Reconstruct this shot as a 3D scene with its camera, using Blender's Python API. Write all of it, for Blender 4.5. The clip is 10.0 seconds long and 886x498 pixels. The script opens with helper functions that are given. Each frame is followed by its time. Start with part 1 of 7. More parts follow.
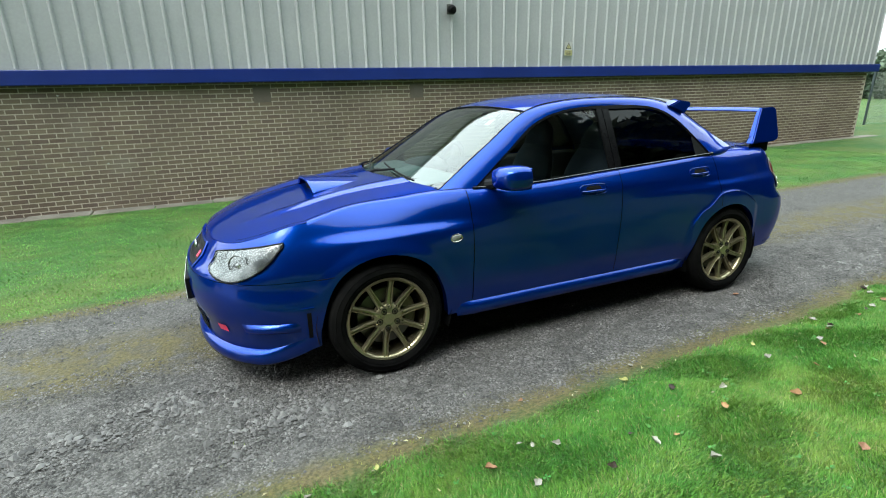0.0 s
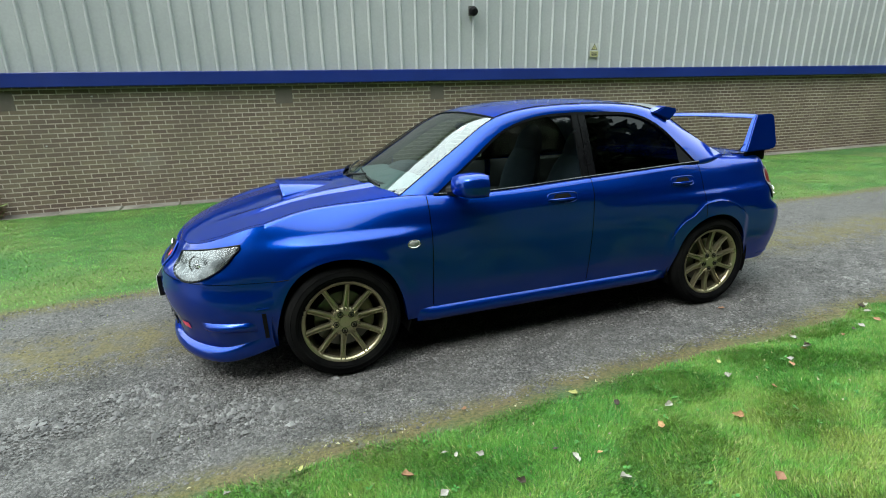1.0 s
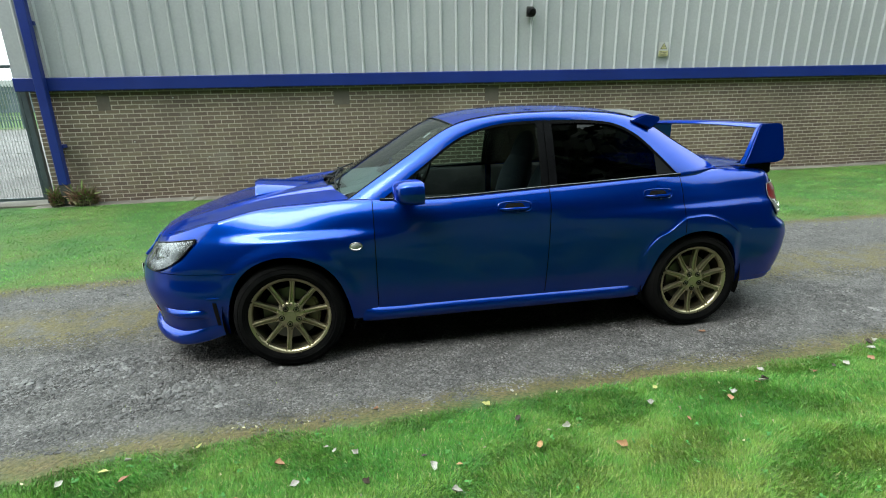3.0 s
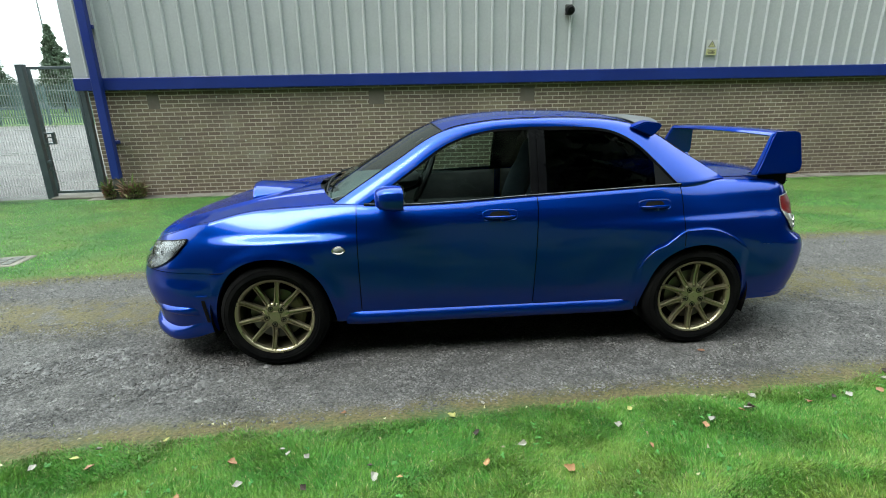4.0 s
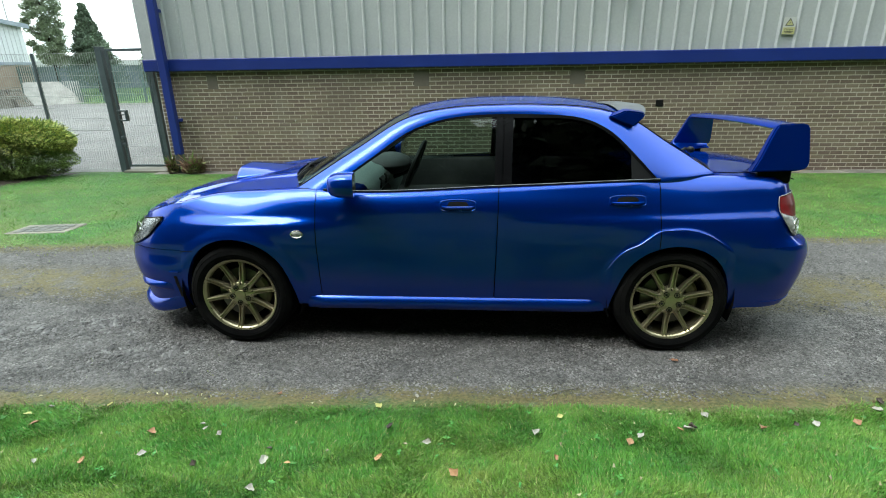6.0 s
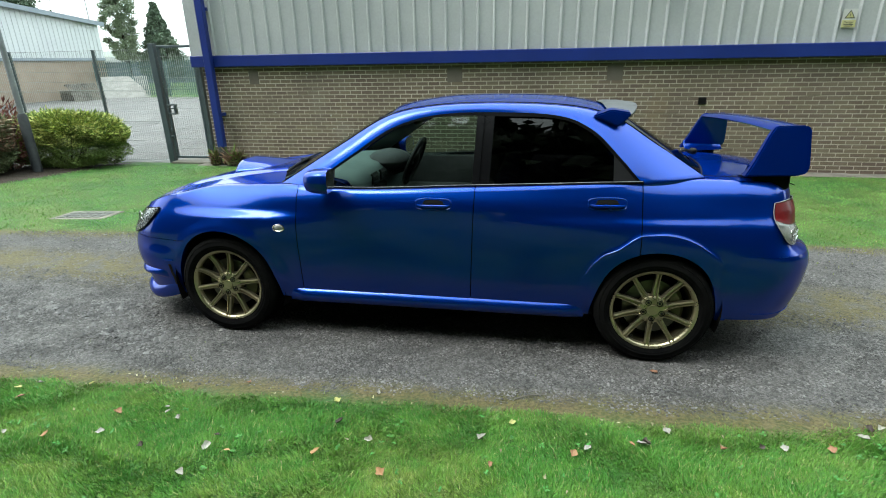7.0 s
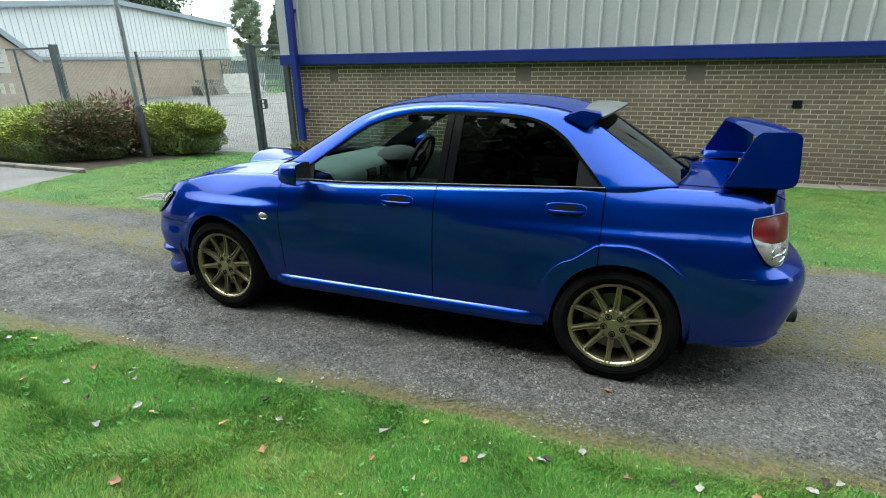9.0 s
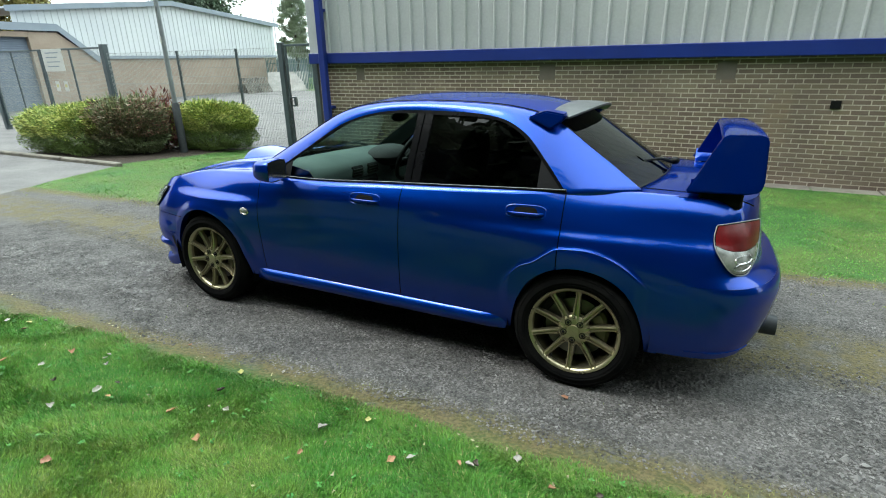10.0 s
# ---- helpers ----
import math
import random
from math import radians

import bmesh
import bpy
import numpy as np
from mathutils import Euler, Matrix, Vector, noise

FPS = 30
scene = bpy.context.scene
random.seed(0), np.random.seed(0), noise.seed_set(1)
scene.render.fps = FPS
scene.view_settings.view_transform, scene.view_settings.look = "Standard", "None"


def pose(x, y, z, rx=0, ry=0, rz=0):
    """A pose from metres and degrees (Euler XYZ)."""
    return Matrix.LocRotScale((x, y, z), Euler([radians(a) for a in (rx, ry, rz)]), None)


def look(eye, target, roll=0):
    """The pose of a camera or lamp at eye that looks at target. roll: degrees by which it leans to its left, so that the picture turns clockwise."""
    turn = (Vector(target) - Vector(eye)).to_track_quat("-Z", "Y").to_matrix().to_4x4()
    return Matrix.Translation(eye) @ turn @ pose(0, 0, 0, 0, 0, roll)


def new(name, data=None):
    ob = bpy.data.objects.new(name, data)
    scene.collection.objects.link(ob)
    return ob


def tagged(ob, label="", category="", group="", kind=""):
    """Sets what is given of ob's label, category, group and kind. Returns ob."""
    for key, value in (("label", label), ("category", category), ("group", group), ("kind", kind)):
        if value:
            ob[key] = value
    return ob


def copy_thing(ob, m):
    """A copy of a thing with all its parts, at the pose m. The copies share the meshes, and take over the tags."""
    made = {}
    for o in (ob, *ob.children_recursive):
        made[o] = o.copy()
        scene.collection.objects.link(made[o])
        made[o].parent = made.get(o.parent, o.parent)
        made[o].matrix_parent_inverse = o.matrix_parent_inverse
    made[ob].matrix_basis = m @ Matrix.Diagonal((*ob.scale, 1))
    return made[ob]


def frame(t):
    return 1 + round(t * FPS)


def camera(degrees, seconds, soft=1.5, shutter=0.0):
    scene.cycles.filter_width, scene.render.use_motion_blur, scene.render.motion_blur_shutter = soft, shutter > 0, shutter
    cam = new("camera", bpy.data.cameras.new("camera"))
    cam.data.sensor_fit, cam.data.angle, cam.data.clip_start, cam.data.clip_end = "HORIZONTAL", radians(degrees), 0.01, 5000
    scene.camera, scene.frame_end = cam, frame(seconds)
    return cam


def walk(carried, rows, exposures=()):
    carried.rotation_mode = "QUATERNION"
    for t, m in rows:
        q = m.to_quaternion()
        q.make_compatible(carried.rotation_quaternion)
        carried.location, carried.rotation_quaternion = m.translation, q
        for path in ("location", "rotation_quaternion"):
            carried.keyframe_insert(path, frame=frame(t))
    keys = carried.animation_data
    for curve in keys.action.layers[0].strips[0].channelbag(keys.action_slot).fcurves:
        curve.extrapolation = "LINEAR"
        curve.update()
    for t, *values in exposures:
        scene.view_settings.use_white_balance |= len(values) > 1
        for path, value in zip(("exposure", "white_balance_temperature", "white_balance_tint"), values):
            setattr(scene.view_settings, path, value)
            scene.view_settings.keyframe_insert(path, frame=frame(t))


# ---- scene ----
cam = camera(81.2, 10.0, 1.0)
PATH = [
    (0, (-2.029, -3.229, 1.504), (-1.246, -1.495, 0.889), -1.1),
    (0.5, (-1.842, -3.31, 1.526), (-1.127, -1.546, 0.91), -1.0),
    (1, (-1.63, -3.397, 1.534), (-0.983, -1.607, 0.92), -1.0),
    (1.5, (-1.435, -3.5, 1.556), (-0.886, -1.678, 0.941), -1.0),
    (2, (-1.235, -3.544, 1.557), (-0.732, -1.709, 0.942), -1.1),
    (3.5, (-0.667, -3.682, 1.591), (-0.455, -1.79, 0.978), -1.1),
    (4, (-0.472, -3.668, 1.61), (-0.341, -1.77, 0.993), -1.1),
    (4.5, (-0.307, -3.669, 1.596), (-0.233, -1.769, 0.975), -1.0),
    (5, (-0.152, -3.677, 1.614), (-0.159, -1.782, 0.975), -1.0),
    (5.5, (0.01, -3.631, 1.617), (-0.07, -1.744, 0.959), -0.9),
    (6, (0.186, -3.603, 1.62), (0.039, -1.726, 0.944), -1.0),
    (7.5, (0.791, -3.491, 1.628), (0.368, -1.662, 0.938), -1.0),
    (8, (0.965, -3.448, 1.634), (0.471, -1.637, 0.943), -1.0),
    (8.5, (1.171, -3.404, 1.625), (0.578, -1.622, 0.938), -1.1),
    (9, (1.332, -3.346, 1.61), (0.639, -1.6, 0.924), -1.0),
    (9.5, (1.521, -3.254, 1.614), (0.751, -1.542, 0.927), -1.0),
    (10, (1.709, -3.173, 1.607), (0.875, -1.491, 0.918), -1.1),
]
walk(cam, [(t, look(eye, target, roll)) for t, eye, target, roll in PATH])

# ---- sky and sun: bright overcast ----
world = bpy.data.worlds.new("overcast")
scene.world = world
world.use_nodes = True
wn, wl = world.node_tree.nodes, world.node_tree.links
wn.clear()
sky = wn.new("ShaderNodeTexSky")
sky.sky_type = "NISHITA"
sky.sun_disc = False
sky.sun_elevation, sky.sun_rotation = radians(60), radians(-118)
sky.dust_density, sky.air_density = 4.0, 1.0
wash = wn.new("ShaderNodeHueSaturation")
wash.inputs["Saturation"].default_value = 0.18
cloud = wn.new("ShaderNodeMix")
cloud.data_type = "RGBA"
cloud.inputs["Factor"].default_value = 0.65
cloud.inputs[7].default_value = (8.0, 9.8, 9.75, 1)
back = wn.new("ShaderNodeBackground")
back.inputs["Strength"].default_value = 0.115
world_out = wn.new("ShaderNodeOutputWorld")
wl.new(sky.outputs[0], wash.inputs["Color"])
wl.new(wash.outputs[0], cloud.inputs[6])
wl.new(cloud.outputs[2], back.inputs["Color"])
# an overcast dome, brighter overhead than at the horizon and brighter on the side behind the shed
dome = wn.new("ShaderNodeTexCoord")
split = wn.new("ShaderNodeSeparateXYZ")
rise = wn.new("ShaderNodeMapRange")
rise.inputs["To Min"].default_value, rise.inputs["To Max"].default_value = 0.085, 0.225
side = wn.new("ShaderNodeMapRange")
side.inputs["From Min"].default_value, side.inputs["From Max"].default_value = -0.9, 0.9
side.inputs["To Min"].default_value, side.inputs["To Max"].default_value = 0.50, 1.6
both = wn.new("ShaderNodeMath")
both.operation = "MULTIPLY"
wl.new(dome.outputs["Generated"], split.inputs[0])
wl.new(split.outputs[2], rise.inputs["Value"])
wl.new(split.outputs[1], side.inputs["Value"])
wl.new(rise.outputs["Result"], both.inputs[0])
wl.new(side.outputs["Result"], both.inputs[1])
wl.new(both.outputs[0], back.inputs["Strength"])
wl.new(back.outputs[0], world_out.inputs["Surface"])
sun = new("sun", bpy.data.lights.new("sun", "SUN"))
sun.data.energy, sun.data.angle, sun.data.color = 0.75, radians(25), (0.93, 0.97, 0.92)
sun.matrix_world = look((-6, -3.2, 12), (0, 0, 0))
scene.view_settings.exposure = 1.46

# ---- materials ----
def nodes_of(name):
    m = bpy.data.materials.new(name)
    m.use_nodes = True
    nt = m.node_tree
    nt.nodes.clear()
    out = nt.nodes.new("ShaderNodeOutputMaterial")
    return m, nt, out


def link(nt, a, b):
    nt.links.new(a, b)


def noise_node(nt, vec, scale, detail=4.0, rough=0.6):
    n = nt.nodes.new("ShaderNodeTexNoise")
    n.inputs["Scale"].default_value, n.inputs["Detail"].default_value, n.inputs["Roughness"].default_value = scale, detail, rough
    if vec is not None:
        link(nt, vec, n.inputs["Vector"])
    return n.outputs["Fac"]


def calc(nt, op, a, b=0.0, clamp=False):
    n = nt.nodes.new("ShaderNodeMath")
    n.operation, n.use_clamp = op, clamp
    for i, v in enumerate((a, b)):
        if isinstance(v, (int, float)):
            n.inputs[i].default_value = v
        else:
            link(nt, v, n.inputs[i])
    return n.outputs[0]


def ramp(nt, v, lo, hi):
    n = nt.nodes.new("ShaderNodeMapRange")
    n.interpolation_type = "SMOOTHSTEP"
    n.inputs["From Min"].default_value, n.inputs["From Max"].default_value = lo, hi
    link(nt, v, n.inputs["Value"])
    return n.outputs["Result"]


def blend(nt, fac, a, b, how="MIX"):
    n = nt.nodes.new("ShaderNodeMix")
    n.data_type, n.blend_type = "RGBA", how
    for sock, v in ((n.inputs["Factor"], fac), (n.inputs[6], a), (n.inputs[7], b)):
        if isinstance(v, (int, float)):
            sock.default_value = v
        elif isinstance(v, tuple):
            sock.default_value = (*v, 1) if len(v) == 3 else v
        else:
            link(nt, v, sock)
    return n.outputs[2]


def weathered(nt, col):
    """Old marks on the long wall: a pale lime bloom, a rusty run, and dull patches a stride across."""
    at = nt.nodes.new("ShaderNodeNewGeometry").outputs["Position"]
    sep = nt.nodes.new("ShaderNodeSeparateXYZ")
    link(nt, at, sep.inputs[0])

    def spot(x0, z0, rx, rz):
        dx = calc(nt, "DIVIDE", calc(nt, "SUBTRACT", sep.outputs[0], x0), rx)
        dz = calc(nt, "DIVIDE", calc(nt, "SUBTRACT", sep.outputs[2], z0), rz)
        far = calc(nt, "ADD", calc(nt, "MULTIPLY", dx, dx), calc(nt, "MULTIPLY", dz, dz))
        return ramp(nt, calc(nt, "SUBTRACT", calc(nt, "ADD", 1.0, calc(nt, "MULTIPLY", noise_node(nt, at, 5.0, 6.0, 0.75), 3.0)), far), 1.2, 3.2)
    col = blend(nt, calc(nt, "MULTIPLY", ramp(nt, noise_node(nt, at, 0.7, 4.0), 0.42, 0.7), 0.35), col, (0.085, 0.07, 0.052))
    col = blend(nt, calc(nt, "MULTIPLY", spot(-3.30, 0.30, 0.30, 0.22), 0.20), col, (0.34, 0.31, 0.28))
    col = blend(nt, calc(nt, "MULTIPLY", spot(-3.75, 0.80, 0.22, 0.50), 0.16), col, (0.30, 0.27, 0.24))
    return blend(nt, calc(nt, "MULTIPLY", spot(2.75, 0.55, 0.26, 0.60), 0.30), col, (0.20, 0.12, 0.05))


def surface(name, c1, c2, rough=0.6, scale=3.0, fine=60.0, metal=0.0, bump=0.15, depth=0.004, coat=0.0, rand="", spread=0.3, spec=0.5, old=False):
    """A painted or natural surface: two base colours mixed at a large scale, grain and relief at a fine one."""
    m, nt, out = nodes_of(name)
    co = nt.nodes.new("ShaderNodeTexCoord").outputs["Object"]
    col = blend(nt, ramp(nt, noise_node(nt, co, scale), 0.35, 0.65), c1, c2)
    grain = noise_node(nt, co, fine, 3.0)
    col = blend(nt, 0.35, col, blend(nt, grain, (0.35, 0.35, 0.35), (1.0, 1.0, 1.0)), "MULTIPLY")
    if rand:
        src = nt.nodes.new("ShaderNodeObjectInfo").outputs["Random"] if rand == "object" else nt.nodes.new("ShaderNodeNewGeometry").outputs["Random Per Island"]
        hsv = nt.nodes.new("ShaderNodeHueSaturation")
        link(nt, calc(nt, "ADD", calc(nt, "MULTIPLY", src, 2 * spread), 1 - spread), hsv.inputs["Value"])
        link(nt, calc(nt, "ADD", calc(nt, "MULTIPLY", src, 0.03), 0.485), hsv.inputs["Hue"])
        link(nt, col, hsv.inputs["Color"])
        col = hsv.outputs[0]
    if old:
        col = weathered(nt, col)
    p = nt.nodes.new("ShaderNodeBsdfPrincipled")
    link(nt, col, p.inputs["Base Color"])
    p.inputs["Metallic"].default_value = metal
    p.inputs["Specular IOR Level"].default_value = spec
    p.inputs["Coat Weight"].default_value = coat
    p.inputs["Coat Roughness"].default_value = 0.04
    link(nt, calc(nt, "ADD", calc(nt, "MULTIPLY", noise_node(nt, co, scale * 3), 0.2), rough - 0.1, True), p.inputs["Roughness"])
    if bump:
        b = nt.nodes.new("ShaderNodeBump")
        b.inputs["Strength"].default_value, b.inputs["Distance"].default_value = bump, depth
        link(nt, grain, b.inputs["Height"])
        link(nt, b.outputs[0], p.inputs["Normal"])
    link(nt, p.outputs[0], out.inputs["Surface"])
    return m


def glass(name, tint, gloss=0.02, bare=0.04):
    """Thin tinted glazing: a clear tinted body under a mirror-like film that grows towards grazing views. bare: its mirror share seen square on."""
    m, nt, out = nodes_of(name)
    clear = nt.nodes.new("ShaderNodeBsdfTransparent")
    clear.inputs["Color"].default_value = (*tint, 1)
    shine = nt.nodes.new("ShaderNodeBsdfGlossy")
    shine.inputs["Roughness"].default_value = gloss
    edge = nt.nodes.new("ShaderNodeLayerWeight")
    edge.inputs["Blend"].default_value = 0.5
    film = calc(nt, "ADD", calc(nt, "MULTIPLY", calc(nt, "POWER", edge.outputs["Facing"], 5.0), 1 - bare), bare)
    mix = nt.nodes.new("ShaderNodeMixShader")
    link(nt, film, mix.inputs[0])
    link(nt, clear.outputs[0], mix.inputs[1])
    link(nt, shine.outputs[0], mix.inputs[2])
    link(nt, mix.outputs[0], out.inputs["Surface"])
    return m


def car_paint(name, pigment, flake_tint, rough=0.28, share=0.5):
    """Blue pigment and metal flake side by side under one clear coat."""
    m, nt, out = nodes_of(name)
    co = nt.nodes.new("ShaderNodeTexCoord").outputs["Object"]
    sparkle = noise_node(nt, co, 900.0, 2.0)
    dust = ramp(nt, noise_node(nt, co, 2.5, 5.0), 0.45, 0.8)
    film = calc(nt, "ADD", calc(nt, "MULTIPLY", dust, 0.04), 0.055)
    b = nt.nodes.new("ShaderNodeBump")
    b.inputs["Strength"].default_value, b.inputs["Distance"].default_value = 0.02, 0.001
    link(nt, noise_node(nt, co, 35.0, 2.0), b.inputs["Height"])
    mix = nt.nodes.new("ShaderNodeMixShader")
    mix.inputs[0].default_value = share
    for slot, colour, metal in ((1, pigment, 0.0), (2, flake_tint, 1.0)):
        p = nt.nodes.new("ShaderNodeBsdfPrincipled")
        link(nt, blend(nt, 0.25, colour, blend(nt, sparkle, (0.4, 0.4, 0.4), (1, 1, 1)), "MULTIPLY"), p.inputs["Base Color"])
        p.inputs["Metallic"].default_value = metal
        p.inputs["Roughness"].default_value = rough
        if metal:
            p.inputs["Specular Tint"].default_value = (0.05, 0.4, 1.0, 1)
        else:
            p.inputs["Specular IOR Level"].default_value = 0.0
        p.inputs["Coat Weight"].default_value = 0.78
        p.inputs["Coat IOR"].default_value = 1.46
        link(nt, film, p.inputs["Coat Roughness"])
        link(nt, b.outputs[0], p.inputs["Coat Normal"])
        link(nt, p.outputs[0], mix.inputs[slot])
    link(nt, mix.outputs[0], out.inputs["Surface"])
    return m


def ground_material():
    """Lawn soil, gravel track with a mossy middle and straw-brown verges, tarmac and bed soil, by place on the sheet."""
    m, nt, out = nodes_of("ground_cover")
    co = nt.nodes.new("ShaderNodeTexCoord").outputs["Object"]
    sep = nt.nodes.new("ShaderNodeSeparateXYZ")
    link(nt, co, sep.inputs[0])
    x, y = sep.outputs[0], sep.outputs[1]
    big, mid, fine = noise_node(nt, co, 0.9, 5.0), noise_node(nt, co, 6.0, 5.0), noise_node(nt, co, 55.0, 4.0)
    wob = calc(nt, "MULTIPLY", calc(nt, "SUBTRACT", calc(nt, "ADD", calc(nt, "MULTIPLY", big, 0.6), calc(nt, "MULTIPLY", mid, 0.4)), 0.5), 0.36)
    yw = calc(nt, "ADD", y, wob)
    far = calc(nt, "ADD", calc(nt, "MULTIPLY", calc(nt, "MINIMUM", calc(nt, "MAXIMUM", x, -8.0), 3.0), 0.075), 1.4)
    from_far = calc(nt, "SUBTRACT", far, yw)
    from_near = calc(nt, "SUBTRACT", calc(nt, "ADD", yw, 1.475), calc(nt, "MULTIPLY", calc(nt, "MINIMUM", calc(nt, "MAXIMUM", x, -4.0), 5.0), 0.06))
    inside = calc(nt, "MINIMUM", from_far, from_near)
    # lawn
    green = blend(nt, ramp(nt, big, 0.35, 0.65), (0.0297, 0.1056, 0.0165), (0.0759, 0.1221, 0.02178))
    green = blend(nt, ramp(nt, fine, 0.3, 0.7), blend(nt, 0.55, green, (0.0132, 0.0198, 0.00396)), green)
    # track: pebbles of two sizes over fines
    peb = nt.nodes.new("ShaderNodeTexVoronoi")
    peb.inputs["Scale"].default_value = 46.0
    link(nt, co, peb.inputs["Vector"])
    hue = nt.nodes.new("ShaderNodeSeparateColor")
    link(nt, peb.outputs["Color"], hue.inputs[0])
    chip = nt.nodes.new("ShaderNodeTexVoronoi")
    chip.inputs["Scale"].default_value = 125.0
    link(nt, co, chip.inputs["Vector"])
    tone = nt.nodes.new("ShaderNodeSeparateColor")
    link(nt, chip.outputs["Color"], tone.inputs[0])
    grit = blend(nt, ramp(nt, hue.outputs[0], 0.2, 1.0), (0.050, 0.047, 0.045), (0.100, 0.095, 0.091))
    grit = blend(nt, calc(nt, "MULTIPLY", ramp(nt, tone.outputs[0], 0.45, 1.0), 0.7), blend(nt, calc(nt, "MULTIPLY", tone.outputs[1], 0.6), grit, (0.0297, 0.02772, 0.0264)), (0.1551, 0.1485, 0.1419))
    grit = blend(nt, calc(nt, "MULTIPLY", ramp(nt, big, 0.35, 0.7), 0.35), grit, (0.0495, 0.04488, 0.0396))
    moss = blend(nt, ramp(nt, fine, 0.3, 0.7), (0.055, 0.046, 0.018), (0.115, 0.097, 0.040))
    strip = calc(nt, "SUBTRACT", 0.40, calc(nt, "ABSOLUTE", calc(nt, "SUBTRACT", yw, 0.12)))
    moss_f = calc(nt, "MULTIPLY", ramp(nt, strip, -0.12, 0.22), ramp(nt, mid, 0.3, 0.6))
    track = blend(nt, calc(nt, "MULTIPLY", moss_f, 0.9), grit, moss)
    straw = blend(nt, ramp(nt, mid, 0.35, 0.65), blend(nt, ramp(nt, fine, 0.35, 0.65), (0.045, 0.044, 0.014), (0.095, 0.088, 0.028)), blend(nt, ramp(nt, fine, 0.35, 0.65), (0.058, 0.047, 0.022), (0.115, 0.094, 0.044)))
    edge_f = calc(nt, "MULTIPLY", ramp(nt, calc(nt, "MULTIPLY", inside, -1.0), -0.24, -0.05), ramp(nt, mid, 0.2, 0.5))
    track = blend(nt, edge_f, track, straw)
    col = blend(nt, ramp(nt, calc(nt, "ADD", inside, calc(nt, "MULTIPLY", calc(nt, "SUBTRACT", fine, 0.5), 0.25)), -0.16, 0.05), green, track)
    # tarmac of the drive and of the yard
    tar = blend(nt, ramp(nt, big, 0.3, 0.7), (0.1089, 0.1043, 0.1036), (0.1617, 0.1551, 0.1518))
    tar = blend(nt, 0.4, tar, blend(nt, fine, (0.4, 0.4, 0.4), (1, 1, 1)), "MULTIPLY")
    left = calc(nt, "SUBTRACT", calc(nt, "SUBTRACT", calc(nt, "MULTIPLY", yw, -0.5), 6.75), x)
    drive = calc(nt, "MINIMUM", left, calc(nt, "SUBTRACT", 2.85, y))
    yard = calc(nt, "MINIMUM", calc(nt, "SUBTRACT", y, 6.72), calc(nt, "SUBTRACT", -6.0, x))
    yard = calc(nt, "MINIMUM", yard, calc(nt, "SUBTRACT", 29.0, y))
    west = calc(nt, "MINIMUM", calc(nt, "SUBTRACT", -11.9, x), calc(nt, "SUBTRACT", 29.0, y))
    paved = calc(nt, "MAXIMUM", calc(nt, "MAXIMUM", drive, yard), west)
    col = blend(nt, ramp(nt, paved, -0.04, 0.06), col, tar)
    # soil of the planted bed
    bed = calc(nt, "MINIMUM", calc(nt, "MINIMUM", calc(nt, "SUBTRACT", y, 2.85), calc(nt, "SUBTRACT", 6.7, y)),
               calc(nt, "MINIMUM", calc(nt, "SUBTRACT", calc(nt, "ADD", calc(nt, "MULTIPLY", yw, 0.06), -8.55), x), calc(nt, "ADD", x, 11.9)))
    col = blend(nt, ramp(nt, bed, 0.0, 0.1), col, blend(nt, fine, (0.0132, 0.00924, 0.00594), (0.0462, 0.033, 0.0231)))
    p = nt.nodes.new("ShaderNodeBsdfPrincipled")
    p.inputs["Roughness"].default_value = 0.85
    p.inputs["Specular IOR Level"].default_value = 0.3
    link(nt, col, p.inputs["Base Color"])
    b = nt.nodes.new("ShaderNodeBump")
    b.inputs["Strength"].default_value, b.inputs["Distance"].default_value = 0.8, 0.012
    high = calc(nt, "SUBTRACT", calc(nt, "ADD", fine, calc(nt, "MULTIPLY", tone.outputs[0], 0.45)), calc(nt, "MULTIPLY", peb.outputs["Distance"], 0.8))
    link(nt, high, b.inputs["Height"])
    link(nt, b.outputs[0], p.inputs["Normal"])
    link(nt, p.outputs[0], out.inputs["Surface"])
    return m


M_GROUND = ground_material()
M_BRICK = surface("brown_brick", (0.135, 0.095, 0.066), (0.172, 0.126, 0.092), 0.85, 1.2, 90, bump=0.5, rand="object", spread=0.20, old=True)
M_BRICK_FAR = surface("brown_brick_far", (0.135, 0.095, 0.066), (0.172, 0.126, 0.092), 0.85, 1.2, 90, bump=0.5, rand="island", spread=0.20, old=True)
M_MORTAR = surface("mortar", (0.46, 0.40, 0.325), (0.55, 0.48, 0.40), 0.9, 1.0, 120, bump=0.4, old=True)
M_PATCH = surface("cement_patch", (0.1122, 0.0924, 0.0759), (0.1386, 0.1155, 0.0957), 0.9, 4, 80, bump=0.3)
M_CLAD = surface("grey_green_sheet", (0.378, 0.390, 0.392), (0.418, 0.428, 0.428), 0.45, 0.6, 25, metal=0.1, bump=0.03)
M_WHITE_CLAD = surface("pale_sheet", (0.5148, 0.528, 0.5544), (0.5544, 0.5676, 0.5808), 0.5, 0.5, 25, bump=0.03)
M_BLUE = surface("blue_trim_paint", (0.004, 0.018, 0.15), (0.006, 0.023, 0.175), 0.4, 1.0, 40, bump=0.04)
M_GREY_PIPE = surface("weathered_grey_pipe", (0.0462, 0.0495, 0.0429), (0.0792, 0.0792, 0.066), 0.7, 8, 80, bump=0.2)
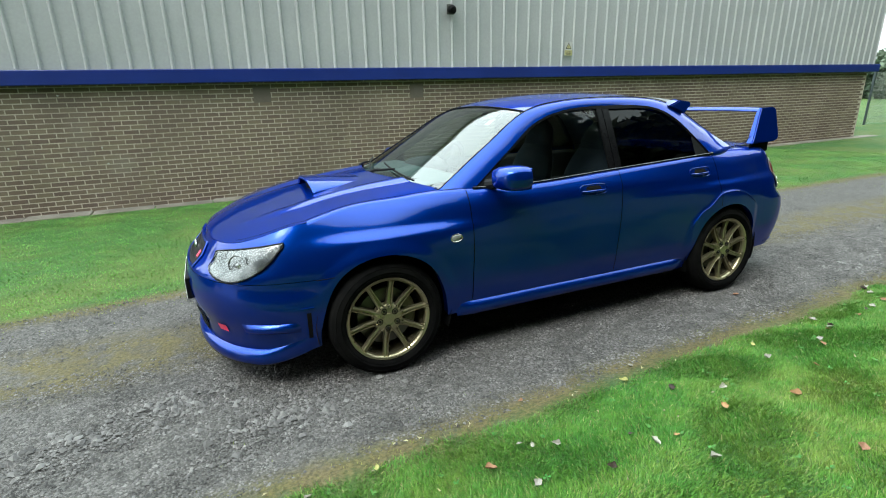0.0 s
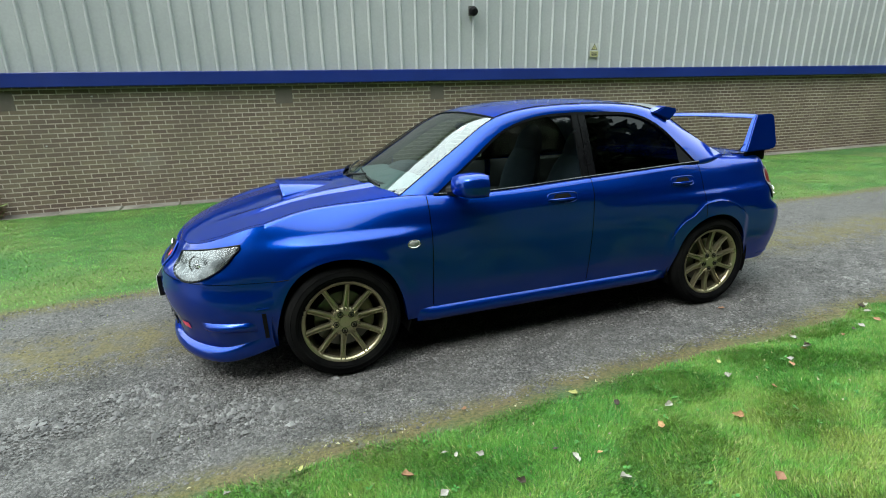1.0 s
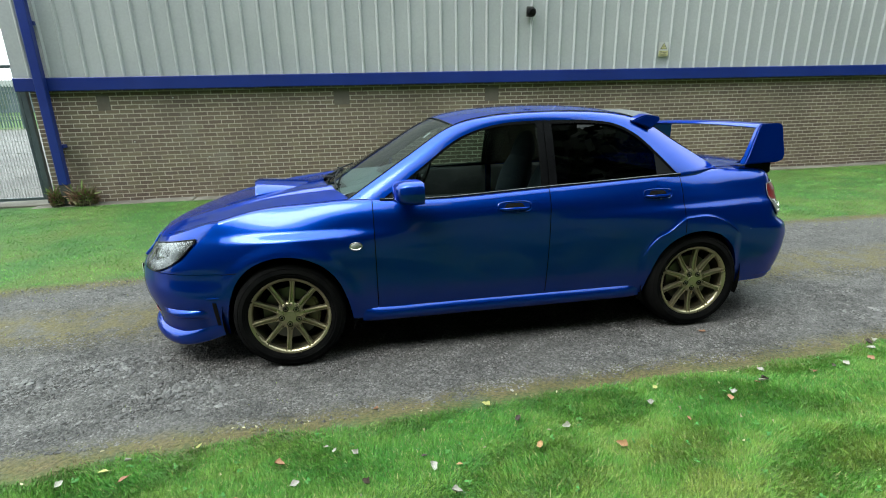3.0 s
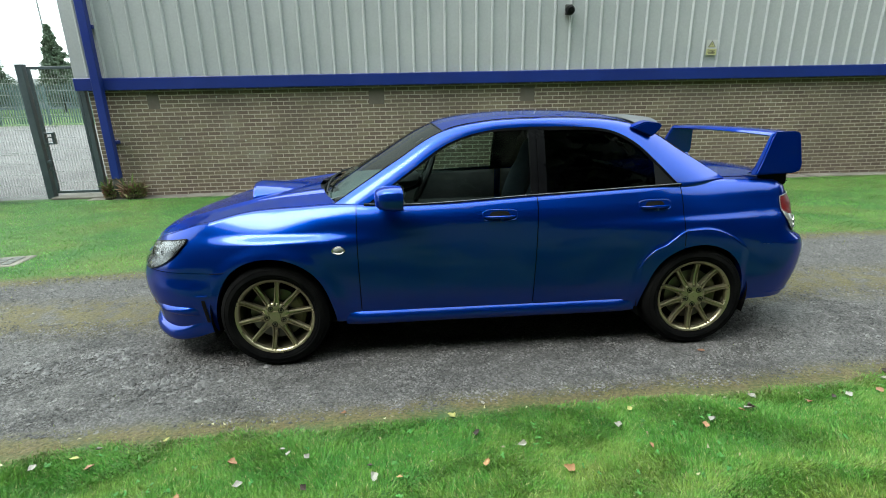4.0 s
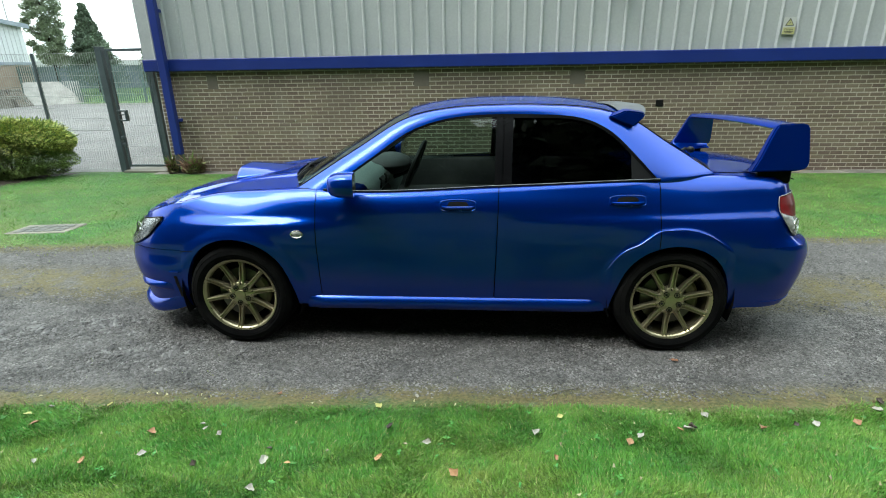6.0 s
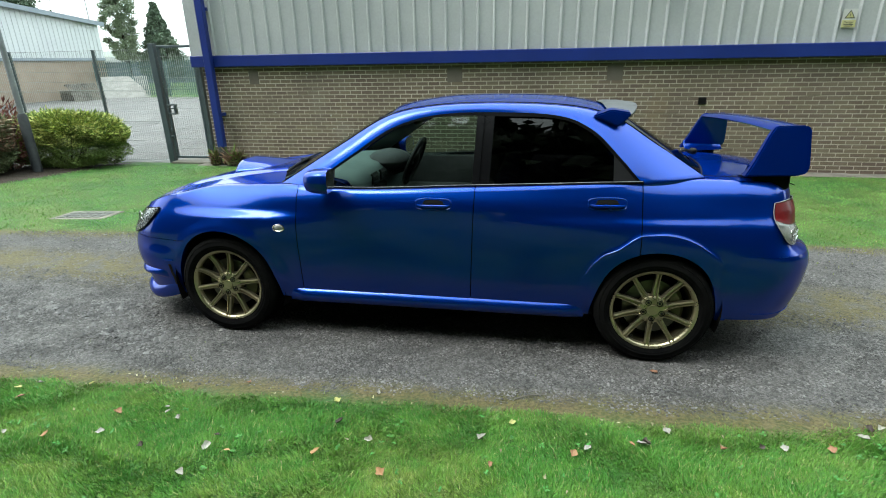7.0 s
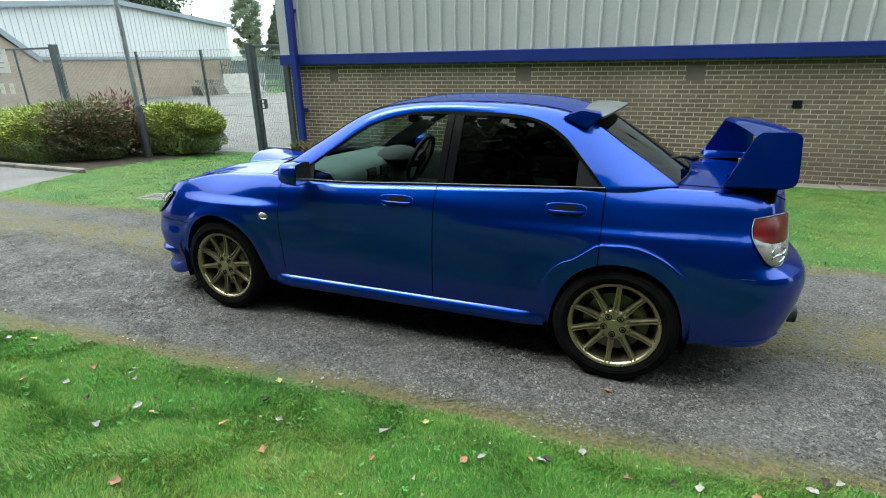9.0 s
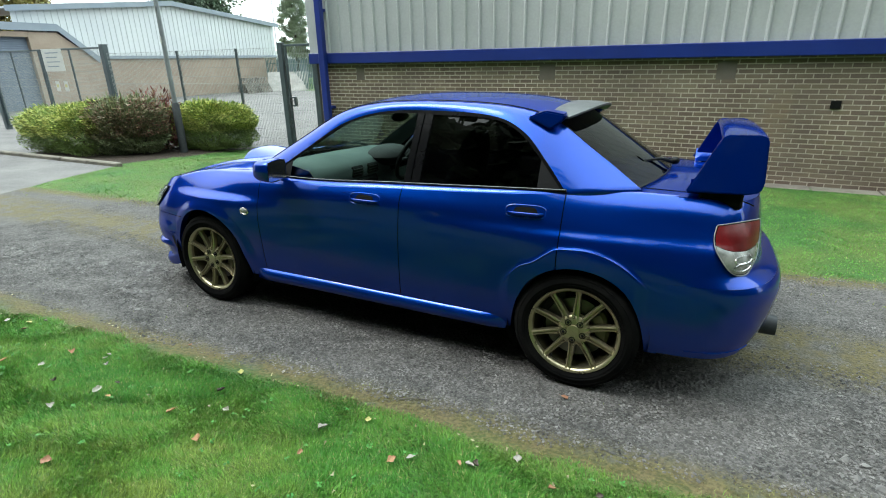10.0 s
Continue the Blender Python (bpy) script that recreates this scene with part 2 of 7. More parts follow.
M_CONC = surface("concrete", (0.099, 0.0891, 0.0726), (0.165, 0.1485, 0.1221), 0.9, 2.0, 70, bump=0.5, depth=0.006, rand="object", spread=0.12)
M_FENCE = surface("slate_green_steel", (0.045, 0.062, 0.070), (0.062, 0.082, 0.090), 0.45, 4, 60, bump=0.05)
M_WIRE = surface("pale_mesh_wire", (0.2772, 0.297, 0.2838), (0.3432, 0.3564, 0.3366), 0.5, 4, 60, bump=0.0)
M_PALISADE = surface("green_palisade", (0.0792, 0.132, 0.132), (0.099, 0.1584, 0.1518), 0.5, 2, 40, bump=0.03)
M_GALV = surface("galvanised_post", (0.198, 0.2112, 0.2244), (0.2508, 0.264, 0.2706), 0.5, 5, 60, metal=0.3, bump=0.05)
M_DARKPOST = surface("dark_post_base", (0.0231, 0.0264, 0.0297), (0.0396, 0.0429, 0.0462), 0.6, 6, 60, bump=0.1)
M_BLACK = surface("black_plastic", (0.004, 0.004, 0.0045), (0.007, 0.007, 0.0075), 0.5, 6, 90, bump=0.05, spec=0.12)
M_GLOSS = surface("gloss_black_trim", (0.003, 0.003, 0.0035), (0.005, 0.005, 0.0055), 0.22, 6, 90, bump=0.0, spec=0.10)
M_RUBBER = surface("tyre_rubber", (0.0042, 0.0042, 0.0045), (0.0075, 0.0072, 0.007), 0.95, 9, 120, bump=0.15, spec=0.03)
# Near-black for dark parts and for the shade inside openings.
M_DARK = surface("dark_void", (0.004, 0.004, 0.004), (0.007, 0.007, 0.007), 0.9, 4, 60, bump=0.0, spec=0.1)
M_YELLOW = surface("yellow_sign", (0.4356, 0.4092, 0.1848), (0.4752, 0.4488, 0.2244), 0.5, 5, 60, bump=0.0)
M_WHITE = surface("white_sign", (0.4752, 0.4752, 0.4488), (0.5148, 0.5148, 0.4884), 0.5, 5, 60, bump=0.0)
M_INK = surface("black_print", (0.015, 0.015, 0.015), (0.02, 0.02, 0.02), 0.6, 5, 60, bump=0.0)
M_TIMBER = surface("weathered_timber", (0.07, 0.06, 0.05), (0.17, 0.155, 0.135), 0.85, 5, 70, bump=0.3, rand="island", spread=0.2)
M_PALEBOARD = surface("pale_board", (0.30, 0.29, 0.27), (0.40, 0.385, 0.36), 0.7, 3, 50, bump=0.2, rand="object", spread=0.12)
M_SHUTTER = surface("blue_grey_shutter", (0.0858, 0.1122, 0.1584), (0.1056, 0.132, 0.1782), 0.5, 1, 40, bump=0.05)
M_TRIMGREY = surface("grey_blue_gutter", (0.1848, 0.2178, 0.264), (0.2178, 0.2508, 0.2904), 0.5, 1, 40, bump=0.03)
M_PALEBRICK = surface("far_brick", (0.2772, 0.2112, 0.165), (0.33, 0.2574, 0.2046), 0.9, 0.8, 12, bump=0.1)
M_BARK = surface("bark", (0.033, 0.02772, 0.02112), (0.066, 0.0561, 0.0429), 0.9, 6, 40, bump=0.8, depth=0.02)


def leafy(name, c1, c2, scale=1.5, spread=0.35, spec=0.35):
    m = surface(name, c1, c2, 0.6, scale, 30, bump=0.0, rand="island", spread=spread, spec=spec)
    return m




def grass_material(name, deep, fresh, dry, spread=0.28):
    """Blades that differ one by one, in tufts of a hand's width and in patches of a stride."""
    m, nt, out = nodes_of(name)
    co = nt.nodes.new("ShaderNodeTexCoord").outputs["Object"]
    sep = nt.nodes.new("ShaderNodeSeparateXYZ")
    link(nt, co, sep.inputs[0])
    thin = ramp(nt, calc(nt, "ADD", calc(nt, "MULTIPLY", sep.outputs[1], -1.0), calc(nt, "MULTIPLY", noise_node(nt, co, 2.0, 3.0), 0.6)), 2.1, 2.75)
    patch = calc(nt, "ADD", calc(nt, "MULTIPLY", ramp(nt, noise_node(nt, co, 0.9, 3.0), 0.36, 0.70), 0.7), calc(nt, "MULTIPLY", thin, 0.6), True)
    tuft = ramp(nt, noise_node(nt, co, 8.0, 3.0), 0.3, 0.7)
    one = nt.nodes.new("ShaderNodeNewGeometry").outputs["Random Per Island"]
    col = blend(nt, patch, blend(nt, tuft, deep, fresh), blend(nt, tuft, fresh, dry))
    col = blend(nt, ramp(nt, one, 0.90, 0.97), col, (0.2376, 0.2376, 0.099))
    hsv = nt.nodes.new("ShaderNodeHueSaturation")
    link(nt, calc(nt, "ADD", calc(nt, "MULTIPLY", calc(nt, "FRACT", calc(nt, "MULTIPLY", one, 17.0)), 2 * spread), 1 - spread), hsv.inputs["Value"])
    link(nt, col, hsv.inputs["Color"])
    p = nt.nodes.new("ShaderNodeBsdfPrincipled")
    link(nt, hsv.outputs[0], p.inputs["Base Color"])
    p.inputs["Roughness"].default_value = 0.5
    p.inputs["Specular IOR Level"].default_value = 0.25
    link(nt, p.outputs[0], out.inputs["Surface"])
    return m


M_GRASS = grass_material("grass_blades", (0.042, 0.160, 0.021), (0.074, 0.206, 0.027), (0.150, 0.212, 0.040), 0.42)
M_GRASS_FAR = grass_material("far_grass_blades", (0.082, 0.235, 0.036), (0.095, 0.250, 0.040), (0.135, 0.255, 0.046), 0.08)
# Clipped shrubs: yellow top growth, its lit brightness put into the colour; darker sides.
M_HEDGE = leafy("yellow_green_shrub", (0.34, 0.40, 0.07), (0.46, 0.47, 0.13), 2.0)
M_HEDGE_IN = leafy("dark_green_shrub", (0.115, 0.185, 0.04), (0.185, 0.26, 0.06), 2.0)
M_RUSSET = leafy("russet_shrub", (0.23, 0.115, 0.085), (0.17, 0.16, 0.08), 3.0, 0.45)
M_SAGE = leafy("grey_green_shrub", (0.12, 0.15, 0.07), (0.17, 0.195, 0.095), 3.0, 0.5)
# Far trees: distance haze is lightened into these leaf colours.
M_CONIFER = leafy("hazy_conifer_green", (0.085, 0.125, 0.085), (0.13, 0.175, 0.115), 0.6)
M_BROADLEAF = leafy("hazy_broadleaf_green", (0.15, 0.195, 0.12), (0.21, 0.255, 0.155), 0.6)
M_STONE = surface("grey_stone", (0.06072, 0.05742, 0.0561), (0.132, 0.1241, 0.1208), 0.8, 8, 90, bump=0.3, rand="island", spread=0.6)

# ---- building helpers ----
def grid(p, flip=False):
    """Verts and quads of an n x m field of places."""
    p = np.asarray(p, float)
    n, m = p.shape[:2]
    idx = np.arange(n * m).reshape(n, m)
    a, b, c, d = idx[:-1, :-1].ravel(), idx[1:, :-1].ravel(), idx[1:, 1:].ravel(), idx[:-1, 1:].ravel()
    q = np.stack((a, d, c, b) if flip else (a, b, c, d), 1)
    return p.reshape(-1, 3), q.tolist()


def merge(*gs):
    vs, fs, off = [], [], 0
    for v, f in gs:
        v = np.asarray(v, float).reshape(-1, 3)
        vs.append(v)
        fs += [[i + off for i in q] for q in f]
        off += len(v)
    return np.concatenate(vs), fs


def mirrored(g):
    return np.asarray(g[0], float) * (1, -1, 1), [list(q)[::-1] for q in g[1]]


def moved(g, m):
    v = np.asarray(g[0], float)
    a = np.array(m)
    return v @ a[:3, :3].T + a[:3, 3], g[1]


def box(x0, x1, y0, y1, z0, z1, c=0.004):
    """A box with chamfered edges."""
    c = min(c, 0.45 * abs(x1 - x0), 0.45 * abs(y1 - y0), 0.45 * abs(z1 - z0))
    bm = bmesh.new()
    bmesh.ops.create_cube(bm, size=1.0)
    for v in bm.verts:
        v.co = Vector(((x0 + x1) / 2 + v.co.x * (x1 - x0), (y0 + y1) / 2 + v.co.y * (y1 - y0), (z0 + z1) / 2 + v.co.z * (z1 - z0)))
    bmesh.ops.bevel(bm, geom=bm.edges[:], offset=c, segments=1, affect="EDGES", profile=0.5)
    bm.verts.index_update()
    g = np.array([v.co[:] for v in bm.verts]), [[v.index for v in f.verts] for f in bm.faces]
    bm.free()
    return g


def tube(path, r, n=8, caps=True):
    """A round bar along a path; r may be one radius or one for each place."""
    path = [Vector(p) for p in path]
    rs = [r] * len(path) if isinstance(r, (int, float)) else r
    vs, fs, up = [], [], None
    for i, p in enumerate(path):
        d = (path[min(i + 1, len(path) - 1)] - path[max(i - 1, 0)]).normalized()
        if up is None:
            up = Vector((0, 0, 1)) if abs(d.z) < 0.9 else Vector((1, 0, 0))
        a = d.cross(up).normalized()
        b = a.cross(d).normalized()
        up = b
        vs += [(p + rs[i] * (math.cos(2 * math.pi * k / n) * a + math.sin(2 * math.pi * k / n) * b))[:] for k in range(n)]
    for i in range(len(path) - 1):
        for k in range(n):
            fs.append([i * n + k, i * n + (k + 1) % n, (i + 1) * n + (k + 1) % n, (i + 1) * n + k])
    if caps:
        fs += [list(range(n))[::-1], [(len(path) - 1) * n + k for k in range(n)]]
    return np.array(vs), fs


def lathe(profile, n=64):
    """Turns (radius, y) round the y axis."""
    vs = [(r * math.cos(2 * math.pi * k / n), y, r * math.sin(2 * math.pi * k / n)) for r, y in profile for k in range(n)]
    fs = [[i * n + k, i * n + (k + 1) % n, (i + 1) * n + (k + 1) % n, (i + 1) * n + k] for i in range(len(profile) - 1) for k in range(n)]
    return np.array(vs), fs


def blob(r, n=10, m=7):
    """An egg shape with radii r, about the origin."""
    p = [[(r[0] * math.sin(math.pi * j / m) * math.cos(2 * math.pi * i / n), r[1] * math.sin(math.pi * j / m) * math.sin(2 * math.pi * i / n), -r[2] * math.cos(math.pi * j / m)) for j in range(m + 1)] for i in range(n + 1)]
    return grid(p)


def prism(poly, y0, y1):
    """A flat outline in x and z, given thickness along y."""
    n = len(poly)
    vs = [(x, y0, z) for x, z in poly] + [(x, y1, z) for x, z in poly]
    fs = [list(range(n)), list(range(2 * n - 1, n - 1, -1))] + [[i, i + n, (i + 1) % n + n, (i + 1) % n] for i in range(n)]
    return np.array(vs), fs


def mesh_of(name, g, material, smooth=False, angle=35):
    if isinstance(g, bmesh.types.BMesh):
        me = bpy.data.meshes.new(name)
        g.to_mesh(me)
        g.free()
    else:
        me = bpy.data.meshes.new(name)
        me.from_pydata(np.asarray(g[0]).tolist(), [], g[1])
    me.materials.append(material)
    if smooth:
        me.shade_smooth()
        if angle < 180:
            me.set_sharp_from_angle(angle=radians(angle))
    me.update()
    return me


def part(name, g, material, parent=None, label="", smooth=False, angle=35, thick=0.0):
    """Links a mesh as one object under a thing or a part."""
    ob = new(name, g if isinstance(g, bpy.types.Mesh) else mesh_of(name, g, material, smooth, angle))
    if parent:
        ob.parent = parent
    if thick:
        mod = ob.modifiers.new("thickness", "SOLIDIFY")
        mod.thickness, mod.offset = thick, -1
    return tagged(ob, label)


def thing(name, label, category, m=None, group="", kind=""):
    ob = new(name)
    ob.empty_display_size = 0.1
    if m is not None:
        ob.matrix_world = m
    return tagged(ob, label, category, group, kind)


def spline(xs, ys):
    """A smooth curve through knots."""
    xs, ys = np.array(xs, float), np.array(ys, float)
    d = np.diff(ys) / np.diff(xs)
    s = np.zeros(len(xs))
    h = np.diff(xs)
    s[1:-1] = (d[:-1] * h[1:] + d[1:] * h[:-1]) / (h[1:] + h[:-1])
    s[0], s[-1] = d[0], d[-1]

    def f(x):
        x = np.clip(np.asarray(x, float), xs[0], xs[-1])
        i = np.clip(np.searchsorted(xs, x, side="right") - 1, 0, len(xs) - 2)
        t = (x - xs[i]) / h[i]
        return (ys[i] * (1 + 2 * t) * (1 - t) ** 2 + s[i] * h[i] * t * (1 - t) ** 2 + ys[i + 1] * t * t * (3 - 2 * t) - s[i + 1] * h[i] * t * t * (1 - t))
    return f


def step(a, b, x):
    t = np.clip((np.asarray(x, float) - a) / (b - a), 0, 1)
    return t * t * (3 - 2 * t)


def ground_z(x, y):
    """Height of the ground: the track falls gently towards the wall, the near lawn is a low bank."""
    x, y = np.asarray(x, float), np.asarray(y, float)
    z = np.interp(y, [-1.1, 1.4, 6.7, 7.0], [0.0117, -0.097, -0.43, -0.43])
    bank = np.interp(y, [-60, -5.0, -3.0, -2.28, -2.1, -1.88, -1.6, -1.43, -1.1], [0.62, 0.60, 0.43, 0.252, 0.195, 0.130, 0.076, 0.036, 0.0117])
    bank = bank + 0.012 * np.clip(x, -3.0, 3.0) * step(1.45, 1.75, -y)
    bank = 0.0117 + (bank - 0.0117) * step(-11, -6, x)
    return np.where(y < -1.1, bank, z)


def edge_wobble(x):
    return 0.10 * np.sin(1.7 * x + 0.6) + 0.05 * np.sin(5.1 * x + 1.0) + 0.03 * np.sin(13.0 * x)


rng = np.random.default_rng(7)

# ---- ground ----
def axis(lo, hi, fine, far):
    inner = np.arange(lo, hi + 1e-6, fine)
    out, d = [], fine
    v = hi
    while v < far:
        d *= 1.35
        v += d
        out.append(v)
    left, d, v = [], fine, lo
    while v > -far:
        d *= 1.35
        v -= d
        left.append(v)
    return np.array(left[::-1] + inner.tolist() + out)


gx, gy = axis(-5.5, 7.0, 0.08, 900), axis(-4.2, 6.8, 0.08, 900)
GX, GY = np.meshgrid(gx, gy, indexing="ij")
GZ = ground_z(GX, GY)
near = (np.abs(GX) < 9) & (np.abs(GY) < 7)
rough = 0.006 * np.sin(7.3 * GX + 2 * np.sin(3.1 * GY)) + 0.005 * np.sin(11.0 * GY + 1.7 * np.sin(4.0 * GX)) + 0.004 * rng.standard_normal(GX.shape)
on_gravel = (GY > -1.5) & (GY < 1.4 + 0.075 * np.clip(GX, -8.0, 3.0))
GZ = GZ + np.where(near, rough * np.where(on_gravel, 0.35, 0.15), 0)
ground = part("ground", grid(np.stack((GX, GY, GZ), -1)), M_GROUND, None, "gravel track between mown lawns, tarmac yard beyond", True, 180)
tagged(ground, "", "ground", "", "structure")


def blades(name, n, x0, x1, y0, y1, h0, h1, w, keep, label, z_at=ground_z, mat=M_GRASS, lean=0.6):
    """Grass blades, each a leaning tapered strip; neighbours lean alike, in tufts."""
    x, y = rng.uniform(x0, x1, n), rng.uniform(y0, y1, n)
    ok = keep(x, y)
    x, y = x[ok], y[ok]
    n = len(x)
    z = z_at(x, y) - 0.004
    comb = 2.2 * np.sin(3.1 * x + 1.7 * np.sin(4.3 * y)) + 2.0 * np.sin(5.7 * y + 1.3 * np.sin(6.1 * x))
    tall = 0.84 + 0.16 * np.sin(21.0 * x + 3.0 * np.sin(17.0 * y)) * np.sin(23.0 * y + 2.0 * np.sin(15.0 * x))
    a, h, tilt = comb + rng.normal(0, 1.0, n), tall * rng.uniform(h0, h1, n), rng.uniform(0.1, lean, n)
    b = a + math.pi / 2 + rng.normal(0, 0.7, n)
    wide = w * rng.uniform(0.6, 1.2, n) / 2
    sx, sy = np.cos(b) * wide, np.sin(b) * wide
    ex, ey, ez = x + np.cos(a) * tilt * h, y + np.sin(a) * tilt * h, z + h * (1 - 0.2 * tilt)
    v = np.stack((np.stack((x - sx, y - sy, z), 1), np.stack((x + sx, y + sy, z), 1), np.stack((ex + 0.3 * sx, ey + 0.3 * sy, ez), 1), np.stack((ex - 0.3 * sx, ey - 0.3 * sy, ez), 1)), 1).reshape(-1, 3)
    f = np.arange(n)[:, None] * 4 + [0, 1, 2, 3]
    ob = part(name, (v, f.tolist()), mat, None, label)
    return tagged(ob, "", "grass", "", "stuff")


def near_edge(x):
    """Where the near lawn begins."""
    return -1.53 + 0.06 * np.clip(x, -4.0, 5.0) + 0.025 * np.sin(3.3 * x + 0.6) + 0.018 * np.sin(9.1 * x + 1.0) + 0.012 * np.sin(23.0 * x)


def far_edge(x):
    return 1.4 + 0.075 * np.clip(x, -8.0, 3.0)


def in_near_lawn(x, y):
    return y < near_edge(x) + 0.03 - 0.16 * rng.random(x.shape) ** 2


def in_far_lawn(x, y):
    bed = (x < -8.45) & (y > 2.8)
    drive = (x < -6.75 - 0.5 * y) & (y < 2.85)
    cover = (np.abs(x + 4.87) < 0.36) & (np.abs(y - 1.8) < 0.24)
    return (y > far_edge(x) + 0.6 * edge_wobble(x * 1.3 + 2) + 0.15 * rng.random(x.shape) ** 2) & ~bed & ~drive & ~cover & (y < 6.34)


blades("lawn_grass", 720000, -2.9, 3.0, -2.8, -1.25, 0.008, 0.029, 0.0034, in_near_lawn, "short mown green lawn grass", lean=1.2)
blades("lawn_grass", 110000, -9.0, 12.0, -5.0, -1.2, 0.008, 0.026, 0.010, lambda x, y: in_near_lawn(x, y) & ((np.abs(x - 0.05) > 2.95) | (y < -2.8)), "short mown green lawn grass", lean=1.2)
blades("lawn_grass", 200000, -10.5, 12.0, 0.8, 6.4, 0.010, 0.026, 0.009, in_far_lawn, "short mown green lawn grass", lean=1.5, mat=M_GRASS_FAR)
M_STRAW = leafy("straw_grass", (0.095, 0.07, 0.03), (0.15, 0.115, 0.052), 2.0, 0.35, 0.2)
blades("dry_grass", 60000, -4.4, 7.5, -1.85, -1.0, 0.005, 0.018, 0.0036, lambda x, y: np.abs(y - near_edge(x) - 0.05) < 0.15 * rng.random(x.shape), "straw-brown dry grass along the track", mat=M_STRAW, lean=1.6)
M_VERGE = leafy("thin_yellow_grass", (0.1452, 0.198, 0.0396), (0.2244, 0.2244, 0.066), 1.6, 0.3, 0.2)


def clumpy(x, y):
    return 0.5 + 0.5 * np.sin(9.0 * x + 4 * np.sin(5 * y)) * np.sin(11.0 * y + 3 * np.sin(6.0 * x))


blades("verge_grass", 70000, -4.4, 7.5, -1.9, -0.9, 0.008, 0.024, 0.0038, lambda x, y: (rng.random(x.shape) < 0.75 * clumpy(x, y) * np.exp(-np.abs(y - near_edge(x) - 0.02) / 0.09)), "thin yellow-green grass creeping over the track edge", mat=M_VERGE, lean=1.1)
blades("verge_grass", 40000, -9.5, 10.0, 0.5, 2.2, 0.012, 0.030, 0.007, lambda x, y: (rng.random(x.shape) < 0.8 * clumpy(x, y) * np.exp(-np.abs(y - far_edge(x) + 0.02) / 0.22)) & (x > -6.75 - 0.5 * y), "thin yellow-green grass creeping over the track edge", mat=M_VERGE, lean=1.1)
blades("track_grass", 14000, -6.5, 7.5, -0.4, 0.65, 0.006, 0.020, 0.005, lambda x, y: rng.random(x.shape) < 0.6 * clumpy(x + 3, y) * np.exp(-((y - 0.12) / 0.25) ** 2), "sparse short grass along the middle of the track", mat=M_VERGE, lean=1.3)


def rosettes(name, n, mat, label):
    """Small flat weeds in the lawn: three to five round leaves about one root."""
    cx, cy = rng.uniform(-3.0, 4.2, 4 * n), rng.uniform(-2.7, -1.35, 4 * n)
    ok = (cy < near_edge(cx) - 0.04) & (rng.random(4 * n) < clumpy(1.7 * cx, 1.5 * cy) ** 2)
    cx, cy = np.repeat(cx[ok][:n], 5), np.repeat(cy[ok][:n], 5)
    k = len(cx)
    a = rng.uniform(0, 2 * math.pi, k)
    ln, wd, up = rng.uniform(0.008, 0.017, k), rng.uniform(0.003, 0.0055, k), rng.uniform(-0.004, 0.006, k)
    z = ground_z(cx, cy) + 0.018 + rng.uniform(0, 0.006, k)
    px, py, qx, qy = np.cos(a), np.sin(a), -np.sin(a), np.cos(a)
    cols = [np.stack((cx + px * ln * t + qx * wd * s, cy + py * ln * t + qy * wd * s, z + up * t), 1) for t, s in ((0.1, 0), (0.5, 1), (0.95, 0.5), (0.95, -0.5), (0.5, -1))]
    v = np.stack(cols, 1).reshape(-1, 3)
    return tagged(part(name, (v, (np.arange(k)[:, None] * 5 + [0, 1, 2, 3, 4]).tolist()), mat, None, label), "", "weeds", "", "stuff")


rosettes("lawn_weed", 160, leafy("weed_leaves", (0.035, 0.14, 0.028), (0.065, 0.19, 0.042), 6.0, 0.3, 0.15), "small clover-like weeds in the lawn")


def stones(name, n, place, r0, r1, label, mat):
    """Loose chippings: small uneven octahedra, half sunk."""
    x, y = place(n)
    n = len(x)
    r = r0 * (r1 / r0) ** (rng.random(n) ** 2.2)
    base = np.array([(1, 0, 0), (0, 1, 0), (-1, 0, 0), (0, -1, 0), (0, 0, 0.75), (0, 0, -0.5)], float)
    v = base[None] * r[:, None, None] * rng.uniform(0.55, 1.25, (n, 6, 3))
    v[:, :4, 2] += r[:, None] * rng.uniform(-0.1, 0.35, (n, 4))
    a = rng.uniform(0, 2 * math.pi, n)
    c, s = np.cos(a)[:, None], np.sin(a)[:, None]
    vx, vy = v[:, :, 0] * c - v[:, :, 1] * s, v[:, :, 0] * s + v[:, :, 1] * c
    v = np.stack((vx + x[:, None], vy + y[:, None], v[:, :, 2] + (ground_z(x, y) + 0.12 * r)[:, None]), -1).reshape(-1, 3)
    i = np.arange(n)[:, None] * 6
    f = np.concatenate([i + [k, (k + 1) % 4, 4] for k in range(4)], 0)
    return tagged(part(name, (v, f.tolist()), mat, None, label), "", "gravel", "", "stuff")


def on_track(n):
    x, y = rng.uniform(-5.0, 4.6, n), np.where(rng.random(n) < 0.65, rng.uniform(-1.5, 0.0, n), rng.uniform(0.0, 1.9, n))
    dens = 1 - 0.9 * np.exp(-((y - 0.12) / 0.3) ** 2)
    ok = (y > near_edge(x) + 0.10 + 0.12 * rng.random(n) ** 2) & (y < far_edge(x)) & (rng.random(n) < dens)
    return x[ok], y[ok]


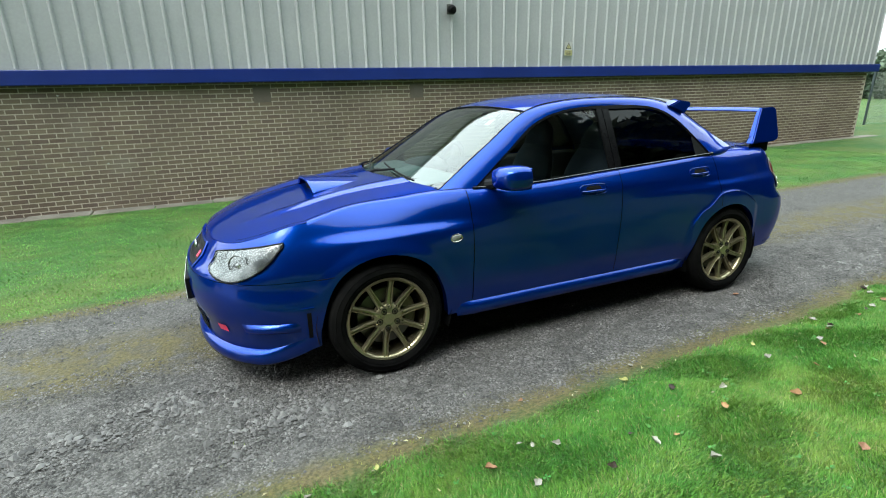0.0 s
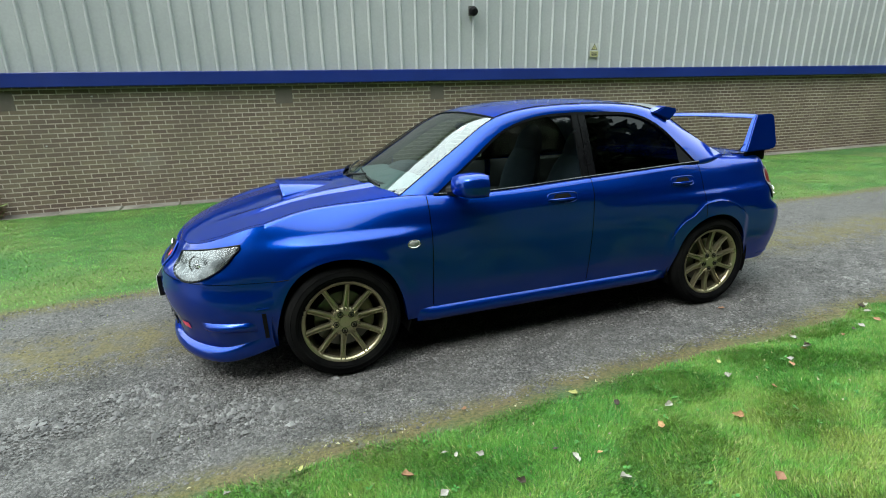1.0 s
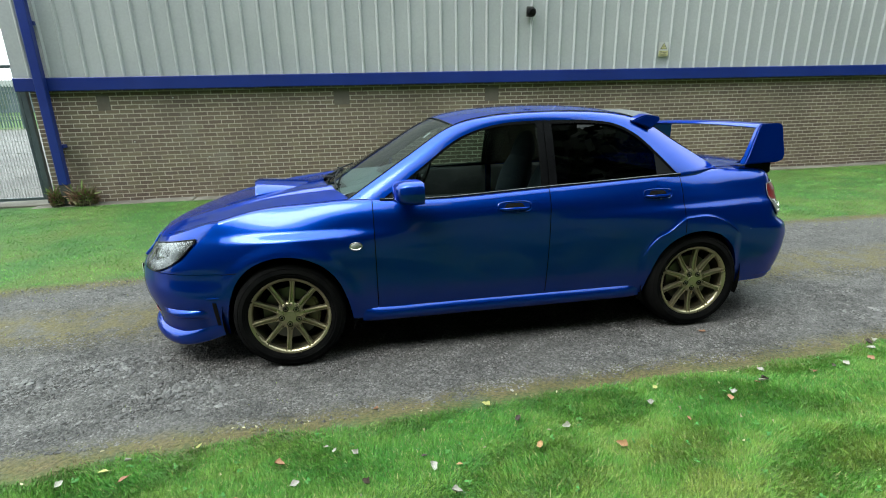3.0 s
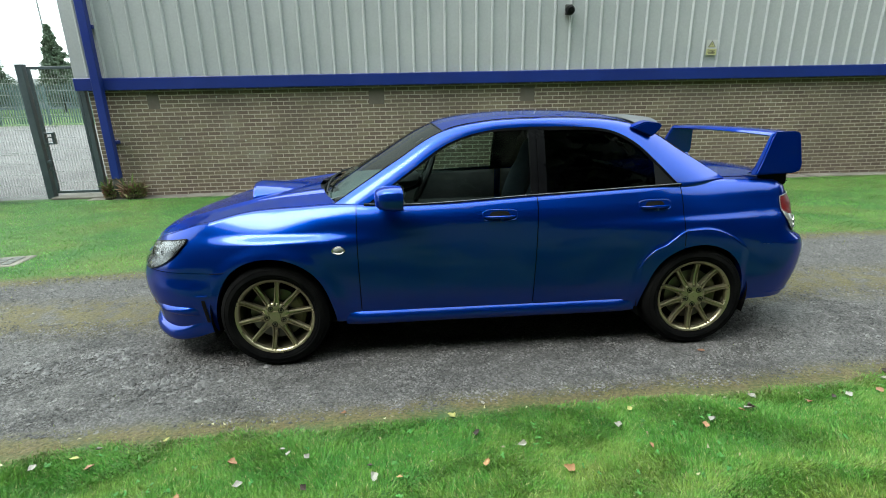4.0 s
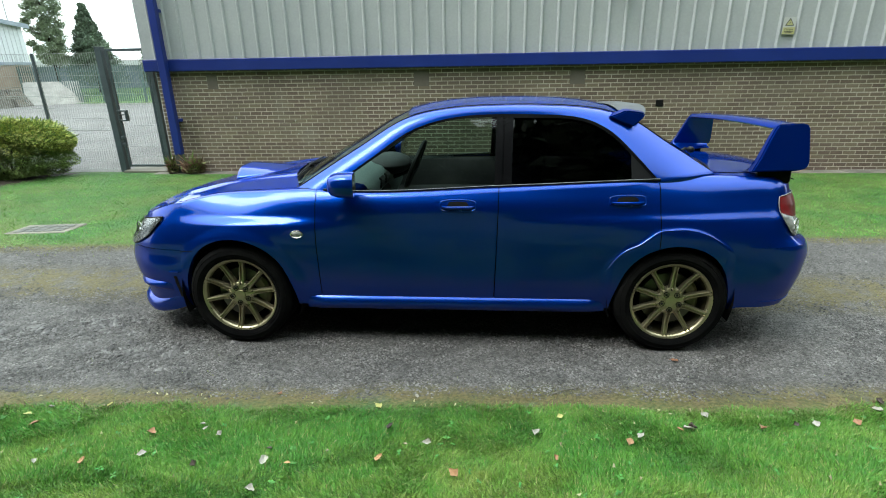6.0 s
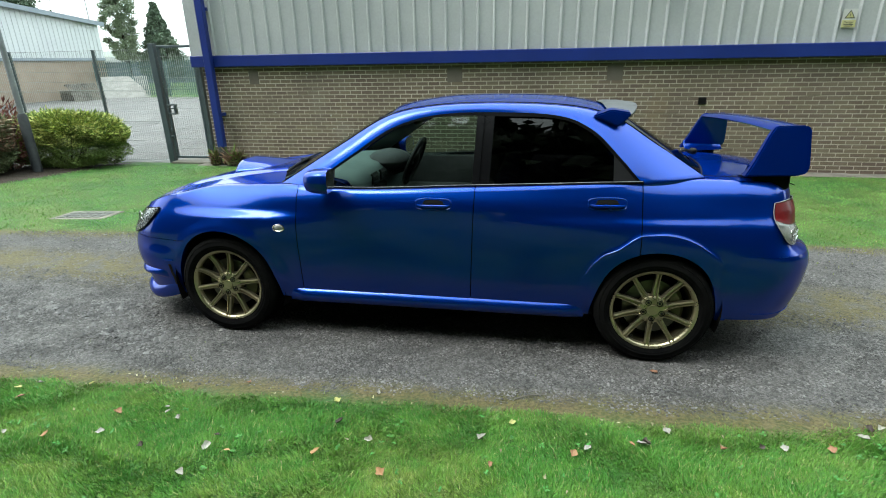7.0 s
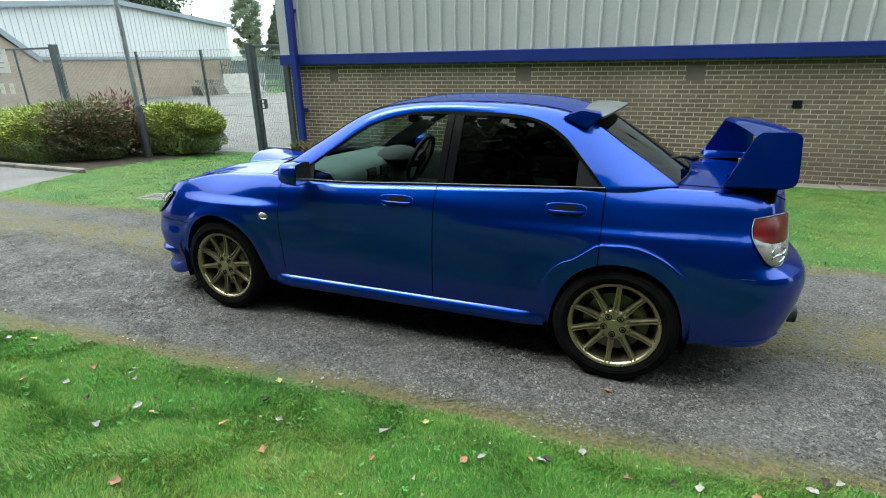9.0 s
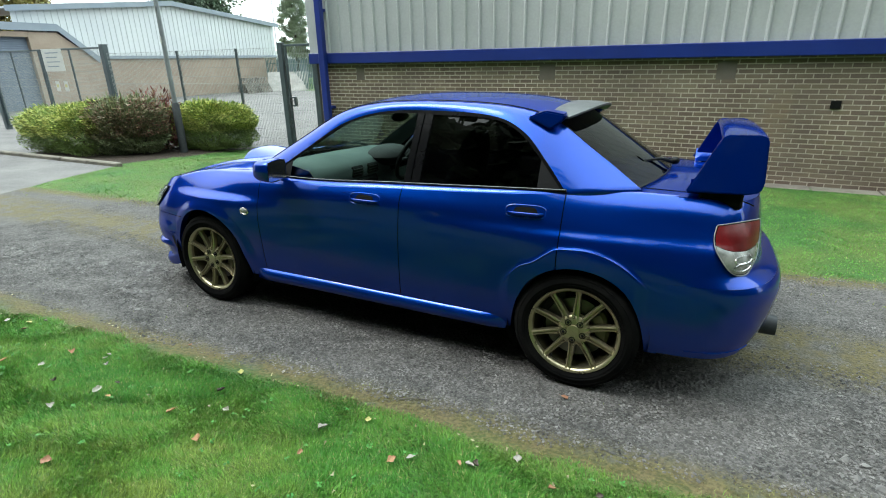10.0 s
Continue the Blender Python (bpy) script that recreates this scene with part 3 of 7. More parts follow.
def in_heaps(n):
    pick = rng.integers(0, 6, n)
    cx, cy = np.array([-1.72, -1.95, -2.27, -2.75, 2.9, -3.3])[pick], np.array([-1.03, -0.97, -0.66, -0.78, -0.95, -0.9])[pick]
    x, y = cx + 0.17 * rng.standard_normal(n) * (1 + (pick > 2)), cy + 0.075 * rng.standard_normal(n)
    ok = (y > near_edge(x) + 0.2) & (y < 1.3)
    return x[ok], y[ok]


stones("gravel", 230000, on_track, 0.0028, 0.011, "fine dark grey gravel of the track", M_STONE)
M_STONE_PALE = surface("pale_grey_stone", (0.0891, 0.08448, 0.08316), (0.1584, 0.1518, 0.1485), 0.8, 8, 90, bump=0.3, rand="island", spread=0.4)
stones("loose_stone", 1300, in_heaps, 0.008, 0.026, "loose heap of pale grey chippings", M_STONE_PALE)
stones("loose_stone", 11000, on_track, 0.005, 0.013, "scattered larger grey chippings", M_STONE_PALE)

# ---- the shed: brick below, profiled sheet above ----
WALL_Y, WX0, WX1, BASE, BAND0, BAND1, TOP = 6.70, -6.22, 17.05, -0.47, 1.56, 1.78, 5.30
wall = part("wall_north", merge(box(WX0, WX1, WALL_Y - 0.0005, WALL_Y + 0.25, BASE - 0.2, BAND0 + 0.12), box(WX0, WX0 + 0.24, WALL_Y + 0.25, 21, BASE - 0.2, BAND0 + 0.12), box(WX1 - 0.24, WX1, WALL_Y + 0.25, 21, BASE - 0.2, BAND0 + 0.12)), M_MORTAR, None, "brown brick wall with pale mortar, lower half of the shed")
tagged(wall, "", "wall", "", "structure")


def cladding(name, x0, x1, y, z0, z1, pitch, mat, label, along="x"):
    """Trapezoidal ribbed sheet with a folded thickness."""
    prof = [(0.0, 0.0), (0.228, 0.0), (0.254, -0.034), (0.272, -0.034), (0.295, 0.0)]
    k = pitch / 0.295
    pts, x = [], x0
    while x < x1:
        for px, py in prof[:-1]:
            if x + px * k <= x1:
                pts.append((x + px * k, py))
        x += pitch
    pts.append((x1, 0.0))
    front = np.array([[(px, y + py, z) if along == "x" else (y + py, px, z) for z in (z0, z1)] for px, py in pts])
    rear = front + ((0, 0.02, 0) if along == "x" else (0.02, 0, 0))
    ob = part(name, merge(grid(front), grid(rear, True)), mat, None, label)
    return ob


clad = cladding("wall_cladding", -1.707 - 16 * 0.295 - 0.262 + 0.295, WX1 + 0.12, WALL_Y - 0.05, BAND1 - 0.03, TOP, 0.295, M_CLAD, "pale grey-green profiled steel sheet cladding")
tagged(clad, "", "cladding", "", "structure")
end_l = part("wall_west", box(WX0 - 0.12, WX0 - 0.08, WALL_Y - 0.02, 21, BAND1 - 0.03, TOP), M_CLAD, None, "grey-green sheet end wall of the shed")
tagged(end_l, "", "wall", "", "structure")
end_r = part("wall_east", box(WX1 + 0.08, WX1 + 0.12, WALL_Y - 0.02, 21, BAND1 - 0.03, TOP), M_CLAD, None, "grey-green sheet end wall of the shed")
tagged(end_r, "", "wall", "", "structure")
roof = part("roof", merge(grid([[(x, WALL_Y - 0.2, TOP - 0.02), (x, WALL_Y - 0.2, TOP + 0.12), (x, 13.9, TOP + 0.45), (x, 21.2, TOP + 0.12), (x, 21.2, TOP - 0.02)] for x in (WX0 - 0.3, WX1 + 0.3)]), grid([[(x, WALL_Y - 0.2, TOP - 0.02), (x, 21.2, TOP - 0.02)] for x in (WX0 - 0.3, WX1 + 0.3)], True)), M_CLAD, None, "grey sheet roof of the shed")
tagged(roof, "", "roof", "", "structure")
band = part("trim", merge(box(WX0 - 0.16, WX1 + 0.35, WALL_Y - 0.13, WALL_Y - 0.05, BAND0, BAND1, 0.01), box(WX0 - 0.16, WX1 + 0.35, WALL_Y - 0.05, WALL_Y + 0.01, BAND0 + 0.12, BAND1 - 0.01, 0.004)), M_BLUE, None, "dark blue steel drip band between brick and sheet")
tagged(band, "", "trim", "", "structure")

# mowing strip of concrete slabs at the wall's foot
strip_z = float(ground_z(0, 6.5))
strip = thing("mowing_strip", "row of weathered concrete edging slabs along the wall", "paving", kind="structure")
x = WX0 - 0.3
while x < WX1:
    w = 0.9
    part("slab", box(x + 0.006, x + w - 0.006, 6.36, 6.69, strip_z - 0.1, strip_z + 0.018 + 0.008 * math.sin(9 * x), 0.012), M_CONC, strip)
    x += w

# ---- fittings on the shed ----
pipe = thing("downpipe", "square blue downpipe with a weathered grey foot against the brick", "downpipe", Matrix.Translation((-5.93, 0, 0)))
part("pipe", box(-0.075, 0.075, 6.44, 6.565, -0.03, 5.25, 0.012), M_BLUE, pipe, "blue painted pipe")
part("foot", box(-0.08, 0.08, 6.45, 6.56, strip_z - 0.02, -0.025, 0.02), M_GREY_PIPE, pipe, "weathered grey foot")
part("bracket", box(-0.09, 0.09, 6.56, 6.70, 2.6, 2.66, 0.004), M_BLUE, pipe)
part("bracket", box(-0.09, 0.09, 6.56, 6.70, 0.6, 0.66, 0.004), M_BLUE, pipe)

alarm = thing("wall_lamp", "small black bulkhead lamp on the sheet wall", "lamp", Matrix.Translation((2.66, WALL_Y - 0.08, 2.83)))
part("back_plate", box(-0.07, 0.07, -0.03, 0.0, -0.09, 0.09, 0.01), M_GREY_PIPE, alarm)
part("body", moved(lathe([(0.065, 0.0), (0.085, -0.04), (0.085, -0.10), (0.06, -0.15), (0.001, -0.16)], 20), pose(0, -0.02, 0, 12)), M_BLACK, alarm, "round black body", smooth=True)

sign = thing("warning_sign", "small white and yellow danger sign on the sheet wall", "sign", Matrix.Translation((5.515, WALL_Y - 0.088, 2.14)) @ Matrix.Scale(0.9, 4))
part("plate", box(-0.115, 0.115, 0.0, 0.006, -0.155, 0.155, 0.002), M_WHITE, sign, "white plate")
part("lower_panel", box(-0.112, 0.112, -0.003, 0.0, -0.152, -0.03, 0.0005), M_YELLOW, sign, "yellow panel")
tri = prism([(-0.085, 0.0), (0.085, 0.0), (0.0, 0.14)], -0.0035, 0.0)
part("triangle", tri, M_INK, sign, "black triangle")
part("triangle_field", prism([(-0.063, 0.012), (0.063, 0.012), (0.0, 0.118)], -0.006, -0.003), M_YELLOW, sign, "yellow field")
part("bolt_mark", prism([(-0.008, 0.025), (0.012, 0.06), (0.0, 0.06), (0.014, 0.098), (-0.014, 0.055), (-0.002, 0.055)], -0.0085, -0.0055), M_INK, sign)
txt = bpy.data.curves.new("danger", "FONT")
txt.body, txt.size, txt.align_x, txt.extrude = "Danger", 0.056, "CENTER", 0.0005
txt.materials.append(M_INK)
txt_ob = new("lettering", txt)
txt_ob.parent = sign
txt_ob.matrix_basis = pose(0, -0.0045, -0.082, 90)
for w, z in ((0.16, -0.105), (0.13, -0.127)):
    part("text_bar", box(-w / 2, w / 2, -0.005, -0.003, z - 0.005, z + 0.005, 0.0005), M_INK, sign)
# Solid dark block in the brick gap, standing in for the hole's shade.
part("vent_hole", box(3.425, 3.555, WALL_Y - 0.018, WALL_Y + 0.005, 0.795, 0.915, 0.001), M_DARK, wall, "dark block for the shade in a vent hole")
for x0, x1, z0, z1 in ((-5.21, -5.0, 1.215, 1.50), (-1.12, -0.83, 1.215, 1.50), (1.81, 2.09, 1.215, 1.50)):
    part("cement_patch", box(x0, x1, WALL_Y - 0.006, WALL_Y + 0.004, z0, z1, 0.004), M_PATCH, wall, "smooth dark cement patch")
for x0, z0 in ((-3.95, 1.41), (-3.52, 0.60), (-3.48, 0.34), (-4.72, 0.66), (2.62, 0.93)):
    part("fixing_plug", moved(blob((0.016, 0.008, 0.012), 8, 6), Matrix.Translation((x0, WALL_Y - 0.004, z0))), M_WHITE, wall, "pale old fixing")

# ---- fence and gates ----
FY, FB, FT = 6.80, -0.43, 1.93


def post(x, w, z1, mat=M_FENCE, y=FY, label="dark green steel fence post"):
    p = thing("fence_post", label, "fence post", Matrix.Translation((x, y, FB)), "fence posts")
    part("shaft", box(-w / 2, w / 2, -w / 2, w / 2, -0.1, z1 - FB, 0.006), mat, p)
    part("cap", box(-w / 2 - 0.004, w / 2 + 0.004, -w / 2 - 0.004, w / 2 + 0.004, z1 - FB, z1 - FB + 0.012, 0.003), mat, p)
    return p


def mesh_panel(x0, x1, z0, z1, y, name="mesh_fence", label="pale welded wire mesh fence panel"):
    f = thing(name, label, "fence", Matrix.Translation((x0, y, z0)), "mesh panels")
    w, h = x1 - x0, z1 - z0
    n = int(w / 0.05)
    wires = [box(k * w / n - 0.0025, k * w / n + 0.0025, -0.0025, 0.0025, 0, h, 0.0008) for k in range(n + 1)]
    tagged(part("wire_mesh", merge(*wires), M_WIRE, f), "", "", "", "stuff")
    m = max(2, int(h / 0.2))
    for k in range(m + 1):
        part("cross_wire", box(0, w, -0.009, -0.003, k * h / m - 0.003, k * h / m + 0.003, 0.001), M_WIRE, f)
    for zz in (0.35 * h, 0.65 * h):
        part("fold", box(0, w, -0.018, -0.009, zz - 0.004, zz + 0.004, 0.001), M_WIRE, f)
    return f


for x in (-8.80, -10.92):
    post(x, 0.055, FT)
post(-7.36, 0.13, 2.03, label="thick dark green gate post")
post(-6.36, 0.09, FT - 0.35, label="dark green post beside the wall")
post(-13.93, 0.16, 2.17, label="thick dark green vehicle gate post")
mesh_panel(-8.77, -7.44, FB + 0.05, FT, FY)
mesh_panel(-10.89, -8.83, FB + 0.05, FT, FY)
mesh_panel(-13.84, -10.95, FB + 0.05, FT, FY)


def gate(x0, x1, z0, z1, name, label, bars=()):
    g = thing(name, label, "gate", Matrix.Translation((0, FY, 0)))
    for a, b in ((x0, x0 + 0.05), (x1 - 0.05, x1)):
        part("stile", box(a, b, -0.025, 0.025, z0, z1, 0.004), M_FENCE, g)
    for z in (z0, z1 - 0.05):
        part("rail", box(x0 + 0.05, x1 - 0.05, -0.022, 0.022, z, z + 0.05, 0.004), M_FENCE, g)
    for x in bars:
        part("bar", box(x - 0.025, x + 0.025, -0.022, 0.022, z0 + 0.05, z1 - 0.05, 0.004), M_FENCE, g)
    n = int((x1 - x0 - 0.1) / 0.05)
    wires = [box(x0 + 0.05 + k * 0.05, x0 + 0.055 + k * 0.05, -0.003, 0.003, z0 + 0.05, z1 - 0.05, 0.0008) for k in range(1, n + 1)]
    tagged(part("wire_mesh", merge(*wires), M_WIRE, g), "", "", "", "stuff")
    for k in range(1, 11):
        part("cross_wire", box(x0 + 0.05, x1 - 0.05, -0.009, -0.003, z0 + k * (z1 - z0) / 11 - 0.003, z0 + k * (z1 - z0) / 11 + 0.003, 0.001), M_WIRE, g)
    return g


foot_gate = gate(-7.26, -6.42, FB + 0.10, 2.0, "foot_gate", "closed dark green mesh foot gate with a lock box")
lock_box = [box(-7.25, -7.06, -0.05, 0.04, 0.61, 0.64, 0.004), box(-7.25, -7.06, -0.05, 0.04, 0.80, 0.83, 0.004), box(-7.25, -7.215, -0.05, 0.04, 0.64, 0.80, 0.004), box(-7.095, -7.06, -0.05, 0.04, 0.64, 0.80, 0.004)]
part("lock_box", merge(*lock_box), M_FENCE, foot_gate, "dark lock surround")
part("latch", box(-7.20, -7.08, -0.06, -0.03, 0.73, 0.75, 0.003), M_DARKPOST, foot_gate, "dark latch")
for z in (0.14, 0.28):
    part("hinge", box(-7.28, -7.21, -0.05, 0.0, z - 0.03, z + 0.03, 0.004), M_FENCE, foot_gate)
gate_1 = gate(-17.1, -14.06, FB + 0.12, 2.12, "vehicle_gate", "closed dark green mesh vehicle gate", (-15.6,))
gate_2 = gate(-20.1, -17.16, FB + 0.12, 2.12, "vehicle_gate", "closed dark green mesh vehicle gate", (-18.75,))
board = thing("notice_board", "white site notice board fixed to the vehicle gate", "sign", Matrix.Translation((-16.44, FY - 0.04, 1.79)))
part("board", box(-0.52, 0.52, -0.006, 0.006, -0.32, 0.32, 0.003), M_WHITE, board)
for k in range(4):
    part("text_bar", box(-0.34, 0.34 - 0.1 * (k % 2), -0.009, -0.006, 0.2 - 0.13 * k, 0.23 - 0.13 * k, 0.001), M_TRIMGREY, board)
for dx0 in (-0.28, 0.16):
    small = thing("notice", "small white notice on the vehicle gate", "sign", Matrix.Translation((-16.25 + dx0, FY - 0.04, 1.03)), "small notices")
    part("sheet", box(-0.10, 0.10, -0.005, 0.005, -0.15, 0.15, 0.002), M_WHITE, small)
    part("text_bar", box(-0.06, 0.06, -0.008, -0.005, -0.03, 0.06, 0.001), M_YELLOW, small)
post(-20.2, 0.16, 2.17, label="thick dark green vehicle gate post")
step_slab = part("threshold", box(-7.3, -6.3, 6.62, 7.1, FB - 0.05, FB + 0.04, 0.01), M_CONC, None, "concrete slab under the foot gate")
tagged(step_slab, "", "paving", "", "structure")

# ---- lamp column ----
lamp_post = thing("lamp_column", "grey steel lamp column with a dark lower section", "street lamp", Matrix.Translation((-9.10, 5.08, -0.36)))
part("base", tube([(0, 0, -0.1), (0, 0, 1.10), (0, 0, 1.16)], [0.085, 0.085, 0.055], 16), M_DARKPOST, lamp_post, "dark thick lower section", smooth=True, angle=40)
part("column", tube([(0, 0, 1.14), (0, 0, 5.6)], [0.052, 0.040], 16), M_GALV, lamp_post, "grey upper column", smooth=True, angle=40)
part("label_plate", box(-0.02, 0.02, -0.06, -0.052, 2.4, 2.55, 0.002), M_WHITE, lamp_post)

# ---- cover set in the lawn ----
cover = thing("drain_cover", "weathered concrete and iron drain cover in the lawn", "drain cover", Matrix.Translation((-4.87, 1.80, float(ground_z(-4.87, 1.8)))) @ pose(0, 0, 0, -3.5, 0, 8))
part("frame", box(-0.34, 0.34, -0.22, 0.22, -0.05, 0.006, 0.01), M_CONC, cover)
for i in range(5):
    for j in range(3):
        part("tread", box(-0.27 + i * 0.11, -0.18 + i * 0.11, -0.155 + j * 0.105, -0.065 + j * 0.105, 0.004, 0.012, 0.003), M_GREY_PIPE, cover)

# ---- kerb of the planted bed ----
kerb = thing("kerb", "row of mossy concrete kerb stones round the planted bed", "kerb", kind="structure")
kx = -12.6
while kx < -8.1:
    zk = float(ground_z(kx, 2.85))
    part("kerb_stone", box(kx + 0.005, kx + 0.905, 2.80, 2.92, zk - 0.1, zk + 0.075, 0.02), M_CONC, kerb)
    kx += 0.91


# ---- shrubs ----
def shrub(name, label, cx, cy, rx, ry, h, n, mat, dark, leaf, flat=3.0, spiky=0.0, group="", two_tone=False):
    """Stems and a crown of many small leaves, uneven in outline, clipped nearly flat on top."""
    base = float(ground_z(cx, cy))
    s = thing(name, label, "shrub", Matrix.Translation((cx, cy, base)), group)
    stems = [tube([(0.1 * math.cos(a), 0.1 * math.sin(a), -0.02), (0.45 * rx * math.cos(a), 0.45 * ry * math.sin(a), 0.45 * h), (0.8 * rx * math.cos(a), 0.8 * ry * math.sin(a), 0.85 * h)], [0.02, 0.013, 0.005], 5) for a in np.linspace(0, 2 * math.pi, 14, endpoint=False) + rng.uniform(-0.2, 0.2, 14)]
    tagged(part("stems", merge(*stems), M_BARK, s), "", "", "", "stuff")

    def crown(n, shell, mat, nm, above, lie=0.5):
        v = rng.standard_normal((n, 3))
        v = v[v[:, 2] > above * np.linalg.norm(v, axis=1) + 0.25 * (rng.random(n) - 0.5) * (above > -1)]
        n = len(v)
        v /= (np.abs(v) ** flat).sum(1)[:, None] ** (1 / flat)
        rad = 1 - shell * rng.random(n) ** 1.5
        lump = 1 + 0.10 * np.sin(5 * v[:, 0] + 3 * cx) * np.sin(4 * v[:, 1] + cy) + 0.06 * np.sin(13 * v[:, 0] + 9 * v[:, 2])
        c = v * (rad * lump)[:, None] * (rx, ry, h * 0.52) + (0, 0, h * 0.53)
        c[:, 2] = np.maximum(c[:, 2], 0.06)
        up = spiky * rng.random(n) ** 6 * (v[:, 2] > 0.2)
        c[:, 2] += up
        d = v + rng.uniform(-0.7, 0.7, (n, 3)) + (0, 0, lie)
        if lie < 0:
            d[:, 2] *= 0.25
        d /= np.linalg.norm(d, axis=1)[:, None]
        side = np.cross(d, rng.standard_normal((n, 3)) + ((0, 0, 2.0) if lie < 0 else (0, 0, 0)))
        side /= np.linalg.norm(side, axis=1)[:, None]
        ln = leaf * rng.uniform(0.6, 1.5, n)[:, None] * (1 + (2.5 * up / max(spiky, 1e-6) if spiky else 0 * up))[:, None]
        wd = leaf * 0.32 * rng.uniform(0.7, 1.2, n)[:, None]
        nrm = np.cross(d, side)
        q = np.stack((c, c + d * ln * 0.5 + side * wd + nrm * wd * 0.3, c + d * ln, c + d * ln * 0.5 - side * wd + nrm * wd * 0.3), 1).reshape(-1, 3)
        f = (np.arange(n)[:, None] * 4 + [0, 1, 2, 3]).tolist()
        tagged(part(nm, (q, f), mat, s), "", "", "", "stuff")
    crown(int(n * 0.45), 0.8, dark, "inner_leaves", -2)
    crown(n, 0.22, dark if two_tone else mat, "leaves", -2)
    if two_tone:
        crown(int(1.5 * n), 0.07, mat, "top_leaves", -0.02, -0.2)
    return s


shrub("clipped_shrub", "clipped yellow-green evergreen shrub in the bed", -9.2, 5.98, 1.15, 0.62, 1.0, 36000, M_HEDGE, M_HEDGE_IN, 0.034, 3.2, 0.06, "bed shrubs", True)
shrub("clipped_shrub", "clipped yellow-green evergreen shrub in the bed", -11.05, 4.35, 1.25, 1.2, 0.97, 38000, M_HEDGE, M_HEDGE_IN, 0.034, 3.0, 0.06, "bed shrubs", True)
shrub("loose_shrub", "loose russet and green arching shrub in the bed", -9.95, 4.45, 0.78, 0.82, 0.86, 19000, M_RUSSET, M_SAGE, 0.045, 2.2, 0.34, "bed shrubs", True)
shrub("red_shrub", "red-leaved autumn shrub behind the hedge", -10.0, 5.2, 0.6, 0.5, 1.05, 3000, leafy("red_leaves", (0.17, 0.04, 0.04), (0.19, 0.08, 0.06), 3, 0.4), M_RUSSET, 0.05, 2.0, 0.3, "bed shrubs")
shrub("weed_tuft", "dark green weeds at the foot of the downpipe", -5.66, 6.46, 0.22, 0.12, 0.22, 900, M_RUSSET, M_HEDGE_IN, 0.05, 2.0, 0.05, "wall weeds")
shrub("weed_tuft", "dark green weeds at the foot of the downpipe", -6.09, 6.46, 0.09, 0.10, 0.22, 400, M_RUSSET, M_HEDGE_IN, 0.05, 2.0, 0.05, "wall weeds")


# ---- trees ----
def tree(name, label, x, y, z, h, r, n, mat, leaf, trunk=0.22, cone=False, low=0.25, group=""):
    """A tapered trunk with limbs and a crown of leaf clumps with gaps."""
    t = thing(name, label, "tree", Matrix.Translation((x, y, z)), group)
    lim = [tube([(0, 0, -0.2), (0.05, 0.02, h * 0.4), (0, 0, h * 0.92)], [trunk, trunk * 0.7, trunk * 0.12], 8)]
    clumps = []
    m = 46 if not cone else 60
    for i in range(m):
        f = low + (1 - low) * (i + 0.5) / m
        a = 2.4 * i + rng.uniform(-0.4, 0.4)
        if cone:
            rr = r * (1.02 - (f - low) / (1 - low)) * rng.uniform(0.6, 1.0)
        else:
            rr = r * math.sqrt(max(0.05, 1 - ((f - 0.62) / 0.42) ** 2)) * rng.uniform(0.35, 1.0)
        c = np.array((rr * math.cos(a), rr * math.sin(a), f * h))
        lim.append(tube([(0, 0, max(0.15, f - 0.14) * h), (c[0] * 0.5, c[1] * 0.5, (f - 0.04) * h), tuple(c)], [trunk * 0.3 * (1.1 - f), trunk * 0.2 * (1.1 - f), 0.008], 5))
        clumps.append((c, (0.36 if not cone else 0.42 * (1.05 - 0.85 * (f - low) / (1 - low))) * r * rng.uniform(0.6, 1.2)))
    tagged(part("trunk", merge(*lim), M_BARK, t), "bark-covered trunk and limbs")
    k = n // m
    vs = []
    for c, cr in clumps:
        v = rng.standard_normal((k, 3))
        v = v / np.linalg.norm(v, axis=1)[:, None] * (rng.random(k) ** 0.45)[:, None] * cr * (1.2, 1.2, 0.75)
        p = c + v
        d = rng.standard_normal((k, 3)) + (0, 0, -0.3)
        d /= np.linalg.norm(d, axis=1)[:, None]
        s = np.cross(d, rng.standard_normal((k, 3)))
        s /= np.linalg.norm(s, axis=1)[:, None]
        ln = leaf * rng.uniform(0.6, 1.4, k)[:, None]
        vs.append(np.stack((p, p + d * ln * 0.5 + s * ln * 0.3, p + d * ln, p + d * ln * 0.5 - s * ln * 0.3), 1).reshape(-1, 3))
    v = np.concatenate(vs)
    tagged(part("crown", (v, (np.arange(len(v) // 4)[:, None] * 4 + [0, 1, 2, 3]).tolist()), mat, t), "", "", "", "stuff")
    return t


tree("conifer_tree", "tall dark conifer beyond the yard", -35.6, 44.7, -0.5, 7.6, 2.2, 42000, M_CONIFER, 0.16, 0.18, True, 0.15, "far trees")
tree("conifer_tree", "dark conifer beyond the yard", -31.2, 47.6, -0.5, 7.4, 1.7, 34000, M_CONIFER, 0.16, 0.18, True, 0.12, "far trees")
tree("broadleaf_tree", "thin pale green broadleaf tree beyond the yard", -37.8, 42.6, -0.5, 8.9, 1.5, 26000, M_BROADLEAF, 0.13, 0.16, False, 0.3, "far trees")
tree("broadleaf_tree", "large dark green tree behind the neighbouring building", -45.0, 36.5, -0.5, 11.5, 4.2, 30000, M_CONIFER, 0.30, 0.4, False, 0.2, "far trees")
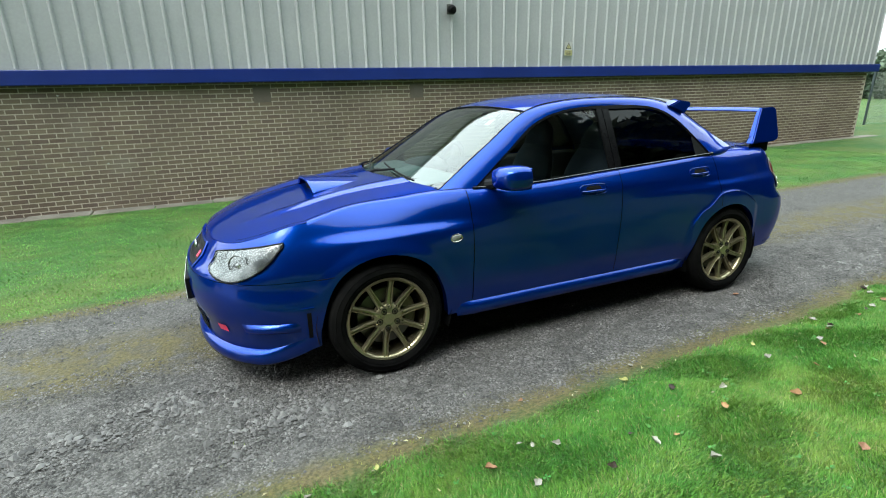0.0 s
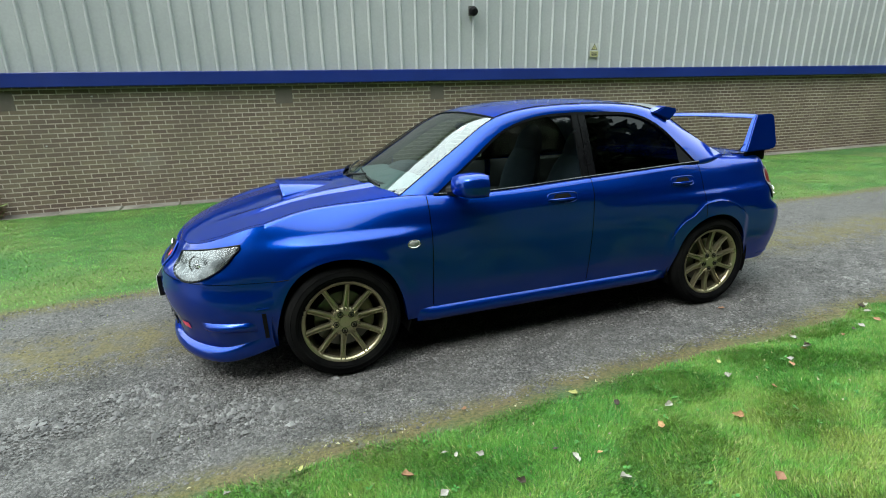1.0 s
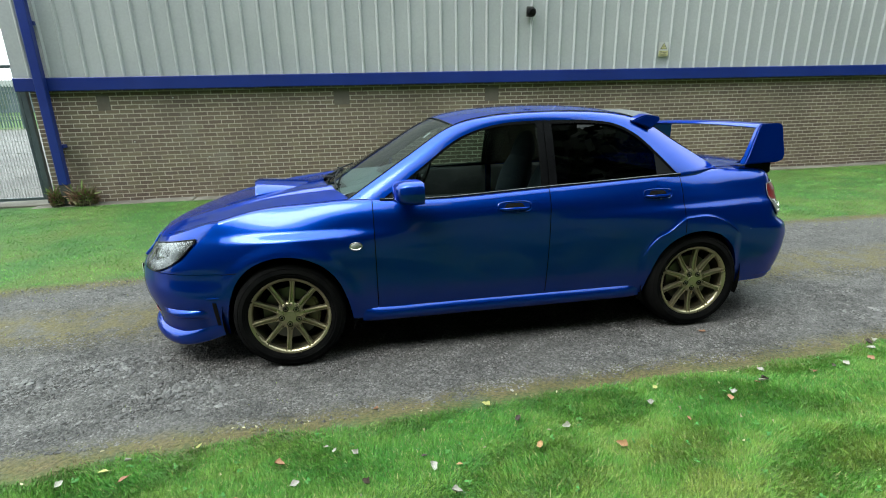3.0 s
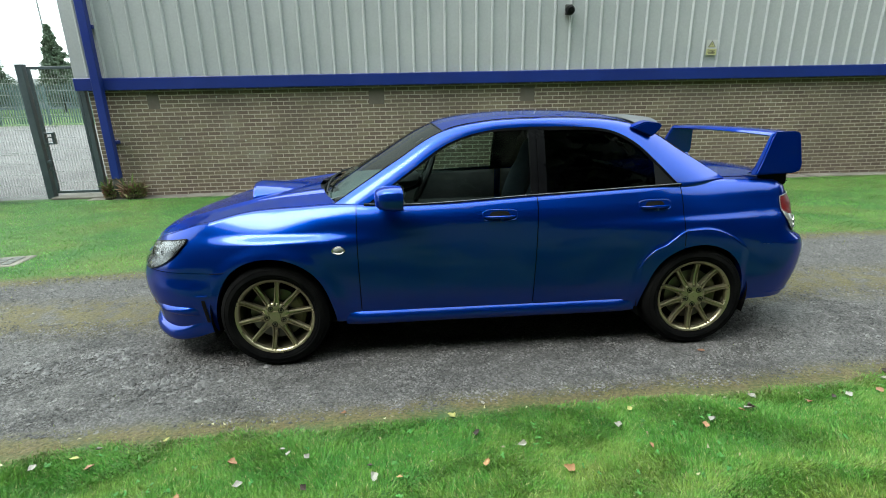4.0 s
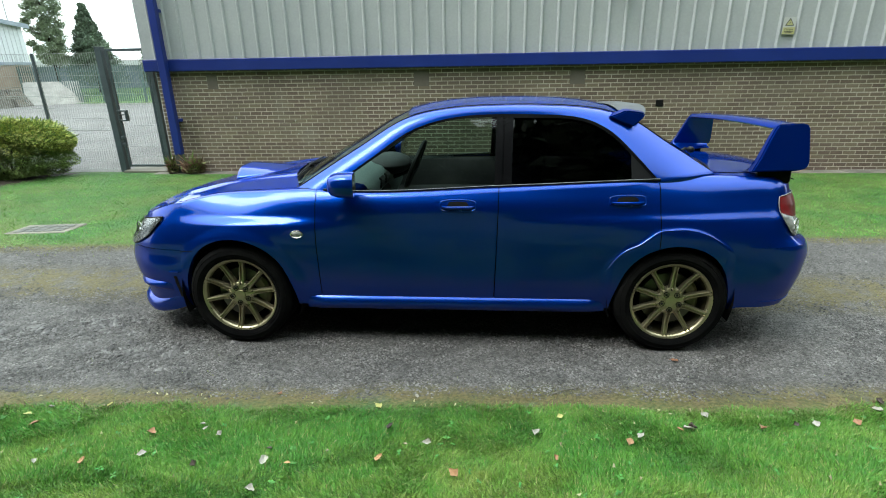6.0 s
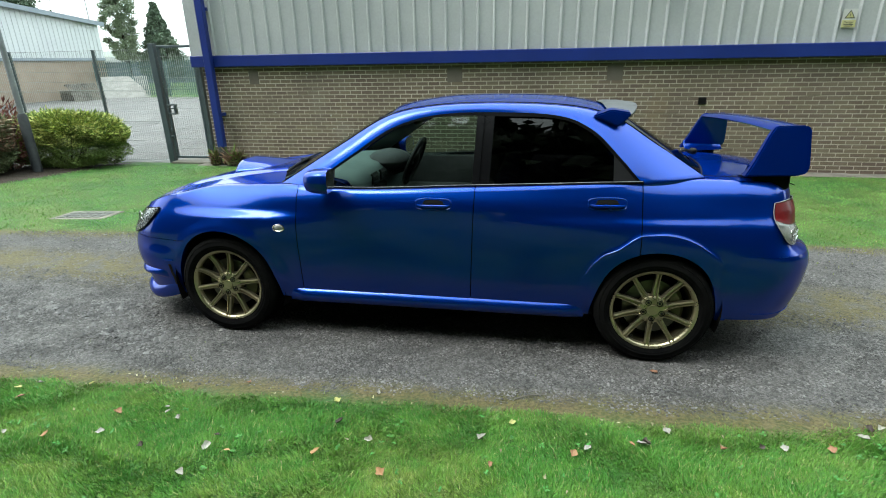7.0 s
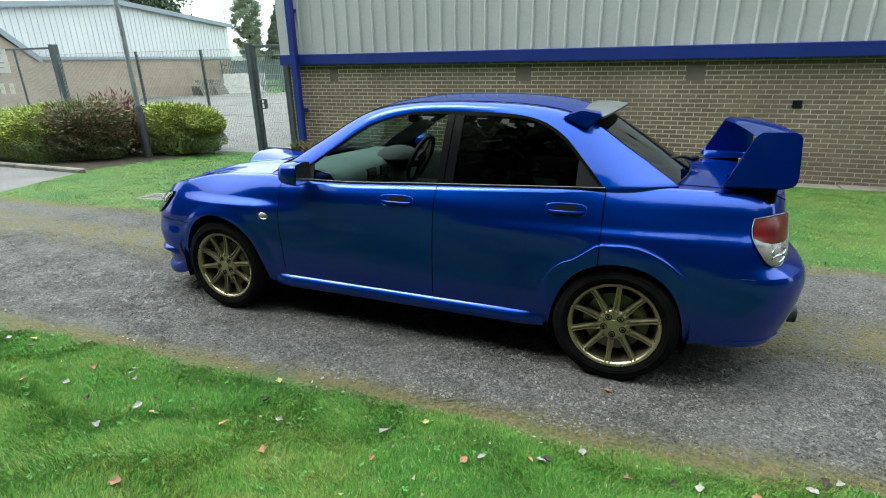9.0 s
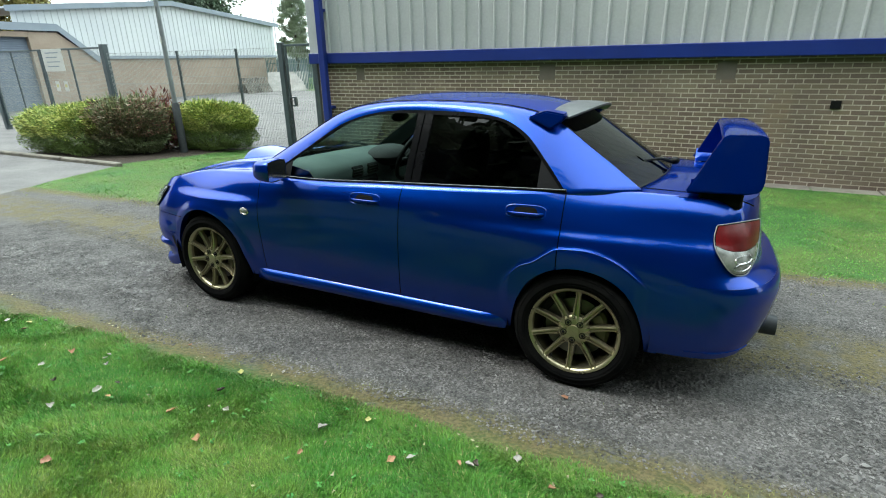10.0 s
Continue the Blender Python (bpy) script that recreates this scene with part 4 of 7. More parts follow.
tree("broadleaf_tree", "autumn-tinted tree behind the neighbouring building", -50, 22.0, -0.5, 8.6, 4.0, 16000, leafy("autumn_leaves", (0.132, 0.1188, 0.0264), (0.1848, 0.1452, 0.033), 0.6), 0.30, 0.4, False, 0.2, "far trees")
M_BANK = leafy("bank_tree_leaves", (0.0198, 0.0363, 0.0132), (0.0363, 0.0561, 0.0198), 0.6)
# belt opposite the shed, seen only in reflections; both ends added to screen sky
for i, (tx, ty, th) in enumerate(((-36.0, -9.0, 12.0), (-30.5, -8.5, 11.0), (-25.5, -9.2, 11.5), (-20.5, -9.5, 11.0), (-15.5, -9.5, 10.5), (-10.8, -10.5, 12.0), (-6.0, -9.0, 11.0), (-1.5, -10.2, 12.5), (3.0, -9.2, 11.5), (7.6, -10.4, 12.5), (12.0, -9.4, 11.0), (17.0, -10.5, 12.0), (21.5, -9.5, 12.5), (26.0, -10.2, 12.0), (31.0, -9.6, 12.5), (16.0, -5.0, 9.5), (20.0, -4.2, 10.5), (23.5, -1.5, 10.5), (27.0, 2.0, 11.0), (30.0, 5.0, 11.0))):
    tree("broadleaf_tree", "tall dark green tree out of view, screening sky from the car", tx, ty, 0.6, 0.81 * th, 3.3, 10000, M_BANK, 0.66, 0.28, False, 0.06, "bank trees")

# Unseen second row, added to close sky gaps in the car's reflections.
for i in range(14):
    tree("broadleaf_tree", "tall dark green tree out of view, screening sky from the car", -34.0 + 5.2 * i, -14.5 + 0.8 * math.sin(5 * i), 0.6, 10.0 + 0.8 * math.sin(3 * i), 4.0, 6000, M_BANK, 1.1, 0.28, False, 0.06, "bank trees")

# a low hazy hedge line far past the shed's other end
for k in range(8):
    a = radians(60.5 + 1.7 * k)
    tree("field_hedge_tree", "low grey-green hedgerow tree across the far field", -2 + 56 * math.sin(a), -3.2 + 56 * math.cos(a), -0.6, 3.4 + 0.4 * math.sin(4 * k), 1.5, 2600, M_CONIFER, 0.30, 0.12, False, 0.05, "hedgerow trees")

# ---- neighbouring shed across the yard ----
nb = thing("neighbouring_shed", "brick and pale sheet gabled shed across the yard", "building", Matrix.Translation((-30.0, 0, -0.45)))
NY0, NY1, EAVE, RIDGE = 12.7, 31.0, 4.87, 5.75
APEX = (NY0 + NY1) / 2
part("brick_wall", box(-12, 0, NY0, NY1, -0.3, 2.48, 0.01), M_PALEBRICK, nb, "pale brown brick base")
prof = []
for k in range(int((NY1 - NY0) / 0.333)):
    for a, b in ((0.0, 0.0), (0.25, 0.0), (0.265, 0.035), (0.315, 0.035)):
        prof.append((NY0 + k * 0.333 + a, b))
prof.append((NY1, 0.0))


def gable(y):
    return EAVE + (RIDGE - EAVE) * (1 - abs(y - APEX) / (APEX - NY0))


part("gable_sheet", grid([[(0.06 + b, y, 2.5), (0.06 + b, y, gable(y))] for y, b in prof]), M_WHITE_CLAD, nb, "pale ribbed sheet gable")
part("gutter", box(0.0, 0.14, NY0, NY1, 2.42, 2.6, 0.02), M_TRIMGREY, nb, "grey flashing")
for s in (0, 1):
    ya, yb = ((NY0 - 0.3, APEX), (APEX, NY1 + 0.3))[s]
    za, zb = gable(ya), gable(yb)
    part("roof", grid([[(x, ya, za + 0.05), (x, yb, zb + 0.05)] for x in (0.35, -12)], True), M_WHITE_CLAD, nb, "pale sheet roof", thick=0.08)
    part("barge_board", grid([[(0.36, ya, za + 0.10), (0.36, yb, zb + 0.10)], [(0.36, ya, za - 0.18), (0.36, yb, zb - 0.18)]]), M_TRIMGREY, nb, "grey barge board", thick=0.06)
part("side_sheet", box(-12, -0.02, NY1 - 0.06, NY1 + 0.05, 2.48, EAVE, 0.01), M_WHITE_CLAD, nb, "pale ribbed sheet")
# brick porch with a roller shutter
porch = thing("porch", "brick porch with grey roof edge and blue-grey roller shutter", "building", Matrix.Translation((-28.6, 0, -0.45)))
part("porch_wall", box(-1.4, 0, 12.55, 13.95, -0.2, 3.7, 0.01), M_PALEBRICK, porch, "pale brown brick wall")
part("porch_wall", grid([[(0.0, 13.95, -0.2), (0.0, 13.95, 3.65)], [(0.0, 15.6, -0.2), (0.0, 15.6, 2.45)]]), M_PALEBRICK, porch, "pale brown brick wall", thick=1.3)
part("porch_lintel", box(-1.4, 0, 4.0, 12.55, 3.45, 3.7, 0.01), M_PALEBRICK, porch, "pale brown brick lintel")
part("porch_wall", box(-1.4, 0, 3.0, 4.0, -0.2, 3.7, 0.01), M_PALEBRICK, porch, "pale brown brick wall")
part("shutter", grid([[(-0.25 + 0.012 * (k % 2), y, 0.0 + k * 0.05) for k in range(70)] for y in (4.0, 12.55)]), M_SHUTTER, porch, "blue-grey roller shutter", thick=0.02)
edge = [(3.0, 4.05), (13.95, 4.05), (15.75, 2.5)]
for (ya, za), (yb, zb) in zip(edge, edge[1:]):
    part("roof_edge", grid([[(x, ya, za + d), (x, yb, zb + d)] for x, d in ((0.12, -0.30), (0.12, 0.05), (-1.4, 0.05))], True), M_TRIMGREY, porch, "grey roof edge", thick=0.05)

# ---- pallets against the neighbour's wall ----
def pallet(m, label):
    p = thing("pallet", label, "pallet", m, "pallets")
    for k in range(7):
        part("board", box(-0.6, 0.6, -0.5 + k * 0.157, -0.4 + k * 0.157, 0.10, 0.122, 0.004), M_TIMBER, p)
    for x in (-0.55, 0.0, 0.55):
        part("bearer", box(x - 0.05, x + 0.05, -0.5, 0.55, 0.0, 0.10, 0.004), M_TIMBER, p)
    return p


for k in range(5):
    pallet(Matrix.Translation((-28.6 + 0.04 * (k % 2), 26.4, -0.45 + 0.124 * k)) @ pose(0, 0, 0, 0, 0, 84 + 3 * k), "weathered grey pallet lying in a stack")
for k, (px, py, tilt) in enumerate(((-27.9, 26.1, 62), (-27.75, 26.9, 58), (-27.6, 25.4, 66))):
    pallet(Matrix.Translation((px, py, 0.02)) @ pose(0, 0, 0, 0, tilt, -4 + 5 * k), "weathered grey pallet leaning on a stack")
sheet_b = thing("board_stack", "pale boards leaning on a stack in the yard", "boards", Matrix.Translation((-26.9, 28.4, -0.45)) @ pose(0, 0, 0, 0, 0, 40))
for k in range(4):
    part("board", moved(box(-1.3, 1.3, 0, 0.03, 0, 1.75, 0.01), Matrix.Translation((0.12 * k, 0.1 * k, 0)) @ pose(0, 0, 0, -38)), M_PALEBOARD, sheet_b)

# ---- green palisade fence and field beyond the yard ----
pal = thing("palisade_fence", "green steel palisade fence along the far side of the yard", "fence", Matrix.Translation((0, 29.6, -0.45)))
pales = [prism([(x, 0.1), (x + 0.07, 0.1), (x + 0.07, 2.25), (x + 0.035, 2.4), (x, 2.25)], -0.005, 0.005) for x in np.arange(-29.8, -12.0, 0.15)]
tagged(part("palisade_infill", merge(*pales), M_PALISADE, pal), "", "", "", "stuff")
for z in (0.45, 1.95):
    part("rail", box(-29.8, -12, 0.006, 0.05, z, z + 0.06, 0.004), M_PALISADE, pal)
for x in np.arange(-29.8, -12, 2.75):
    part("post", box(x - 0.05, x + 0.05, 0.05, 0.15, -0.1, 2.2, 0.01), M_PALISADE, pal)
for lx, ly, lh in ((-36, 55, 13), (-62, 66, 14)):
    lp = thing("lamp_column", "thin grey floodlight column in the distance", "street lamp", Matrix.Translation((lx, ly, -0.5)), "far lamp columns")
    part("column", tube([(0, 0, 0), (0, 0, lh)], [0.10, 0.06], 8), M_GALV, lp, smooth=True)
low_shed = thing("low_shed", "long low blue-grey building beyond the field", "building", Matrix.Translation((-42, 56, -0.5)))
part("wall", box(-30, 30, 0, 10, 0, 2.5, 0.05), surface("blue_grey_sheet", (0.1452, 0.1782, 0.2178), (0.1782, 0.2112, 0.2508), 0.6, 0.3, 10, bump=0.0), low_shed)
part("roof", prism([(-30.5, 2.5), (30.5, 2.5), (30, 3.1), (-30, 3.1)], -0.3, 10.5), M_WHITE_CLAD, low_shed)
# Hill colour is paled to carry the distance haze.
hill = [[(x, 330 + 30 * math.sin(0.01 * x) + d, -1 + h * (10 + 5 * math.sin(0.013 * x + 1) + 2 * math.sin(0.05 * x))) for d, h in ((0, 0), (25, 0.7), (60, 1.0), (120, 0.9))] for x in np.linspace(-600, 500, 120)]
hill_ob = part("backdrop", grid(hill), leafy("hazy_hill", (0.1056, 0.132, 0.1122), (0.1452, 0.165, 0.132), 0.02), None, "pale wooded hills far off", True, 180)
tagged(hill_ob, "", "hills", "", "structure")
# fence seen past the shed's other end
for x in (22.0, 25.5, 29.0):
    post(x, 0.07, 1.6, y=9.0)
for a, b in ((22.04, 25.46), (25.54, 28.96)):
    mesh_panel(a, b, FB + 0.05, 1.55, 9.0)

# ---- fallen leaves ----
def leaf_mesh(name, mat, curl, seed):
    r = np.random.default_rng(seed)
    rows = []
    for t in np.linspace(0, 1, 9):
        w = 0.5 * math.sin(math.pi * t ** 0.8) * (1 + 0.25 * math.sin(9 * t + seed)) + 0.015
        row = []
        for u in np.linspace(-1, 1, 5):
            row.append((t - 0.5, u * w * 0.66, curl * (0.5 * (t - 0.5) ** 2 + 0.55 * u * u * w) + 0.02 * r.standard_normal()))
        rows.append(row)
    v, f = grid(rows)
    stalk = tube([(0.48, 0, 0.04), (0.62, 0.03, 0.06), (0.78, 0.02, 0.10)], [0.012, 0.01, 0.008], 4)
    return mesh_of(name, merge((v, f), (v + (0, 0, -0.012), [q[::-1] for q in f]), stalk), mat, True)


M_LEAF_PALE = surface("pale_dry_leaf", (0.19, 0.175, 0.145), (0.34, 0.32, 0.28), 0.7, 60, 300, bump=0.3, rand="object", spread=0.15)
M_LEAF_RUST = surface("rust_leaf", (0.2376, 0.1122, 0.0462), (0.33, 0.1848, 0.0858), 0.7, 60, 300, bump=0.3, rand="object", spread=0.25)
M_LEAF_DARK = surface("dark_brown_leaf", (0.0231, 0.0132, 0.00924), (0.0528, 0.033, 0.0231), 0.7, 60, 300, bump=0.3, rand="object", spread=0.2)
M_LEAF_YELLOW = surface("yellow_leaf", (0.2772, 0.264, 0.066), (0.3432, 0.33, 0.1188), 0.7, 60, 300, bump=0.3)
PALE = [(-1.05, -1.77), (-1.015, -1.81), (-0.93, -1.85), (-1.15, -2.04), (-0.64, -2.07), (-0.59, -2.28), (0.86, -1.78), (-0.13, -1.42), (-0.03, -1.88), (-2.08, -1.77),
        (-1.52, -2.13), (-1.87, -1.66), (1.65, -1.63), (2.06, -1.42), (2.17, -1.34), (1.22, -1.54), (1.08, -1.71), (0.43, -1.78)]
RUST = [(-0.54, -2.08), (-0.20, -2.02), (0.094, -2.12), (-0.18, -2.50), (0.48, -1.98), (-1.23, -1.86), (-1.83, -1.80), (-1.34, -2.11), (-0.83, -1.44),
        (0.80, -1.83), (1.04, -1.72), (1.40, -1.69), (1.84, -1.60), (1.28, -0.98)]
BROWN = [(-0.66, -1.967), (-0.204, -1.755), (-0.89, -2.11), (1.56, -1.64), (2.12, -1.35), (1.10, -1.70)]
LIME = [(-1.94, -1.72), (-1.60, -1.62), (-0.30, -1.55), (0.55, -1.62), (2.5, -1.75)]
for kind, spots, mat, curl, label in (("pale", PALE, M_LEAF_PALE, 0.8, "pale grey curled fallen leaf on the lawn"), ("rust", RUST, M_LEAF_RUST, 0.7, "rust-orange fallen leaf on the lawn"),
                                      ("brown", BROWN, M_LEAF_DARK, 1.0, "dark brown crumpled fallen leaf on the lawn"), ("lime", LIME, M_LEAF_YELLOW, 0.6, "yellow fallen leaf beside the track")):
    shapes = [leaf_mesh("fallen_leaf", mat, curl * f, 3 + int(10 * f)) for f in (0.6, 1.0, 1.5)]
    for i, (x, y) in enumerate(spots):
        o = new("fallen_leaf", shapes[i % 3])
        size = 0.037 + 0.010 * math.sin(7.1 * i + 2 * x)
        lift = 0.021 if y < -1.55 else 0.010
        o.matrix_world = pose(x, y, float(ground_z(x, y)) + lift, -16 * (y < -1.55) + 5 * math.sin(3 * i + x), 5 * math.sin(5 * i), 67 * i) @ Matrix.Scale(size, 4)
        tagged(o, label, "leaf", "fallen leaves")
# small bits of leaf and straw
n = 110
bx, by = rng.uniform(-4, 6, n), -1.5 - 0.9 * rng.random(n) ** 1.6
bx2, by2 = rng.uniform(-8, 9, 60), rng.uniform(1.8, 5.8, 60)
bx, by = np.concatenate((bx, bx2)), np.concatenate((by, by2))
n = len(bx)
a, sz = rng.uniform(0, 6.28, n), rng.uniform(0.004, 0.010, n)
bz = ground_z(bx, by) + 0.026
q = np.stack([np.stack((bx + sz * np.cos(a + k) * f, by + sz * np.sin(a + k) * f, bz + 0.006 * np.sin(2 * k + a)), 1) for k, f in ((0, 1.3), (1.57, 0.6), (3.14, 1.3), (4.71, 0.6))], 1).reshape(-1, 3)
bits = part("leaf_litter", (q, (np.arange(n)[:, None] * 4 + [0, 1, 2, 3]).tolist()), leafy("pale_litter", (0.2772, 0.2376, 0.132), (0.33, 0.3102, 0.198), 5, 0.4), None, "small pale bits of leaf on the lawn")
tagged(bits, "", "leaves", "", "stuff")
twig = thing("twig", "thin pale twig on the track edge", "twig", Matrix.Translation((0.63, -1.32, float(ground_z(0.63, -1.32)) + 0.006)) @ pose(0, 0, 0, 0, 0, 24))
part("stick", tube([(-0.09, 0, 0), (-0.02, 0.008, 0.004), (0.05, 0.0, 0.002), (0.09, 0.012, 0.0)], [0.003, 0.003, 0.0025, 0.0015], 6), M_TIMBER, twig)
part("side_shoot", tube([(0.05, 0.0, 0.002), (0.08, -0.02, 0.006)], [0.002, 0.001], 5), M_TIMBER, twig)

# ---- the car: nose towards -x, near side towards -y, in its own upright frame ----
PAINT = car_paint("blue_metallic_paint", (0.0002, 0.008, 0.100), (0.0002, 0.070, 0.50), 0.30, 0.42)
M_GOLD = surface("gold_alloy", (0.3564, 0.3135, 0.1947), (0.396, 0.3498, 0.2244), 0.30, 6, 120, metal=0.85, bump=0.03)
M_DISC = surface("brake_steel", (0.1056, 0.099, 0.0924), (0.1452, 0.132, 0.1188), 0.4, 8, 60, metal=0.8, bump=0.05)
M_CALIPER = surface("dull_gold_caliper", (0.1056, 0.0924, 0.0528), (0.132, 0.1122, 0.066), 0.5, 8, 60, metal=0.3, bump=0.05)
M_CHROME = surface("bright_metal", (0.7, 0.7, 0.7), (0.75, 0.75, 0.75), 0.18, 4, 60, metal=1.0, bump=0.0)
M_REFLECTOR = surface("lamp_reflector", (0.13, 0.135, 0.135), (0.26, 0.26, 0.255), 0.26, 14, 60, metal=0.8, bump=0.05)
M_RED = surface("red_lamp_plastic", (0.085, 0.0012, 0.0024), (0.13, 0.002, 0.004), 0.35, 12, 90, bump=0.05, coat=0.15, spec=0.3)
M_CLEAR_LAMP = surface("clear_lamp_plastic", (0.12, 0.125, 0.115), (0.26, 0.26, 0.24), 0.25, 14, 60, bump=0.1, coat=0.6)
M_BADGE = surface("pink_badge", (0.62, 0.03, 0.09), (0.68, 0.04, 0.11), 0.4, 6, 60, bump=0.0)
M_DASH = surface("grey_dash_plastic", (0.070, 0.096, 0.093), (0.092, 0.12, 0.116), 0.6, 4, 90, bump=0.1)
M_SEAT = surface("dark_blue_seat_cloth", (0.006, 0.008, 0.020), (0.010, 0.013, 0.028), 0.9, 5, 150, bump=0.3)
M_TRIM_IN = surface("dark_cabin_trim", (0.02, 0.021, 0.023), (0.032, 0.033, 0.035), 0.75, 4, 90, bump=0.1)
M_STRIP = surface("pale_metal_strip", (0.198, 0.2046, 0.2112), (0.2376, 0.2442, 0.2508), 0.35, 5, 60, bump=0.0)
M_STICKER = surface("pale_sticker", (0.429, 0.4356, 0.4224), (0.4752, 0.4818, 0.462), 0.5, 6, 60, bump=0.0)
M_PLATE = surface("number_plate", (0.66, 0.66, 0.62), (0.72, 0.72, 0.68), 0.4, 6, 60, bump=0.0)
G_CLEAR = glass("clear_lamp_cover", (0.90, 0.91, 0.92), 0.03, 0.03)
G_SCREEN = glass("windscreen_glass", (0.55, 0.66, 0.64), 0.01, 0.14)
G_FRONT = glass("green_tinted_glass", (0.52, 0.63, 0.58), 0.01, 0.05)
G_DARK = glass("privacy_glass", (0.035, 0.037, 0.04), 0.01, 0.035)
G_REAR = glass("rear_screen_glass", (0.10, 0.105, 0.11), 0.01, 0.07)

HUB_F, HUB_R, HUB_Z, TYRE_R = -1.27, 1.27, 0.315, 0.315
LEAN = Matrix.Translation((0, -0.83, 0)) @ pose(0, 0, 0, -2.5) @ Matrix.Translation((0, 0.83, 0))
car = thing("car", "blue metallic saloon with gold wheels and tall boot wing on gravel", "car", LEAN)

# half-width of the body's side by place along the car and height
ST_X = [-1.62, -1.27, -0.85, -0.3, 0.4, 1.0, 1.35, 1.66]
ST_Z = [0.20, 0.32, 0.50, 0.68, 0.78, 0.88, 0.97, 1.03]
ST_Y = [
    [0.780, 0.812, 0.830, 0.808, 0.770, 0.715, 0.640, 0.590],
    [0.820, 0.850, 0.865, 0.862, 0.835, 0.765, 0.670, 0.620],
    [0.810, 0.840, 0.862, 0.870, 0.858, 0.828, 0.762, 0.715],
    [0.800, 0.835, 0.860, 0.872, 0.869, 0.857, 0.806, 0.780],
    [0.800, 0.835, 0.860, 0.872, 0.869, 0.858, 0.814, 0.785],
    [0.800, 0.835, 0.860, 0.868, 0.859, 0.838, 0.800, 0.765],
    [0.810, 0.840, 0.862, 0.862, 0.842, 0.805, 0.755, 0.693],
    [0.772, 0.813, 0.842, 0.826, 0.799, 0.760, 0.715, 0.640],
]
# the same, filled in finely once
_sx, _sz = np.linspace(ST_X[0], ST_X[-1], 331), np.linspace(0.15, 1.05, 181)
_coarse = np.stack([spline(ST_Z, r)(_sz) for r in ST_Y])
_field = np.stack([spline(ST_X, _coarse[:, j])(_sx) for j in range(len(_sz))], 1)


flare_z = spline([0.88, 0.91, 0.965, 1.06, 1.10, 1.15, 1.22, 1.32, 1.46, 1.556, 1.62], [0.47, 0.54, 0.615, 0.668, 0.70, 0.736, 0.746, 0.746, 0.698, 0.630, 0.57])


def side_y(x, z):
    x, z = np.broadcast_arrays(np.asarray(x, float), np.asarray(z, float))
    fx = np.clip((x - _sx[0]) / (_sx[1] - _sx[0]), 0, len(_sx) - 1.001)
    fz = np.clip((z - _sz[0]) / (_sz[1] - _sz[0]), 0, len(_sz) - 1.001)
    i, j = fx.astype(int), fz.astype(int)
    p, q = fx - i, fz - j
    out = (_field[i, j] * (1 - p) + _field[i + 1, j] * p) * (1 - q) + (_field[i, j + 1] * (1 - p) + _field[i + 1, j + 1] * p) * q
    # front wing blister with a shelf above the wheel
    amp = 0.030 * step(-1.74, -1.30, x) * (1 - step(-0.98, -0.60, x))
    out = out + amp * (0.45 - step(0.745 + 0.02 * (x + 1.3), 0.800 + 0.02 * (x + 1.3), z)) * step(0.45, 0.68, z)
    # shoulder crease along the rear quarter
    out = out + 0.014 * step(0.15, 1.1, x) * (0.5 - step(0.785, 0.83, z)) * step(0.5, 0.75, z)
    # rear arch flare with a crisp outline
    cz = flare_z(x)
    out = out + 0.012 * (1 - step(cz - 0.010, cz + 0.010, z)) * step(0.30, 0.42, z) * step(0.87, 0.93, x) * (1 - step(1.53, 1.60, x))
    r = np.hypot(x - HUB_F, z - HUB_Z)
    out = out + 0.010 * (1 - step(0.37, 0.44, r)) * step(0.30, 0.42, z)
    return out


top_z = spline([-1.62, -1.45, -1.1, -0.80, -0.58, 0.28, 1.17, 1.5, 1.66], [0.855, 0.895, 0.925, 0.942, 0.932, 0.958, 0.993, 1.004, 1.0])


def arch_z(x, low):
    """Lower edge of the side: the sill line, lifted over the wheels."""
    x = np.asarray(x, float)
    z = np.full(x.shape, low)
    for hub, r in ((HUB_F, 0.358), (HUB_R, 0.338)):
        d = np.abs(x - hub)
        k = np.clip(1 - (d / r) ** 2, 0, None)
        z = np.where(d < r, np.maximum(z, HUB_Z + r * np.sqrt(k) - 0.115 * (1 - k) ** 4), z)
    return z


def arch_steps(a, b, n):
    """Stations between a and b, crowded where an arch meets the sill."""
    xs = list(np.linspace(a, b, n))
    for hub, r in ((HUB_F, 0.358), (HUB_R, 0.338)):
        for s in (-1, 1):
            xs += [hub + s * r * math.cos(q) for q in np.linspace(0.0, 0.5, 12)] + [hub + s * (r + 0.002)]
    xs = sorted(v for v in xs if a <= v <= b)
    return np.array([v for i, v in enumerate(xs) if i == 0 or v - xs[i - 1] > 1e-4])


def side_panel(a, b, n=40, rows=44, low=0.255, lean_a=0.0, lean_b=0.0):
    """A skin of the near side between two upright edges, folded in at its foot."""
    xs = arch_steps(a, b, n)
    p = []
    for xv in xs:
        zb, zt = float(arch_z(xv, low)), float(top_z(xv))
        zs = zb + (zt - zb) * np.linspace(0, 1, rows)
        u = (xv - a) / (b - a)
        xx = xv + ((1 - u) * lean_a + u * lean_b) * (zs - 0.9)
        ys = side_y(np.full(rows, xv), zs)
        col = [(xx[0], -ys[0] + 0.05, zs[0] + 0.004), (xx[0], -ys[0] + 0.006, zs[0])]
        col += [(xx[k], -ys[k], zs[k]) for k in range(rows)]
        col += [(xx[-1], -ys[-1] + 0.012, zs[-1] + 0.006), (xx[-1], -ys[-1] + 0.04, zs[-1] + 0.006)]
        p.append(col)
    return grid(p)


